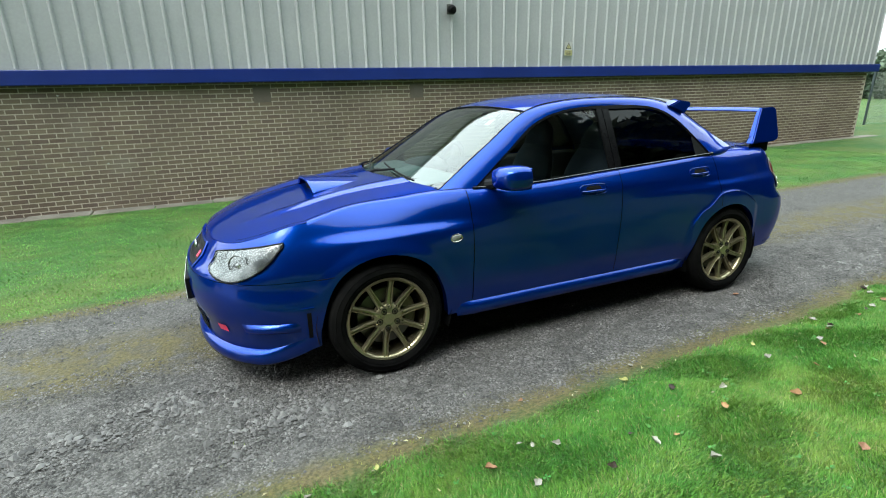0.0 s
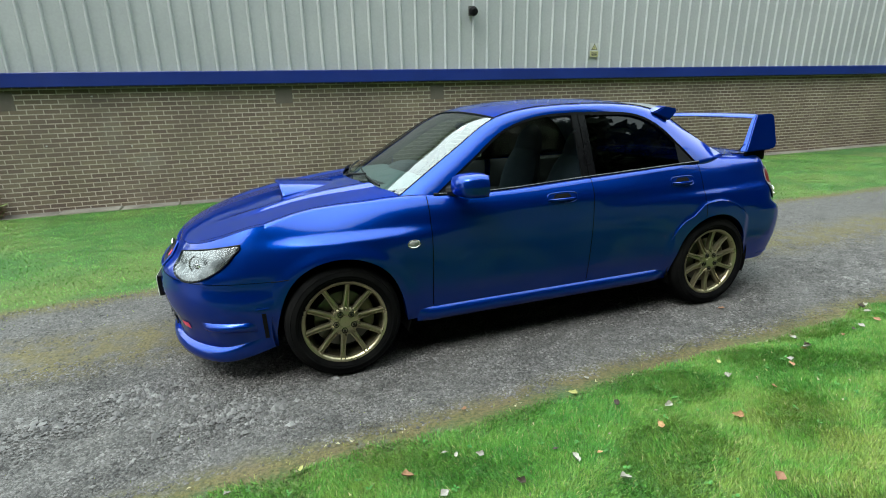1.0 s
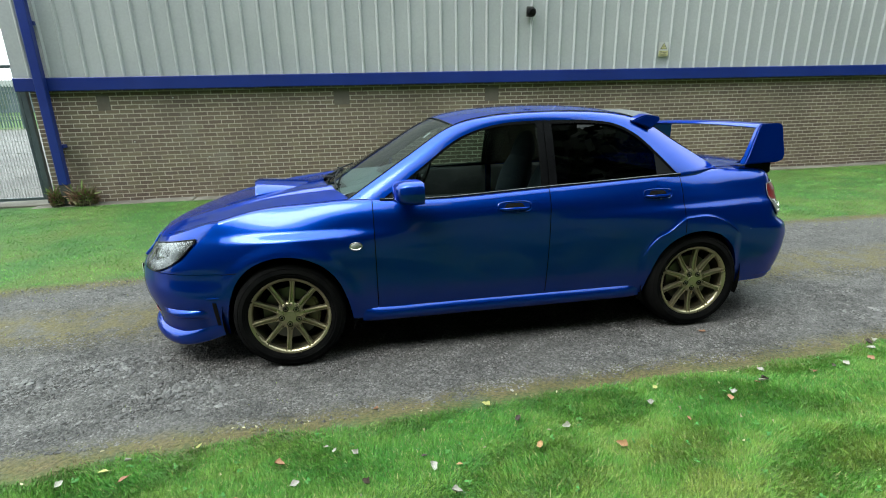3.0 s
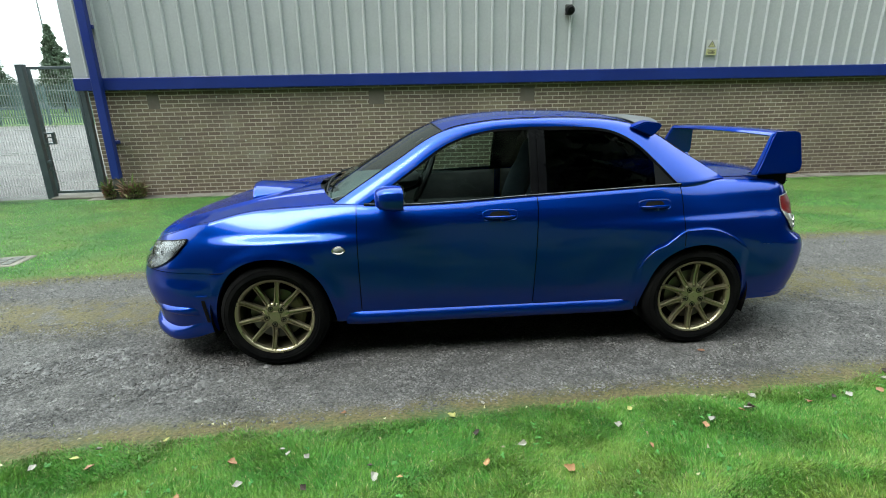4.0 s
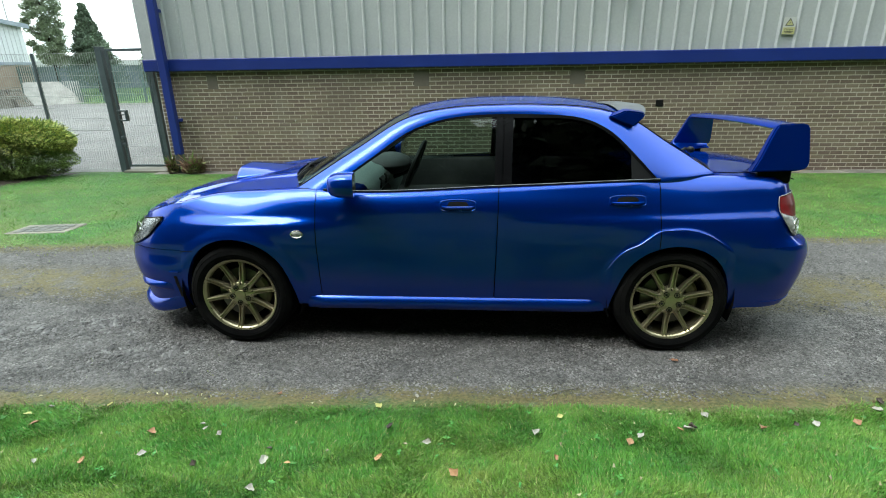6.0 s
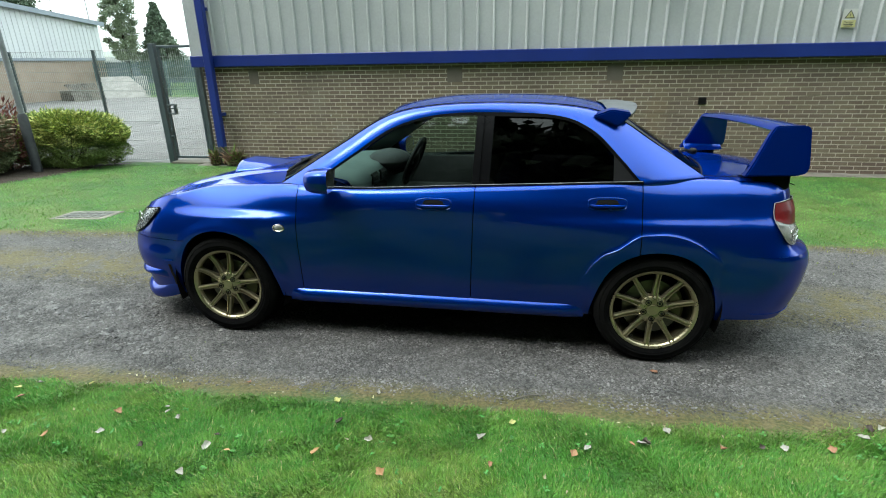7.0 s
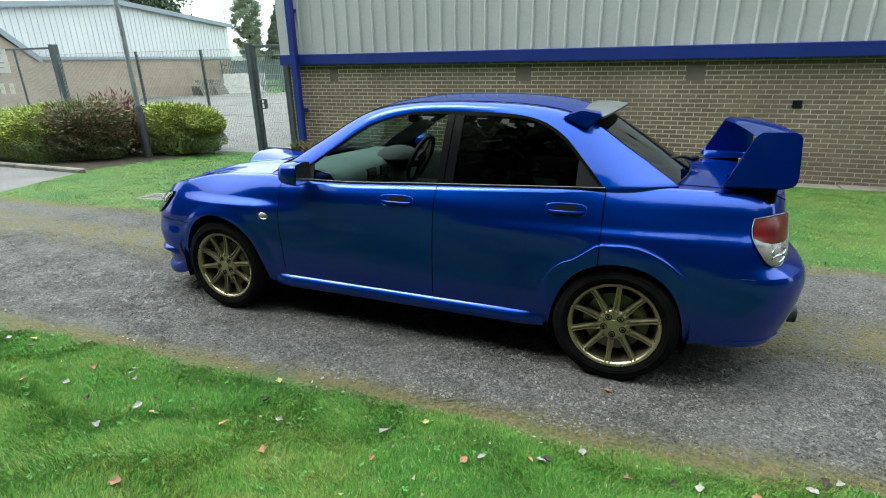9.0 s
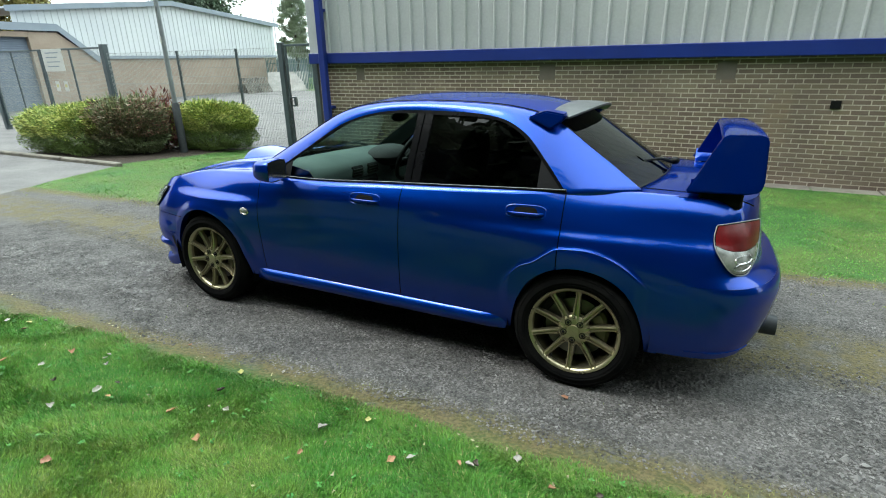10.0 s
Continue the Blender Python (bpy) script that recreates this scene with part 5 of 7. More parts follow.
GAP = 0.0028
CUT_A, CUT_B, CUT_C = -0.765, 0.280, 1.165
for near_side in (True, False):
    k = (lambda g: g) if near_side else mirrored
    part("front_wing", k(side_panel(-1.62, CUT_A - GAP, 46)), PAINT, car, smooth=True, angle=50)
    part("front_door", k(side_panel(CUT_A + GAP, CUT_B - GAP, 40, lean_b=0.03)), PAINT, car, smooth=True, angle=50)
    part("rear_door", k(side_panel(CUT_B + GAP, CUT_C - GAP, 44, lean_a=0.03)), PAINT, car, smooth=True, angle=50)
    part("rear_wing", k(side_panel(CUT_C + GAP, 1.66, 60)), PAINT, car, smooth=True, angle=50)
    # dark jambs behind the shut lines
    for cut, tilt in ((CUT_A, 0), (CUT_B, 0.03), (CUT_C, 0)):
        zs = np.linspace(float(arch_z(cut, 0.26)) + 0.01, float(top_z(cut)), 20)
        ys = side_y(np.full(20, cut), zs) - 0.012
        part("door_jamb", k(grid([[(cut + d + tilt * (z - 0.9), -y, z) for y, z in zip(ys, zs)] for d in (-0.02, 0.02)])), M_DARK, car)
    # side skirt
    sx = np.linspace(-0.86, 0.905, 40)
    skirt = []
    for xv in sx:
        e = min(1.0, (xv + 0.86) / 0.08, (0.905 - xv) / 0.10)
        w = float(side_y(xv, 0.27))
        skirt.append([(xv, -(w - 0.02), 0.330), (xv, -(w + 0.004 * e), 0.321), (xv, -(w + 0.031 * e), 0.296), (xv, -(w + 0.036 * e), 0.272), (xv, -(w + 0.022 * e), 0.238), (xv, -(w - 0.03), 0.222), (xv, -(w - 0.10), 0.222)])
    part("side_skirt", k(grid(skirt, True)), PAINT, car, smooth=True, angle=60)


for s in (1, -1):
    part("arch_crease", tube([(float(x), s * (float(side_y(x, float(flare_z(x)) - 0.006)) - 0.0005), float(flare_z(x)) - 0.004) for x in np.linspace(0.90, 1.575, 40)], [0.0028] * 36 + [0.002, 0.0015, 0.001, 0.0005], 6), PAINT, car, "crisp edge of the rear arch flare", smooth=True)


# nose and tail: plan curves that swing round from the side to the middle
def end_slope(x0, x1, z):
    """How fast the side draws in where it meets the nose or tail."""
    z = min(max(z, 0.2), 1.02)
    return (float(side_y(x1, z)) - float(side_y(x0, z))) / (x1 - x0)


NOSE_L = spline([0.10, 0.14, 0.20, 0.30, 0.42, 0.55, 0.60, 0.66, 0.72, 0.78, 0.86], [0.52, 0.54, 0.55, 0.56, 0.60, 0.60, 0.58, 0.52, 0.48, 0.43, 0.30])
TAIL_L = spline([0.22, 0.30, 0.40, 0.50, 0.58, 0.63, 0.67, 0.75, 0.85, 0.93, 1.0], [0.44, 0.48, 0.515, 0.535, 0.54, 0.515, 0.445, 0.425, 0.41, 0.395, 0.38])


def nose_at(a, z, out=0.0):
    """a: 90 degrees at the side, 0 at the middle."""
    n = 2.3
    w = float(side_y(-1.62, min(max(z, 0.2), 1.02))) + out
    l = float(NOSE_L(z)) + out
    x = -1.62 - l * max(math.cos(a), 0) ** (2 / n)
    w += end_slope(-1.62, -1.58, z) * (x + 1.62) * math.exp((x + 1.62) / 0.16)
    return (x, -w * max(math.sin(a), 0) ** (2 / n), z)


def tail_at(a, z, out=0.0):
    n = 3.0
    w = float(side_y(1.66, min(max(z, 0.2), 1.02))) + out
    l = float(TAIL_L(z)) + out - 0.02
    x = 1.66 + l * max(math.cos(a), 0) ** (2 / n)
    w += end_slope(1.62, 1.66, z) * (x - 1.66) * math.exp((1.66 - x) / 0.16)
    return (x, -w * max(math.sin(a), 0) ** (2 / n), z)


def nose_top(a):
    return 0.745 + 0.11 * math.sin(a) ** 5


ANG = [math.pi / 2 * (1 - (k / 40) ** 1.0) for k in range(41)]
FULL = ANG + [-a for a in ANG[-2::-1]]


def full_at(fn, a, z, out=0.0):
    p = fn(abs(a), z, out)
    return p if a >= 0 else (p[0], -p[1], p[2])


SEAM = 0.585
part("front_bumper", grid([[full_at(nose_at, a, z) for z in np.linspace(0.165 + 0.085 * abs(math.sin(a)) ** 10, SEAM - 0.0015, 26)] for a in FULL], True), PAINT, car, smooth=True, angle=60)
nose_up = [[full_at(nose_at, a, SEAM + 0.0015 + (nose_top(abs(a)) - SEAM - 0.0015) * v) for v in np.linspace(0, 1, 14)] for a in FULL]
part("nose_panel", grid(nose_up, True), PAINT, car, smooth=True, angle=60)
# lip under the bumper, standing proud
lip = []
for a in FULL:
    e = min(1.0, (math.pi / 2 - abs(a)) / 0.5)
    lip.append([full_at(nose_at, a, z + 0.075 * (1 - e) ** 1.6, o * e) for z, o in ((0.225, 0.000), (0.214, 0.020), (0.200, 0.033), (0.178, 0.037), (0.152, 0.032), (0.140, 0.018), (0.140, -0.06))])
part("bumper_lip", grid(lip, True), PAINT, car, smooth=True, angle=60)
# raised blade over the corner vent
for s in (1, -1):
    blade = []
    for a in np.linspace(0.95, 1.44, 16):
        e = max(0.0, math.sin(math.pi * (a - 0.95) / 0.49)) ** 0.5
        blade.append([full_at(nose_at, s * a, z, o * e) for z, o in ((0.378, -0.002), (0.362, 0.026), (0.345, 0.031), (0.325, 0.012), (0.318, -0.002))])
    part("bumper_blade", grid(blade, s > 0), PAINT, car, smooth=True, angle=60)
    # corner vent: a black patch for the recess's shade, with a lip along its top
    vent = [[full_at(nose_at, s * a, z, 0.003) for z in (0.275, 0.32, 0.37, 0.425)] for a in (1.492, 1.507, 1.522)]
    part("corner_vent", grid(vent, s > 0), M_BLACK, car, "black patch for the shade in the vent")
    part("vent_lip", tube([full_at(nose_at, s * a, 0.452, 0.004) for a in np.linspace(1.46, 1.545, 6)], 0.004, 6), PAINT, car, smooth=True)
    badge = [[full_at(nose_at, s * a, z, 0.004) for z in np.linspace(0.311, 0.349, 3)] for a in np.linspace(0.645, 0.76, 5)]
    part("badge", grid(badge, s > 0), M_BADGE, car, "small pink badge")

rear_low = [[full_at(tail_at, a, z) for z in np.linspace(0.262, 0.632, 26)] for a in FULL]
part("rear_bumper", grid(rear_low), PAINT, car, smooth=True, angle=60)
rear_up = [[full_at(tail_at, a, 0.6325 + (0.985 - 0.6325) * v + 0.015 * math.sin(abs(a)) ** 4 * v) for v in np.linspace(0, 1, 20)] for a in FULL]
part("rear_panel", grid(rear_up), PAINT, car, smooth=True, angle=60)
part("bumper_crease", tube([full_at(tail_at, a, 0.300, 0.001) for a in np.linspace(0.7, 1.45, 14)], 0.004, 6), PAINT, car, smooth=True)
part("number_plate", merge(box(2.166, 2.172, -0.26, 0.26, 0.44, 0.55), box(2.150, 2.167, -0.27, 0.27, 0.43, 0.56)), M_PLATE, car, "plain number plate")
plate_f = part("number_plate", box(-2.233, -2.228, -0.26, 0.26, 0.42, 0.53), M_PLATE, car, "plain number plate")
part("plate_bar", box(-2.236, -2.232, -0.20, 0.20, 0.445, 0.505), M_INK, plate_f, "dark bars")
part("plate_holder", box(-2.229, -2.17, -0.263, 0.263, 0.414, 0.536), M_BLACK, car, "black plate holder")

# bonnet with a centre bulge
hood_cz = spline([-2.10, -2.06, -1.95, -1.7, -1.4, -1.1, -0.84], [0.745, 0.768, 0.815, 0.880, 0.940, 0.985, 1.008])


def hood_half(x):
    if x > -1.62:
        return float(side_y(x, float(top_z(x)))) - 0.012
    lo, hi = 0.0, math.pi / 2
    for _ in range(30):
        a = (lo + hi) / 2
        if nose_at(a, nose_top(a))[0] < x:
            lo = a
        else:
            hi = a
    return -nose_at(lo, nose_top(lo))[1]


def hood_edge(x):
    if x > -1.62:
        return float(top_z(x)) + 0.004
    lo, hi = 0.0, math.pi / 2
    for _ in range(30):
        a = (lo + hi) / 2
        lo, hi = (a, hi) if nose_at(a, nose_top(a))[0] < x else (lo, a)
    return nose_top(lo) + 0.002


X_TIP = nose_at(0.0, nose_top(0.0))[0]


def hood_z(x, u):
    """u: 0 in the middle, 1 at the bonnet's edge."""
    zc, ze = float(hood_cz(x)), hood_edge(x)
    u = abs(u)
    crest = 0.034 * math.exp(-((u - 0.58) / 0.06) ** 2) * float(step(-2.0, -1.5, x))
    return ze + (zc - ze) * (1 - u ** 2.4) + crest * (1 - u)


hx = np.concatenate((X_TIP + 0.001 + (0.25 * np.linspace(0, 1, 16) ** 2), np.linspace(X_TIP + 0.28, -0.86, 40)))
hu = np.linspace(-1, 1, 61)


def bonnet_x(x, u):
    """Draws the bonnet's rear edge forward in the middle, along the foot of the windscreen."""
    return X_TIP + (x - X_TIP) * (-0.865 - 0.20 * (1 - u * u) - X_TIP) / (-0.86 - X_TIP)


part("bonnet", grid([[(bonnet_x(float(x), float(u)), float(u) * hood_half(bonnet_x(float(x), float(u))), hood_z(bonnet_x(float(x), float(u)), u)) for u in hu] for x in hx]), PAINT, car, smooth=True, angle=60)
# shut line of the bonnet
for s in (1, -1):
    line = [(float(x), s * (hood_half(x) - 0.03), hood_z(x, 1 - 0.03 / max(hood_half(x), 0.06)) + 0.0002) for x in np.linspace(-1.95, -0.9, 40)]
    part("bonnet_gap", tube(line, 0.0013, 6), M_DARK, car)

# bonnet scoop: a hollow mouth that fades backwards
SC0, SC1, SCW = -1.49, -1.14, 0.265
scoop = []
for x in np.linspace(SC0, SC1, 22):
    t = (x - SC0) / (SC1 - SC0)
    hgt = 0.078 * (1 - t) ** 1.15
    w = SCW * (1 - 0.28 * t)
    col = []
    for u in np.linspace(-1, 1, 25):
        y = u * w
        base = hood_z(x, y / hood_half(x)) - 0.004
        col.append((x - 0.03 * (1 - t) * (1 - abs(u)), y, base + hgt * (1 - abs(u) ** 3.4)))
    scoop.append(col)
scoop_ob = part("bonnet_scoop", grid(scoop), PAINT, car, smooth=True, angle=60, thick=0.008)
# A dark sheet set back in the opening takes the place of its shade.
mouth = [[(SC0 + 0.04 - 0.03 * (1 - abs(u)), u * SCW * 0.93, hood_z(SC0, u * SCW / hood_half(SC0)) + 0.068 * v * (1 - abs(u) ** 3.4)) for v in (0, 0.5, 1)] for u in np.linspace(-1, 1, 15)]
part("scoop_mouth", grid(mouth), M_DARK, scoop_ob, "dark sheet for the shade inside the mouth")

# grille openings between the headlamps
grille = [[full_at(nose_at, a, z, 0.004) for z in (0.605, 0.64, 0.68, 0.712)] for a in np.linspace(-0.30, 0.30, 20)]
grille_ob = part("grille", grid(grille), M_BLACK, car, "black mesh grille")
for z in (0.63, 0.66, 0.69):
    part("grille_bar", tube([full_at(nose_at, a, z, 0.007) for a in np.linspace(-0.30, 0.30, 16)], 0.003, 6), M_BLACK, grille_ob)
part("grille_surround", tube([full_at(nose_at, a, z, 0.005) for a, z in [(x, 0.603) for x in np.linspace(-0.31, 0.31, 16)] + [(0.32, 0.66), (0.30, 0.715)] + [(x, 0.718) for x in np.linspace(0.29, -0.29, 16)] + [(-0.32, 0.66), (-0.31, 0.603)]], 0.008, 8), PAINT, grille_ob, smooth=True)
part("grille_emblem", moved(blob((0.012, 0.055, 0.032), 14, 8), Matrix.Translation((nose_at(0, 0.66)[0] - 0.012, 0, 0.66))), M_CHROME, grille_ob, "oval bright emblem", smooth=True)
part("grille_badge", grid([[full_at(nose_at, a, z, 0.012) for z in (0.645, 0.675)] for a in (0.22, 0.27)], True), M_BADGE, grille_ob, "small pink badge")
inlet = [[full_at(nose_at, a, z, 0.003) for z in (0.235, 0.28, 0.33, 0.37)] for a in np.linspace(-0.38, 0.38, 20)]
inlet_ob = part("bumper_inlet", grid(inlet), M_BLACK, car, "black lower intake")
for z in (0.26, 0.30, 0.34):
    part("inlet_bar", tube([full_at(nose_at, a, z, 0.008) for a in np.linspace(-0.37, 0.37, 14)], 0.004, 6), M_BLACK, inlet_ob)


# headlamps: reflector bowl, projectors, dark bezel and a clear cover
def lamp_outline(u, v):
    """Angle and height of a place in the lamp, u from grille to wing, v from foot to top."""
    a = 0.555 + u * (1.33 - 0.555)
    lo = 0.640 - 0.052 * max(0.0, math.sin(math.pi * min(u * 1.05, 1.0))) ** 0.8 + 0.116 * max(u - 0.30, 0) ** 2.2 / 0.7 ** 2.2
    hi = 0.712 + 0.064 * max(u, 0.0) ** 0.8
    return a, lo + (hi - lo) * v


for s in (1, -1):
    def lamp_field(out, inset=0.0, dome=0.0):
        f = []
        for u in np.linspace(inset, 1 - inset, 26):
            f.append([full_at(nose_at, s * lamp_outline(u, v)[0], lamp_outline(u, v)[1], out + dome * math.sin(math.pi * v) * math.sin(math.pi * min(max(u, 0), 1))) for v in np.linspace(inset, 1 - inset, 11)])
        return grid(f, s > 0)
    lamp = part("headlamp", lamp_field(0.003, 0.0), M_BLACK, car, "clear headlamp in a dark bezel", smooth=True)
    part("reflector", lamp_field(0.0055, 0.035, 0.002), M_REFLECTOR, lamp, "silvery reflector bowl", smooth=True)
    a, z = lamp_outline(0.46, 0.50)
    c = Vector(full_at(nose_at, s * a, z, 0.004))
    turn = (Vector(full_at(nose_at, s * a, z, 0.05)) - c).normalized().to_track_quat("-Y", "Z").to_matrix().to_4x4()
    r = 0.056
    part("reflector_ring", moved(lathe([(r, -0.004), (r * 0.97, -0.009), (r * 0.92, -0.009), (r * 0.86, -0.004)], 32), Matrix.Translation(c) @ turn), M_REFLECTOR, lamp, "bright rim of the bowl", smooth=True, angle=40)
    part("bulb_shield", moved(lathe([(0.015, -0.003), (0.015, -0.010), (0.012, -0.012), (0.001, -0.013)], 20), Matrix.Translation(c) @ turn), M_CHROME, lamp, "bright bulb shield", smooth=True, angle=40)
    for v in np.linspace(0.2, 0.9, 7):
        part("flute", tube([full_at(nose_at, s * lamp_outline(u, v)[0], lamp_outline(u, v)[1], 0.008) for u in np.linspace(0.78, 0.95, 6)], 0.0014, 5), M_REFLECTOR, lamp)
    part("lamp_cover", lamp_field(0.014, 0.008, 0.016), G_CLEAR, lamp, "clear cover", smooth=True)
    part("lamp_rim", tube([full_at(nose_at, s * lamp_outline(u, v)[0], lamp_outline(u, v)[1], 0.008) for u, v in [(q, 0) for q in np.linspace(0, 1, 20)] + [(1, q) for q in (0.3, 0.6, 1.0)] + [(q, 1) for q in np.linspace(0.97, 0, 20)] + [(0, 0.5), (0, 0)]], 0.004, 6), M_BLACK, lamp)

# tail lamps: red over clear in a bright bezel
def tail_outline(u, v):
    a = 0.52 + 0.12 * (1 - v) ** 2 + u * (0.75 - 0.20 * (1 - v) ** 2)
    lo = 0.672 + 0.075 * abs(1.8 * u - 0.9) ** 2.4 + 0.02 * u
    hi = 0.895 + 0.012 * math.sin(math.pi * u) + 0.006 * u
    bulge = 0.04 * math.sin(math.pi * v) * u
    return a + bulge, lo + (hi - lo) * v


for s in (1, -1):
    def tail_field(v0, v1, out, inset, dome=0.0):
        f = [[full_at(tail_at, s * tail_outline(u, v)[0], tail_outline(u, v)[1], out + dome * math.sin(math.pi * (v - v0) / (v1 - v0)) * math.sin(math.pi * u)) for v in np.linspace(v0, v1, 10)] for u in np.linspace(inset, 1 - inset, 18)]
        return grid(f, s < 0)
    tl = part("tail_lamp", tail_field(0.0, 1.0, 0.004, 0.0), M_BLACK, car, "red over clear rear lamp in a bright bezel", smooth=True)
    part("red_lens", tail_field(0.47, 0.975, 0.008, 0.022, 0.008), M_RED, tl, "red lens", smooth=True)
    part("clear_lens", tail_field(0.025, 0.46, 0.008, 0.022, 0.008), M_CLEAR_LAMP, tl, "clear lens", smooth=True)
    for v in (0.18, 0.32):
        a, z = tail_outline(0.5, v)
        part("lamp_bulb_ring", tube([full_at(tail_at, s * (a + 0.13 * math.cos(q)), z + 0.018 * math.sin(q), 0.017) for q in np.linspace(0, 2 * math.pi, 16)], 0.0025, 5, False), M_CHROME, tl)
    rim = [(q, 0.0) for q in np.linspace(0, 1, 14)] + [(1, q) for q in np.linspace(0.1, 1, 10)] + [(q, 1) for q in np.linspace(0.92, 0, 14)] + [(0, q) for q in np.linspace(0.9, 0, 8)]
    part("lamp_bezel", tube([full_at(tail_at, s * tail_outline(u, v)[0], tail_outline(u, v)[1], 0.008) for u, v in rim], 0.0026, 6), M_GALV, tl, "bright bezel", smooth=True)

# boot deck
deck_cz = spline([1.10, 1.5, 1.66, 1.9, 2.0, 2.065], [1.012, 1.025, 1.030, 1.025, 1.012, 0.985])


def deck_half(x):
    if x < 1.66:
        return float(side_y(x, float(top_z(x)))) - 0.008
    lo, hi = 0.0, math.pi / 2
    for _ in range(30):
        a = (lo + hi) / 2
        lo, hi = (a, hi) if tail_at(a, 0.985 + 0.015 * math.sin(a) ** 4)[0] > x else (lo, a)
    return -tail_at(lo, 0.985 + 0.015 * math.sin(lo) ** 4)[1]


def deck_edge(x):
    return float(top_z(x)) + 0.004 if x < 1.66 else 1.0 + 0.004 - 0.019 * (x - 1.66) / 0.4


X_END = tail_at(0, 0.985)[0]
dx = np.concatenate((np.linspace(1.12, X_END - 0.2, 24), X_END - 0.001 - 0.18 * np.linspace(1, 0, 14) ** 2))
part("boot_lid", grid([[(float(x), float(u) * deck_half(x), deck_edge(x) + (float(deck_cz(x)) - deck_edge(x)) * (1 - abs(u) ** 2.6)) for u in np.linspace(-1, 1, 41)] for x in dx]), PAINT, car, smooth=True, angle=60)
for s in (1, -1):
    part("boot_gap", tube([(float(x), s * 0.585, deck_edge(x) + (float(deck_cz(x)) - deck_edge(x)) * (1 - (0.585 / deck_half(x)) ** 2.6) + 0.0005) for x in np.linspace(1.5, 1.97, 16)], 0.003, 6), M_DARK, car)

# cabin: outline of the pillars and of the window openings
OUT_S = [0.0, 0.14, 0.28, 0.38, 0.52, 0.66, 0.76, 0.88, 1.0]
out_x = spline(OUT_S, [-0.90, -0.55, -0.245, -0.02, 0.42, 0.84, 1.035, 1.250, 1.487])
out_z = spline(OUT_S, [0.948, 1.165, 1.338, 1.385, 1.402, 1.375, 1.318, 1.182, 1.020])
out_y = spline(OUT_S, [0.725, 0.640, 0.570, 0.550, 0.540, 0.532, 0.535, 0.575, 0.640])
in_x = spline(OUT_S, [-0.715, -0.46, -0.20, 0.02, 0.42, 0.76, 0.905, 1.045, 1.162])
in_z = spline(OUT_S, [0.940, 1.115, 1.278, 1.337, 1.352, 1.325, 1.258, 1.125, 0.994])


def glass_y(z):
    t = (np.asarray(z, float) - 0.95) / 0.395
    return 0.772 - 0.155 * t - 0.022 * t * t


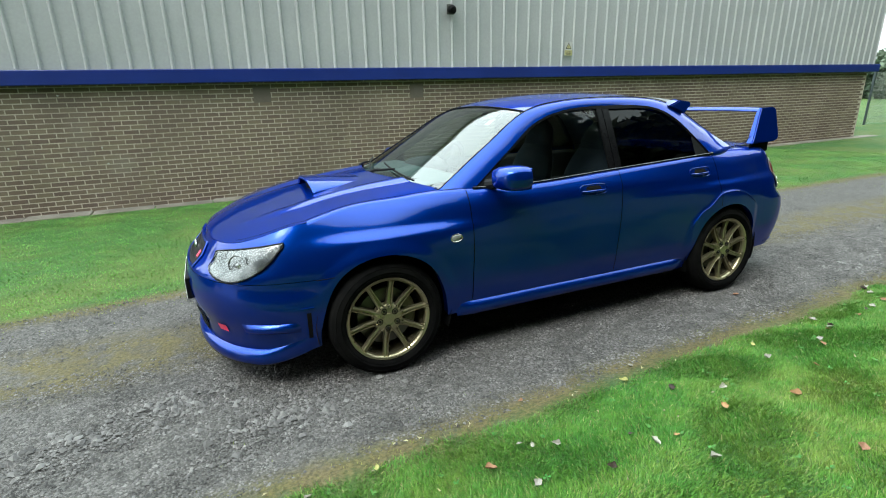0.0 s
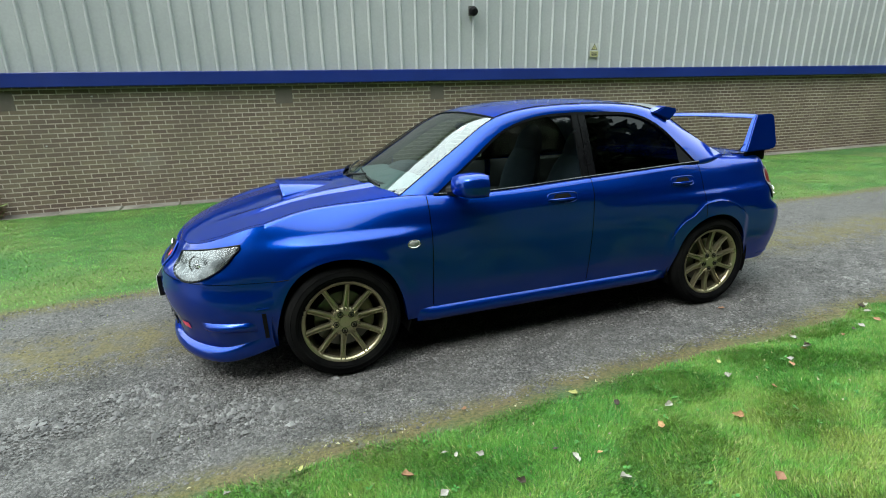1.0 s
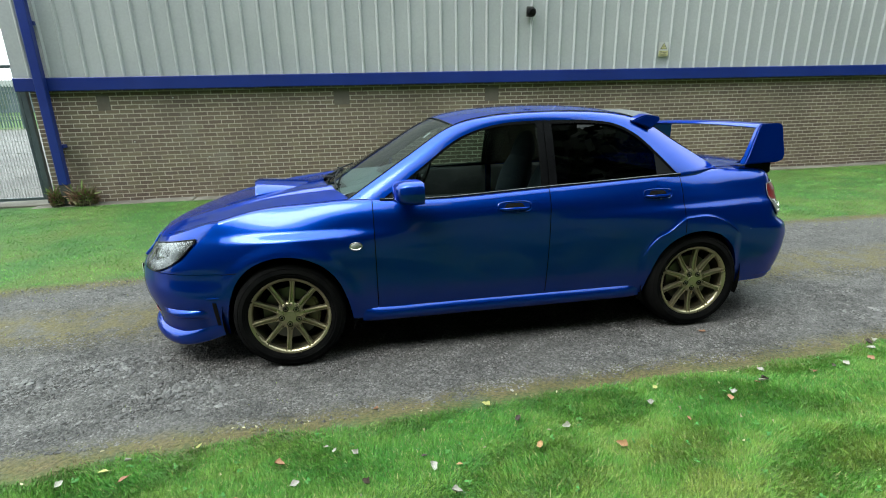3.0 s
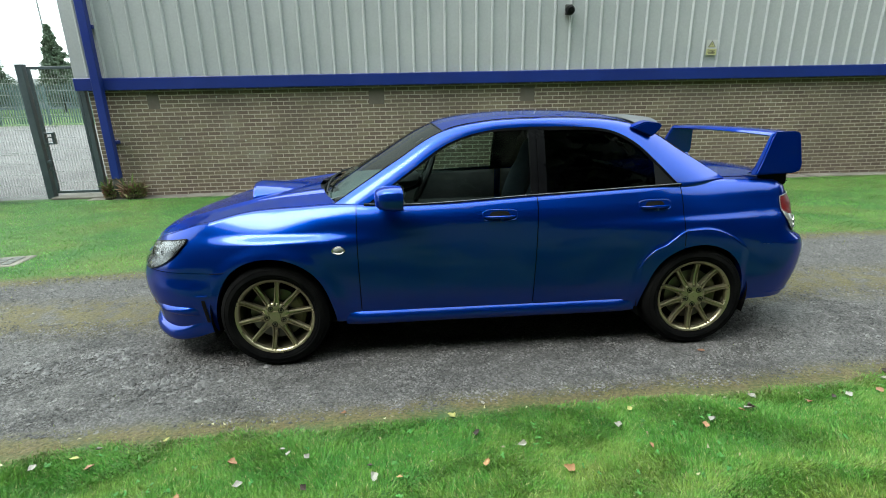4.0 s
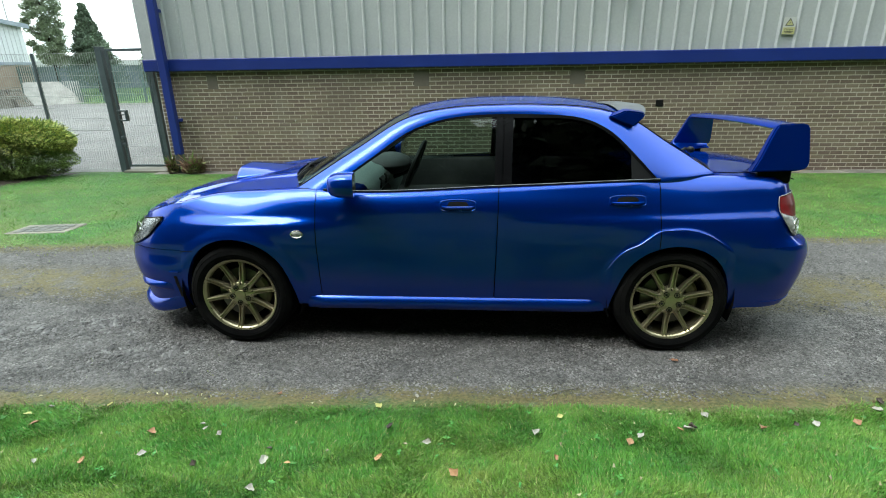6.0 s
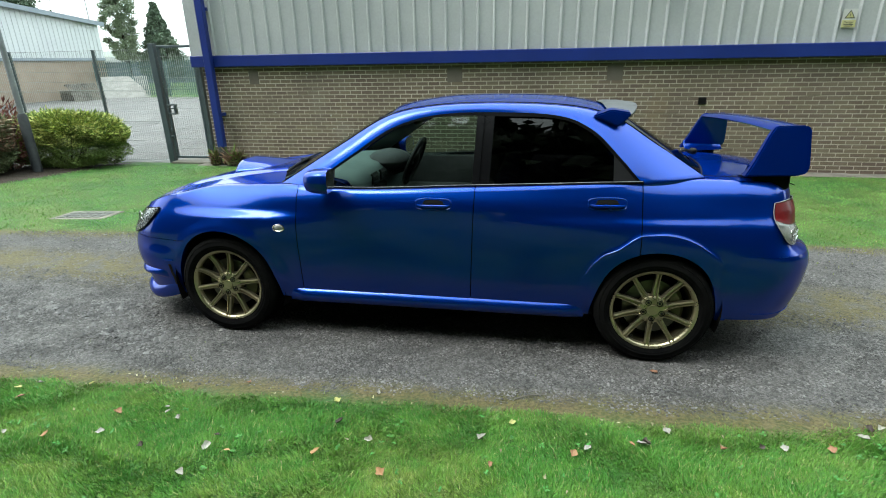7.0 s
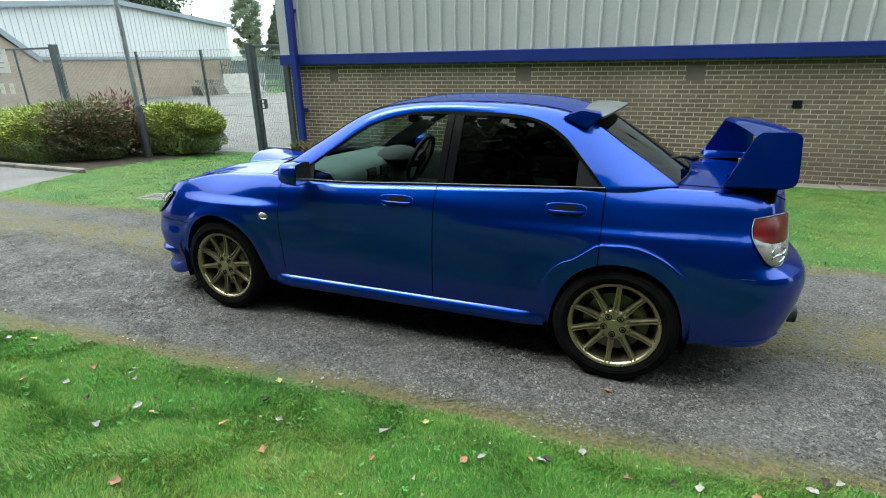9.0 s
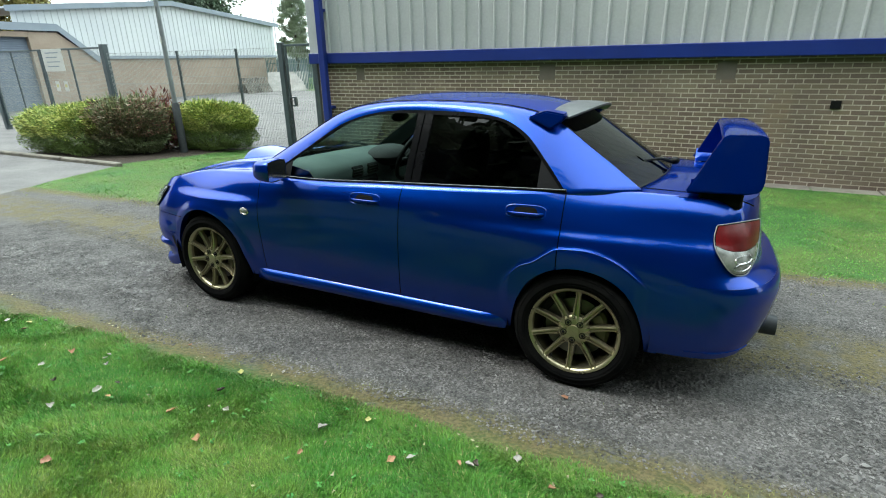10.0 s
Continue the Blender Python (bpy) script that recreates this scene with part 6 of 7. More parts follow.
for near_side in (True, False):
    k = (lambda g: g) if near_side else mirrored
    frame_p = []
    for q in np.linspace(0, 1, 90):
        o = Vector((float(out_x(q)), float(out_y(q)), float(out_z(q))))
        i = Vector((float(in_x(q)), float(glass_y(in_z(q))), float(in_z(q))))
        col = []
        for v in np.linspace(0, 1, 9):
            p = i.lerp(o, float(v))
            flare = 0.026 * max(0.0, (q - 0.84) / 0.16) ** 2.2 * (0.15 + 0.85 * math.sin(math.pi * min(v, 0.5 + 0.3 * v)))
            col.append((p.x + 0.45 * flare, -(p.y + 0.008 * math.sin(math.pi * v) + 0.004 * (1 - v) + 0.85 * flare), p.z + 0.008 * math.sin(math.pi * v)))
        frame_p.append([(i.x, -(i.y - 0.02), i.z)] + col)
    frame_p.append([(x + 0.004, y - 0.001, z - 0.012) for x, y, z in frame_p[-1]])
    frame_p.append([(x - 0.004, y + 0.016, z - 0.040) for x, y, z in frame_p[-1]])
    part("side_frame", k(grid(frame_p, True)), PAINT, car, "blue roof rail and pillars", smooth=True, angle=60)

    lining = [[(p[0], p[1] + 0.028, p[2] - 0.012) for p in col[1:]] for col in frame_p]
    part("pillar_lining", k(grid(lining)), M_DASH, car, "grey-green pillar lining", smooth=True)
    qs = np.linspace(0.0, 1.0, 300)
    ix, iz = in_x(qs), in_z(qs)

    def head(x):
        return float(np.interp(x, ix, iz))

    def pane(a, b, drop, out, n=40):
        f = []
        for x in np.linspace(a, b, n):
            lo, hi = float(top_z(x)) - 0.01, max(head(x) - drop, float(top_z(x)) - 0.005)
            f.append([(float(x), -(float(glass_y(z)) + out), float(z)) for z in np.linspace(lo, hi, 8)])
        return grid(f)

    fd = part("front_door_window", k(pane(-0.705, 0.307, 0.0, -0.012)), G_FRONT, car, "green-tinted glass", smooth=True)
    rd = part("rear_door_window", k(pane(0.307, 1.168, 0.0, -0.012)), G_DARK, car, "dark privacy glass", smooth=True)
    fd.visible_shadow = rd.visible_shadow = False
    # black window surround
    rim = []
    for q in np.linspace(0.0, 1.0, 80):
        x, z = float(in_x(q)), float(in_z(q))
        d = Vector((0.42, 0, 1.10)) - Vector((x, 0, z))
        d.normalize()
        w = 0.022
        rim.append([(x, -(float(glass_y(z)) + 0.004), z), (x + d.x * w, -(float(glass_y(z + d.z * w)) + 0.003), z + d.z * w), (x + d.x * (w + 0.002), -(float(glass_y(z + d.z * w)) - 0.014), z + d.z * w)])
    part("window_surround", k(grid(rim, True)), M_GLOSS, car, "black window surround")
    part("door_pillar", k(grid([[(0.307 + o + 0.03 * (z - 0.9), -(float(glass_y(z)) + d), z) for z in np.linspace(0.945, 1.35, 10)] for o, d in ((-0.052, -0.012), (-0.052, 0.003), (-0.012, 0.003), (-0.010, -0.004), (-0.006, -0.004), (-0.004, 0.003), (0.045, 0.003), (0.045, -0.012))])), M_GLOSS, car, "black centre pillar trim")
    part("window_seal", k(tube([(float(x), -(float(glass_y(top_z(x))) + 0.012), float(top_z(x)) + 0.010) for x in np.linspace(-0.72, 1.165, 40)], 0.0085, 8)), M_BLACK, car, "black window seal", smooth=True)
    part("seal_strip", k(tube([(float(x), -(float(glass_y(top_z(x))) + 0.019), float(top_z(x)) + 0.016) for x in np.linspace(-0.69, 1.16, 40)], 0.0019, 6)), M_STRIP, car, "thin pale strip", smooth=True)
    tri = [[(float(x), -(float(glass_y(z)) + 0.002), float(z)) for z in np.linspace(float(top_z(x)), head(x) - 0.004, 6)] for x in np.linspace(1.015, 1.165, 10)]
    part("quarter_trim", k(grid(tri)), M_BLACK, car, "black corner trim behind the rear window")
    tri = [[(float(x), -(float(glass_y(z)) + 0.003), float(z)) for z in np.linspace(float(top_z(x)), max(head(x) - 0.004, float(top_z(x)) + 0.002), 6)] for x in np.linspace(-0.735, -0.55, 10)]
    part("mirror_base", k(grid(tri)), M_BLACK, car, "black corner trim")

    # door mirror
    mm = []
    for i in range(17):
        a = 2 * math.pi * i / 16
        row = []
        for x, r in ((-0.665, 0.01), (-0.66, 0.55), (-0.645, 0.80), (-0.61, 0.95), (-0.56, 1.0), (-0.525, 1.0), (-0.52, 0.96)):
            cy, cz = 0.935, 1.005
            sy = 0.098 * r * math.copysign(abs(math.cos(a)) ** 0.6, math.cos(a))
            sz = 0.066 * r * math.copysign(abs(math.sin(a)) ** 0.6, math.sin(a))
            row.append((x + 0.03 * (cy + sy - 0.84) / 0.2, -(cy + sy), cz + sz))
        mm.append(row)
    mir = part("door_mirror", k(grid(mm)), PAINT, car, "blue door mirror", smooth=True, angle=60)
    part("mirror_glass", k(grid([[(-0.519 + 0.03 * (y - 0.84) / 0.2, -y, z) for z in (0.948, 1.062)] for y in (0.85, 1.02)], True)), M_CHROME, mir, "mirror glass")
    part("mirror_foot", k(tube([(-0.62, -0.775, 0.955), (-0.60, -0.82, 0.965), (-0.585, -0.87, 0.975)], [0.035, 0.030, 0.026], 10)), M_BLACK, mir, "black foot", smooth=True)

    # door handles: a dark patch for the scoop's shade, a painted grip over it and the lock
    for hx0, hz in ((0.055, 0.872), (0.985, 0.892)):
        def skin(x, z, out):
            return (x, -(float(side_y(x, z)) + out), z)
        cup = [[skin(hx0 + (0.052 + 0.008 * r) * u, hz + 0.001 + 0.024 * r * (1 - abs(u) ** 5) ** 0.5, 0.0022) for r in (0.0, 0.5, 1.0)] for u in np.linspace(-1, 1, 17)]
        rim = []
        for a in np.linspace(0, 2 * math.pi, 41):
            ca, sa = math.cos(a), math.sin(a)
            rim.append(skin(hx0 + 0.100 * math.copysign(abs(ca) ** 0.55, ca), hz + 0.002 + 0.031 * math.copysign(abs(sa) ** 0.55, sa), 0.0005))
        ho = part("door_handle", k(tube(rim, 0.0026, 6, False)), PAINT, car, "blue pull handle in a shallow recess", smooth=True)
        part("handle_cup", k(grid(cup)), M_DARK, ho, "dark patch for the shade in the hand recess")
        part("handle_grip", k(tube([skin(hx0 - 0.088, hz - 0.004, 0.002), skin(hx0 - 0.06, hz - 0.008, 0.009), skin(hx0 + 0.06, hz - 0.008, 0.009), skin(hx0 + 0.088, hz - 0.004, 0.002)], [0.005, 0.0085, 0.0085, 0.005], 8)), PAINT, ho, smooth=True)
        part("lock", k(moved(blob((0.012, 0.006, 0.010), 10, 6), Matrix.Translation(skin(hx0 + 0.012, hz - 0.022, 0.004)))), PAINT, ho, smooth=True)

    rep = [(-0.873 + 0.034 * math.cos(a), 0.708 + 0.020 * math.sin(a)) for a in np.linspace(0, 2 * math.pi, 24, endpoint=False)]
    ind = part("side_indicator", k(moved(blob((0.031, 0.009, 0.018), 20, 8), Matrix.Translation((-0.873, -float(side_y(-0.873, 0.708)) - 0.001, 0.708)))), M_CLEAR_LAMP, car, "clear oval side indicator", smooth=True)
    part("indicator_rim", k(tube([(x, -float(side_y(x, z)) - 0.002, z) for x, z in rep + rep[:1]], 0.004, 6, False)), M_CHROME, ind, smooth=True)
    part("bumper_gap", k(tube([(float(x), -float(side_y(x, 0.583)) + 0.001, 0.583 + 0.01 * step(-1.62, -1.5, x)) for x in np.linspace(-1.62, -1.535, 8)], 0.0025, 6)), M_DARK, car)

    # wheel arch liners
    for hub, r in ((HUB_F, 0.375), (HUB_R, 0.355)):
        pts = [[(hub + r * math.cos(a), -y, HUB_Z + r * math.sin(a)) for y in (0.835, 0.60, 0.45)] for a in np.linspace(-0.35, math.pi + 0.35, 28)]
        part("arch_liner", k(grid(pts)), M_DARK, car, "black wheel-arch liner")
        disc = [[(hub + rr * math.cos(a), -0.45, HUB_Z + rr * math.sin(a)) for rr in (0.02, r)] for a in np.linspace(-0.35, math.pi + 0.35, 28)]
        part("arch_wall", k(grid(disc)), M_DARK, car)

# roof, windscreen and rear window
def span(q0, q1, n, bow0, bow1, crown, lift=0.0, m=31, inset=0.0, wave=2.0):
    f = []
    for q in np.linspace(q0, q1, n):
        t = (q - q0) / (q1 - q0)
        x, y, z = float(out_x(q)), float(out_y(q)) - inset, float(out_z(q))
        bow = bow0 + (bow1 - bow0) * t
        f.append([(x + bow * (1 - abs(u) ** wave), float(u) * y, z + lift + crown(t) * (1 - abs(u) ** wave)) for u in np.linspace(-1, 1, m)])
    return f


SCREEN_TOP, BACK_TOP = 0.283, 0.755
part("roof_panel", grid(span(SCREEN_TOP, BACK_TOP, 40, -0.045, 0.03, lambda t: 0.036 + 0.004 * math.sin(math.pi * t))), PAINT, car, smooth=True, angle=60)
ws = part("windscreen", grid(span(0.005, SCREEN_TOP - 0.004, 24, -0.15, -0.045, lambda t: 0.012 + 0.024 * t, -0.004)), G_SCREEN, car, "clear laminated windscreen", smooth=True)
rw = part("rear_window", grid(span(BACK_TOP + 0.004, 0.995, 24, 0.03, 0.10, lambda t: 0.036 - 0.02 * t, -0.004)), G_REAR, car, "dark heated rear window", smooth=True)
ws.visible_shadow = rw.visible_shadow = False
for q0, q1, b0, b1, cr in ((0.0, SCREEN_TOP, -0.15, -0.045, lambda t: 0.012 + 0.024 * t), (BACK_TOP, 1.0, 0.03, 0.10, lambda t: 0.036 - 0.02 * t)):
    field = span(q0 + 0.002, q1 - 0.002, 20, b0, b1, cr, 0.0005)
    ring = [r[0] for r in field] + field[-1] + [r[-1] for r in field[::-1]] + field[0][::-1]
    part("screen_seal", tube(ring, 0.0032, 6, False), M_BLACK, car, "black glass seal", smooth=True)
for s in (1, -1):
    part("roof_channel", tube([(float(out_x(q)), s * float(out_y(q)), float(out_z(q)) + 0.004) for q in np.linspace(SCREEN_TOP, BACK_TOP, 30)], 0.0028, 6), M_BLACK, car, "black roof joint", smooth=True)
part("screen_sticker", grid([[(-0.40 + dxs, -0.40 + 0.06 * u, 1.262 + dzs) for u in (0, 1)] for dxs, dzs in ((0, 0), (0.045, 0.03))]), M_STICKER, car, "small pale sticker")

# scuttle, wipers
scuttle = [[(-0.88 - 0.15 * (1 - u * u) + d, u * 0.70, 0.945 + 0.03 * (1 - u * u) + h) for d, h in ((-0.13, -0.004), (-0.06, -0.012), (0.03, -0.012), (0.08, 0.012))] for u in np.linspace(-1, 1, 31)]
part("scuttle", grid(scuttle, True), M_BLACK, car, "black plastic scuttle under the windscreen")
for y0, y1 in ((-0.52, 0.02), (0.06, 0.60)):
    def on_screen(y, t):
        u = y / (0.725 - 0.155 * t)
        q = SCREEN_TOP * t
        return Vector((float(out_x(q)) + (-0.15 + 0.105 * t) * (1 - u * u), y, float(out_z(q)) + (0.012 + 0.024 * t) * (1 - u * u)))
    off = Vector((-0.012, 0, 0.016))
    wiper = part("wiper", tube([on_screen(y0 + (y1 - y0) * q, 0.03 + 0.10 * q) + off for q in np.linspace(0, 1, 10)], 0.006, 6), M_BLACK, car, "black wiper blade", smooth=True)
    part("wiper_arm", tube([on_screen(y1 + 0.04, 0.005) + off, on_screen(y1 - 0.05, 0.035) + off * 1.6, on_screen((y0 + y1) / 2, 0.085) + off * 1.7], [0.012, 0.009, 0.006], 8), M_BLACK, wiper, smooth=True)
    part("wiper_pivot", moved(blob((0.022, 0.022, 0.02), 10, 6), Matrix.Translation(on_screen(y1 + 0.04, 0.0) + off)), M_BLACK, wiper, smooth=True)
rear_wiper = part("wiper", tube([(1.585, -0.02, 1.075), (1.53, -0.08, 1.095), (1.45, -0.24, 1.10)], [0.012, 0.009, 0.006], 8), M_BLACK, car, "black rear wiper", smooth=True)
part("wiper_pivot", moved(blob((0.026, 0.03, 0.022), 12, 8), Matrix.Translation((1.60, 0.0, 1.078))), M_BLACK, rear_wiper, smooth=True)

# blade over the rear window, with painted ends
vane = []
for u in np.linspace(-1, 1, 25):
    y = 0.56 * u
    zc = 1.335 + 0.050 * (1 - abs(u) ** 2.2)
    xr = 1.195 - 0.09 * abs(u) ** 2.5
    vane.append([(0.99, y, zc + 0.004), (1.015, y, zc + 0.015), (0.5 * xr + 0.51, y, zc + 0.014), (xr, y, zc + 0.002), (xr, y, zc - 0.008), (0.5 * xr + 0.51, y, zc - 0.010), (1.01, y, zc - 0.014)])
M_VANE = surface("smoked_gloss_plastic", (0.035, 0.037, 0.04), (0.05, 0.052, 0.055), 0.42, 4, 90, bump=0.02, spec=0.3)
part("roof_vane", grid(vane), M_VANE, car, "glossy dark vane over the rear window", smooth=True, angle=40)
for s in (1, -1):
    shape = [(0.900, 1.330, 0.602), (0.995, 1.366, 0.606), (1.100, 1.350, 0.612), (1.090, 1.322, 0.612), (1.030, 1.276, 0.622)]
    bm = bmesh.new()
    outer = [bm.verts.new((x, s * w, z)) for x, z, w in shape]
    inner = [bm.verts.new((x, s * (w - 0.07), z + 0.010 - (0.02 if i == 4 else 0))) for i, (x, z, w) in enumerate(shape)]
    bm.faces.new(outer), bm.faces.new(inner[::-1])
    for i in range(5):
        bm.faces.new((outer[i], inner[i], inner[(i + 1) % 5], outer[(i + 1) % 5]))
    bmesh.ops.recalc_face_normals(bm, faces=bm.faces[:])
    bmesh.ops.bevel(bm, geom=bm.edges[:], offset=0.008, segments=2, affect="EDGES")
    part("vane_end", bm, PAINT, car, "blue end of the vane", smooth=True, angle=40)

# tall boot wing
wing = part("boot_wing", grid([[(x, y, z + 0.012 * (1 - (y / 0.62) ** 2)) for x, z in ((1.800, 1.262), (1.812, 1.276), (1.86, 1.284), (1.93, 1.284), (1.976, 1.276), (1.977, 1.266), (1.93, 1.258), (1.86, 1.252), (1.81, 1.254), (1.800, 1.262))] for y in np.linspace(-0.618, 0.618, 21)], True), PAINT, car, "tall blue boot wing", smooth=True, angle=40)
for s in (1, -1):
    outline = [(1.680, 1.028), (1.718, 1.095), (1.790, 1.250), (1.812, 1.283), (1.955, 1.288), (1.980, 1.272), (1.988, 1.085), (1.976, 1.050), (1.93, 1.036)]
    bm = bmesh.new()
    ring_a = [bm.verts.new((x, s * (0.634 + 0.20 * (1.284 - z)), z)) for x, z in outline]
    ring_b = [bm.verts.new((x, s * (0.600 + 0.12 * (1.284 - z)), z)) for x, z in outline]
    n = len(outline)
    bm.faces.new(ring_a), bm.faces.new(ring_b[::-1])
    for i in range(n):
        bm.faces.new((ring_a[i], ring_b[i], ring_b[(i + 1) % n], ring_a[(i + 1) % n]))
    bmesh.ops.recalc_face_normals(bm, faces=bm.faces[:])
    bmesh.ops.bevel(bm, geom=bm.edges[:], offset=0.007, segments=2, affect="EDGES")
    part("wing_fin", bm, PAINT, wing, "blue fin", smooth=True, angle=40)
    # Near-black on this foot stands in for the shadow beneath the fin.
    part("wing_foot", box(1.74, 1.92, s * 0.63 - 0.018, s * 0.63 + 0.018, 0.96, 1.05, 0.01), M_DARK, wing, "foot coloured dark for the shadow under the fin")
    root = [[(1.70 + 0.26 * t, s * (0.645 - w * (1 - 0.4 * t)), 1.015 + h + 0.01 * t) for w, h in ((0.0, 0.07), (0.03, 0.03), (0.07, 0.012), (0.13, 0.002))] for t in np.linspace(0, 1, 8)]
    part("wing_root", grid(root, s < 0), PAINT, wing, smooth=True, angle=60)

# exhaust and underside
part("floor_pan", merge(box(-1.55, 1.60, -0.70, 0.70, 0.19, 0.26, 0.02), box(-0.85, 0.88, -0.775, 0.775, 0.225, 0.30, 0.02)), M_DARK, car, "dark underside")
part("undertray", box(-2.02, -1.55, -0.60, 0.60, 0.17, 0.24, 0.02), M_DARK, car, "dark underside")
part("undertray", box(1.60, 1.98, -0.50, 0.50, 0.27, 0.33, 0.02), M_DARK, car, "dark underside")
part("exhaust_tip", moved(lathe([(0.052, 0.12), (0.055, -0.1), (0.048, -0.1), (0.046, 0.1)], 24), Matrix.Translation((2.11, -0.20, 0.262)) @ pose(0, 0, 0, 0, 0, 90)), M_DARKPOST, car, "dark round exhaust tip", smooth=True)

# wheels
def make_wheel():
    """The wheel round its own hub, face towards -y."""
    rim = lathe([(0.208, 0.004), (0.2085, -0.010), (0.212, -0.020), (0.2215, -0.027), (0.2285, -0.030), (0.2305, -0.024), (0.227, -0.004)], 72)
    w = part("wheel", rim, M_GOLD, car, "gold ten-spoke alloy wheel with a worn black tyre", smooth=True, angle=40)
    tyre = [(0.222, 0.19), (0.262, 0.205), (0.298, 0.198), (0.311, 0.180), (0.315, 0.150), (0.3155, 0.085), (0.315, 0.020), (0.311, -0.010), (0.299, -0.027), (0.280, -0.036), (0.262, -0.040), (0.256, -0.036), (0.244, -0.034), (0.232, -0.026), (0.224, -0.018)]
    part("tyre", lathe(tyre, 72), M_RUBBER, w, "black tyre", smooth=True, angle=40)
    for r, y in ((0.2875, -0.0345), (0.250, -0.0362)):
        part("tyre_rib", lathe([(r - 0.003, y + 0.002), (r, y - 0.001), (r + 0.003, y + 0.003)], 72), M_RUBBER, w)
    sec = [(-1.0, 0.022), (-0.92, -0.004), (-0.45, -0.008), (-0.24, 0.003), (0.24, 0.003), (0.45, -0.008), (0.92, -0.004), (1.0, 0.022)]
    sp = []
    for t in np.linspace(0, 1, 8):
        r = 0.052 + t * (0.214 - 0.052)
        half = 0.0175 - 0.0055 * t + 0.006 * max(0, 1 - t * 5) + 0.004 * max(0, t - 0.85) / 0.15
        dep = -0.012 + 0.010 * math.sin(math.pi * t) - 0.006 * t
        sp.append([(half * s, dep + y, r) for s, y in sec])
    spoke_mesh = mesh_of("spoke", grid(sp, True), M_GOLD, True, 50)
    for i in range(10):
        o = new("spoke", spoke_mesh)
        o.parent = w
        o.matrix_basis = pose(0, 0, 0, 0, 36 * i, 0)
    hub = part("hub", lathe([(0.083, 0.03), (0.079, -0.006), (0.069, -0.015), (0.042, -0.018), (0.031, -0.016), (0.029, -0.020), (0.012, -0.022), (0.001, -0.022)], 40), M_GOLD, w, "gold hub with a centre cap", smooth=True, angle=40)
    nut_mesh = mesh_of("wheel_nut", lathe([(0.0165, 0.004), (0.0165, -0.0035), (0.013, -0.0045), (0.0125, 0.006), (0.001, 0.006)], 14), M_DARK)
    stud_mesh = mesh_of("stud", lathe([(0.0075, 0.006), (0.0075, -0.004), (0.005, -0.008), (0.001, -0.008)], 6), M_BLACK)
    for i in range(5):
        a = radians(72 * i + 54)
        for mesh, label in ((nut_mesh, "wheel_nut"), (stud_mesh, "stud")):
            o = new(label, mesh)
            o.parent = hub
            o.location = (0.050 * math.cos(a), -0.0165, 0.050 * math.sin(a))
    part("brake_disc", lathe([(0.08, 0.045), (0.085, 0.040), (0.155, 0.040), (0.157, 0.046), (0.155, 0.062)], 48), M_DISC, w, "steel brake disc", smooth=True, angle=40)
    cal = [[(r * math.cos(a), y, r * math.sin(a)) for r, y in ((0.100, 0.05), (0.104, 0.022), (0.150, 0.018), (0.168, 0.030), (0.172, 0.06))] for a in np.linspace(-0.30, 0.75, 12)]
    part("brake_caliper", grid(cal), M_CALIPER, w, "dull brake caliper", smooth=True)
    part("valve", tube([(0.185 * math.cos(4.2), -0.004, 0.185 * math.sin(4.2)), (0.185 * math.cos(4.2), -0.03, 0.185 * math.sin(4.2))], 0.004, 6), M_BLACK, w)
    # Barrel colour darkened and a dark disc set behind, for shade between the spokes.
    part("barrel", lathe([(0.227, -0.004), (0.209, 0.003), (0.200, 0.03), (0.195, 0.10), (0.19, 0.16)], 60), surface("shaded_alloy", (0.066, 0.0561, 0.033), (0.0858, 0.0726, 0.0429), 0.5, 6, 80, metal=0.6, bump=0.03), w, "inner barrel, shade between the spokes put into its colour", smooth=True)
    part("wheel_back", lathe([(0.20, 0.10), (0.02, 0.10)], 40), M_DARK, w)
    return w


first = make_wheel()
first.matrix_basis = pose(HUB_F, -0.832, HUB_Z, 0, 8, 0)
copy_thing(first, pose(HUB_R, -0.832, HUB_Z, 0, 3, 0))
copy_thing(first, pose(HUB_F, 0.832, HUB_Z, 0, 11, 180))
copy_thing(first, pose(HUB_R, 0.832, HUB_Z, 0, 20, 180))

# cabin fittings
part("cabin_floor", box(-0.85, 1.50, -0.72, 0.72, 0.28, 0.36, 0.02), M_TRIM_IN, car, "dark cabin floor")
dash = [[(x - 0.20 + 0.05 * (y / 0.7) ** 2, y, z) for x, z in ((-0.86, 0.93), (-0.72, 0.975), (-0.50, 0.985), (-0.36, 0.955), (-0.31, 0.90), (-0.32, 0.78), (-0.40, 0.60), (-0.5, 0.45))] for y in np.linspace(-0.64, 0.64, 15)]
dash_ob = part("dashboard", grid(dash, True), M_DASH, car, "grey-green plastic dashboard", smooth=True, angle=60)
part("instrument_hood", moved(blob((0.17, 0.22, 0.085), 18, 10), Matrix.Translation((-0.53, 0.36, 0.945))), M_TRIM_IN, dash_ob, smooth=True)
for y in (-0.56, -0.12, 0.08):
    vent_ob = part("air_vent", box(-0.525, -0.500, y - 0.07, y + 0.07, 0.84, 0.92, 0.012), M_BLACK, dash_ob, "black air vent")
    for z in (0.86, 0.88, 0.90):
        part("vent_slat", box(-0.502, -0.494, y - 0.06, y + 0.06, z - 0.003, z + 0.003, 0.001), M_TRIM_IN, vent_ob)
part("centre_stack", box(-0.60, -0.49, -0.14, 0.14, 0.52, 0.83, 0.02), M_BLACK, dash_ob, "black centre console")
sw_m = Matrix.Translation((-0.33, 0.36, 0.935)) @ pose(0, 0, 0, 0, -66, 0)
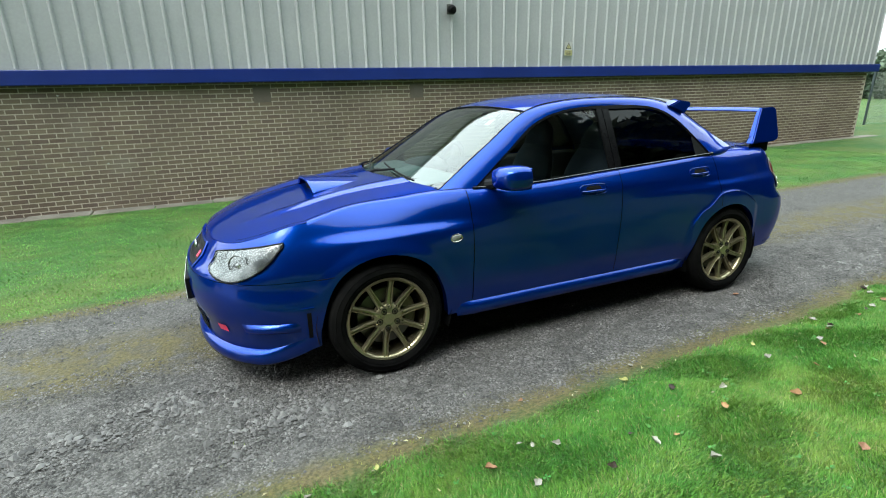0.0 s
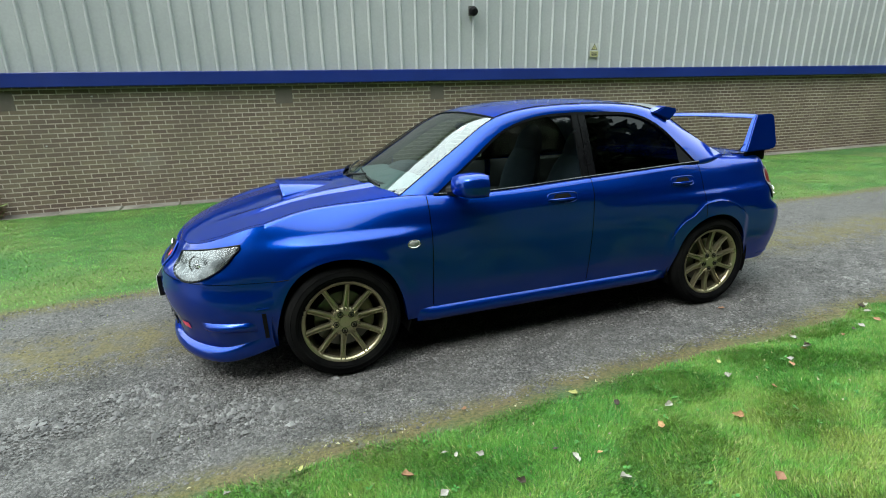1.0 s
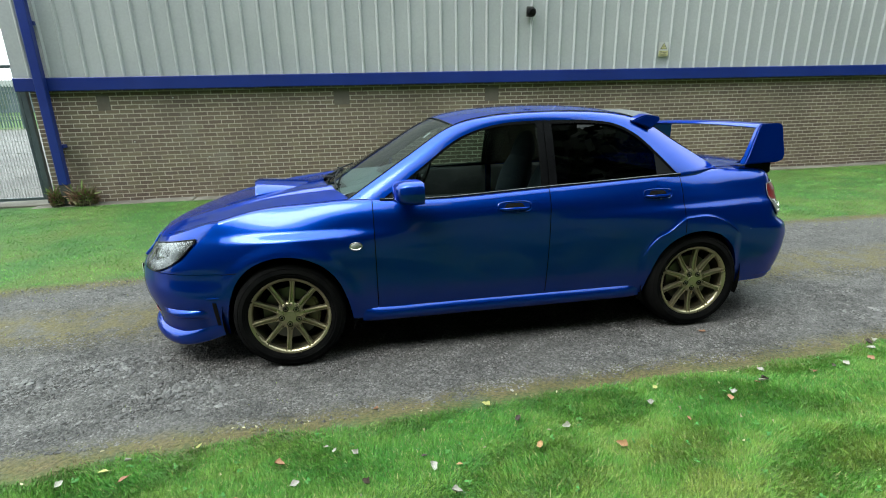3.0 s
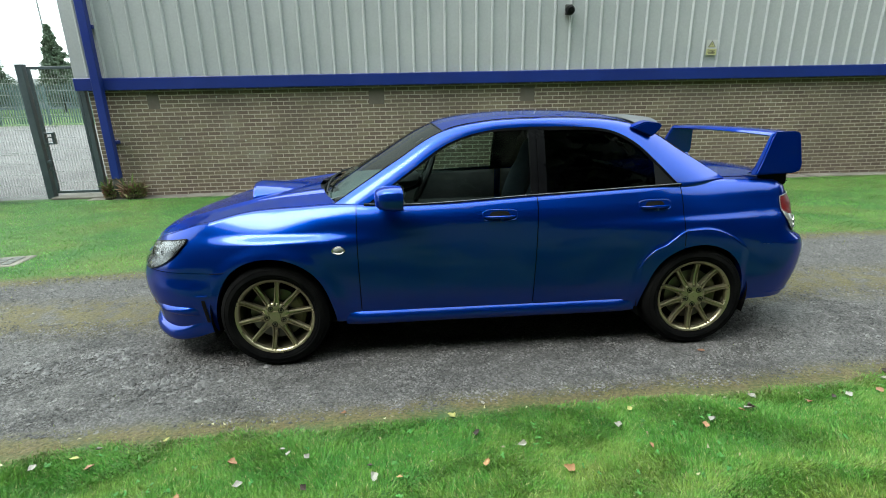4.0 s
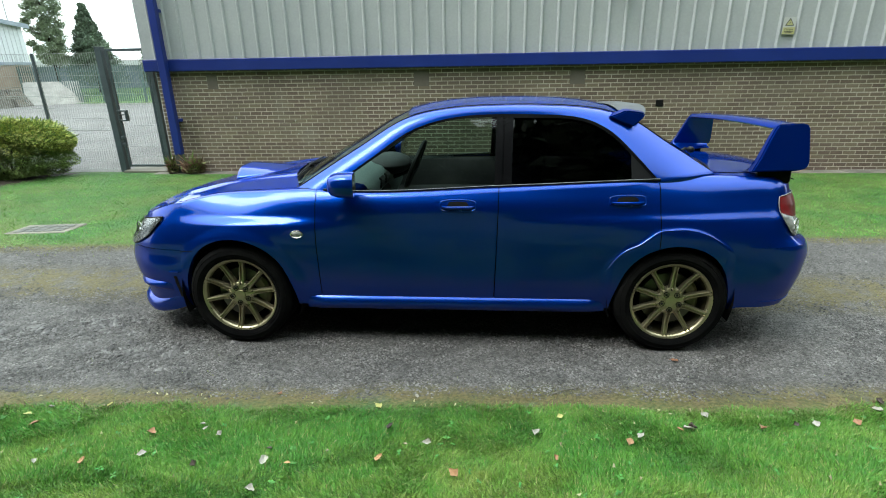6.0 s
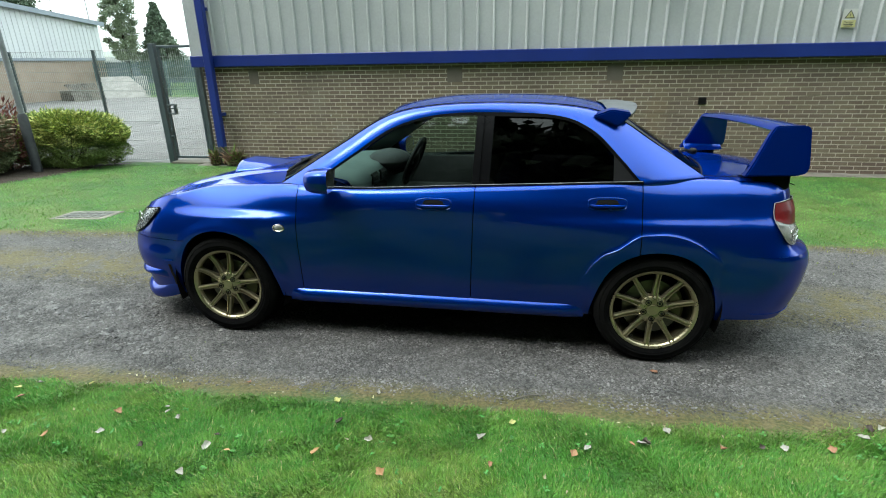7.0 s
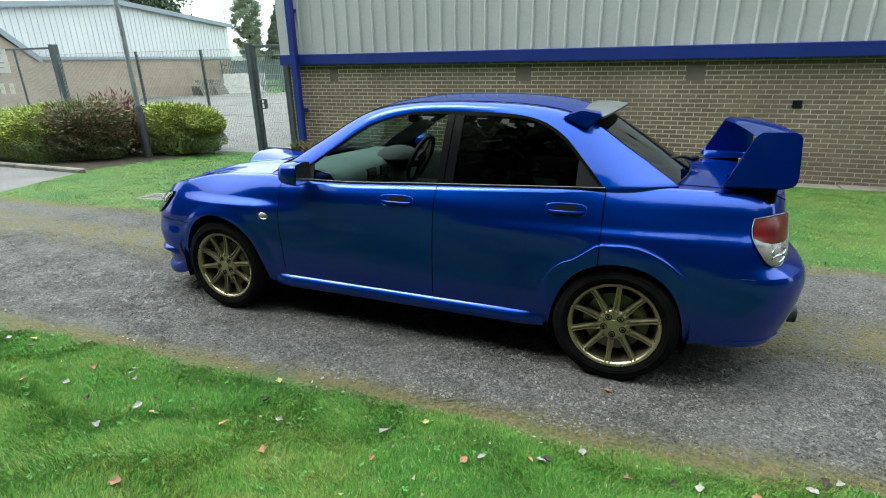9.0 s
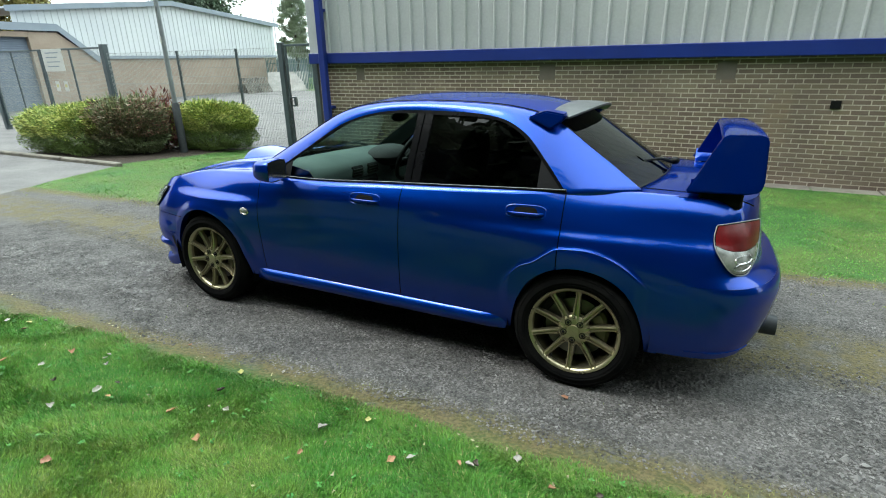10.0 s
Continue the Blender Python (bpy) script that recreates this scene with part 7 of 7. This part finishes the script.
ring = [(0.185 * math.cos(a), 0.185 * math.sin(a), 0) for a in np.linspace(0, 2 * math.pi, 40)]
sw = part("steering_wheel", moved(tube(ring, 0.018, 8, False), sw_m), M_BLACK, car, "black steering wheel", smooth=True)
part("wheel_boss", moved(blob((0.07, 0.075, 0.03), 14, 8), sw_m), M_BLACK, sw, smooth=True)
for a in (0.2, 2.9, 4.7):
    part("wheel_arm", moved(tube([(0.05 * math.cos(a), 0.05 * math.sin(a), 0), (0.18 * math.cos(a), 0.18 * math.sin(a), 0)], 0.013, 8), sw_m), M_TRIM_IN, sw, smooth=True)
part("steering_column", tube([(-0.34, 0.36, 0.93), (-0.58, 0.36, 0.84)], 0.045, 10), M_BLACK, sw, smooth=True)
for y in (-0.36, 0.36):
    def cushion(pts, wid):
        f = []
        for v in np.linspace(-1, 1, 13):
            f.append([(x, y + v * wid * (1 - 0.10 * (i in (0, len(pts) - 1))), z + 0.04 * abs(v) ** 2.5 * b) for i, (x, z, b) in enumerate(pts)])
        return grid(f)
    seat = part("front_seat", cushion([(-0.20, 0.42, 0), (-0.22, 0.55, 0.3), (-0.12, 0.60, 1), (0.10, 0.575, 1), (0.30, 0.55, 1), (0.34, 0.45, 0)], 0.25), M_SEAT, car, "dark blue cloth sports seat", smooth=True, angle=60)
    part("backrest", merge(moved(blob((0.11, 0.255, 0.34), 18, 12), Matrix.Translation((0.42, y, 0.80)) @ pose(0, 0, 0, 0, 16, 0)), moved(blob((0.08, 0.17, 0.20), 16, 10), Matrix.Translation((0.50, y, 1.06)) @ pose(0, 0, 0, 0, 14, 0))), M_SEAT, seat, smooth=True)
part("rear_bench", merge(box(0.75, 1.20, -0.62, 0.62, 0.40, 0.60, 0.06), moved(box(-0.08, 0.08, -0.62, 0.62, -0.05, 0.50, 0.05), Matrix.Translation((1.27, 0, 0.52)) @ pose(0, 0, 0, 0, 18, 0))), M_SEAT, car, "dark blue rear bench")
part("parcel_shelf", box(1.34, 1.62, -0.62, 0.62, 0.955, 0.985, 0.01), M_TRIM_IN, car, "dark parcel shelf")
part("headlining", grid(span(SCREEN_TOP + 0.01, BACK_TOP, 16, -0.03, 0.02, lambda t: 0.03, -0.022, 15, 0.01), True), M_DASH, car, "grey roof lining", smooth=True)
for s in (1, -1):
    for a, b in ((-0.72, 0.30), (0.35, 1.20)):
        card = [[(float(x), s * (float(side_y(x, min(z, 0.93))) - o), float(z)) for z, o in ((0.33, 0.10), (0.55, 0.11), (0.66, 0.14), (0.70, 0.10), (0.92, 0.07), (0.945, 0.05))] for x in np.linspace(a, b, 12)]
        part("door_card", grid(card, s < 0), M_TRIM_IN, car, "dark inner door panel", smooth=True)
part("rear_mirror", moved(blob((0.02, 0.12, 0.035), 14, 8), Matrix.Translation((-0.22, 0.02, 1.27))), M_BLACK, car, "inside mirror", smooth=True)

# ---- bricks, laid in stretcher bond ----
def brick_geo(l, h, d):
    c = 0.002
    v = np.array([(sx * (l / 2 - (c if k else 0)), (-d if k else 0.0), sz * (h / 2 - (c if k else 0))) for k in (0, 1) for sx, sz in ((-1, -1), (1, -1), (1, 1), (-1, 1))])
    f = [[4, 5, 6, 7]] + [[i, (i + 1) % 4, (i + 1) % 4 + 4, i + 4] for i in range(4)]
    return v, f


BL, BH, PITCH, COURSE = 0.2125, 0.0615, 0.2255, 0.0752
bg = brick_geo(BL, BH, 0.010)
brick_mesh = mesh_of("brick", bg, M_BRICK)
rest, count = [], 0
courses = int((BAND0 + 0.05 - BASE) / COURSE)
for r in range(courses):
    zc = BAND0 + 0.045 - (r + 0.5) * COURSE
    x = WX0 + (0.0 if r % 2 else 0.113)
    if r % 2 == 0:
        rest.append((brick_geo(0.1, BH, 0.010)[0] + (WX0 + 0.05, WALL_Y + 0.006, zc), bg[1]))
    for side_y0 in np.arange(WALL_Y + 0.11 + 0.11 * (r % 2), 8.6, PITCH):
        v = bg[0][:, [1, 0, 2]]
        rest.append((v + (WX0 + 0.006, side_y0, zc), [q[::-1] for q in bg[1]]))
    while x + BL < WX1:
        xc = x + BL / 2
        x += PITCH
        hole = abs(xc - 3.49) < 0.17 and abs(zc - 0.86) < 0.03
        if hole:
            continue
        dy = 0.006 + 0.0015 * math.sin(37 * xc + 11 * zc)
        if -4.4 < xc < -0.55 and 3 <= r < 21 and count < 300:
            b = new("brick", brick_mesh)
            b.parent = wall
            b.location = (xc, WALL_Y + dy, zc)
            count += 1
        else:
            rest.append((bg[0] + (xc, WALL_Y + dy, zc), bg[1]))
brickwork = part("brickwork", merge(*rest), M_BRICK_FAR, wall, "brown bricks in stretcher bond")
tagged(brickwork, "", "", "", "stuff")
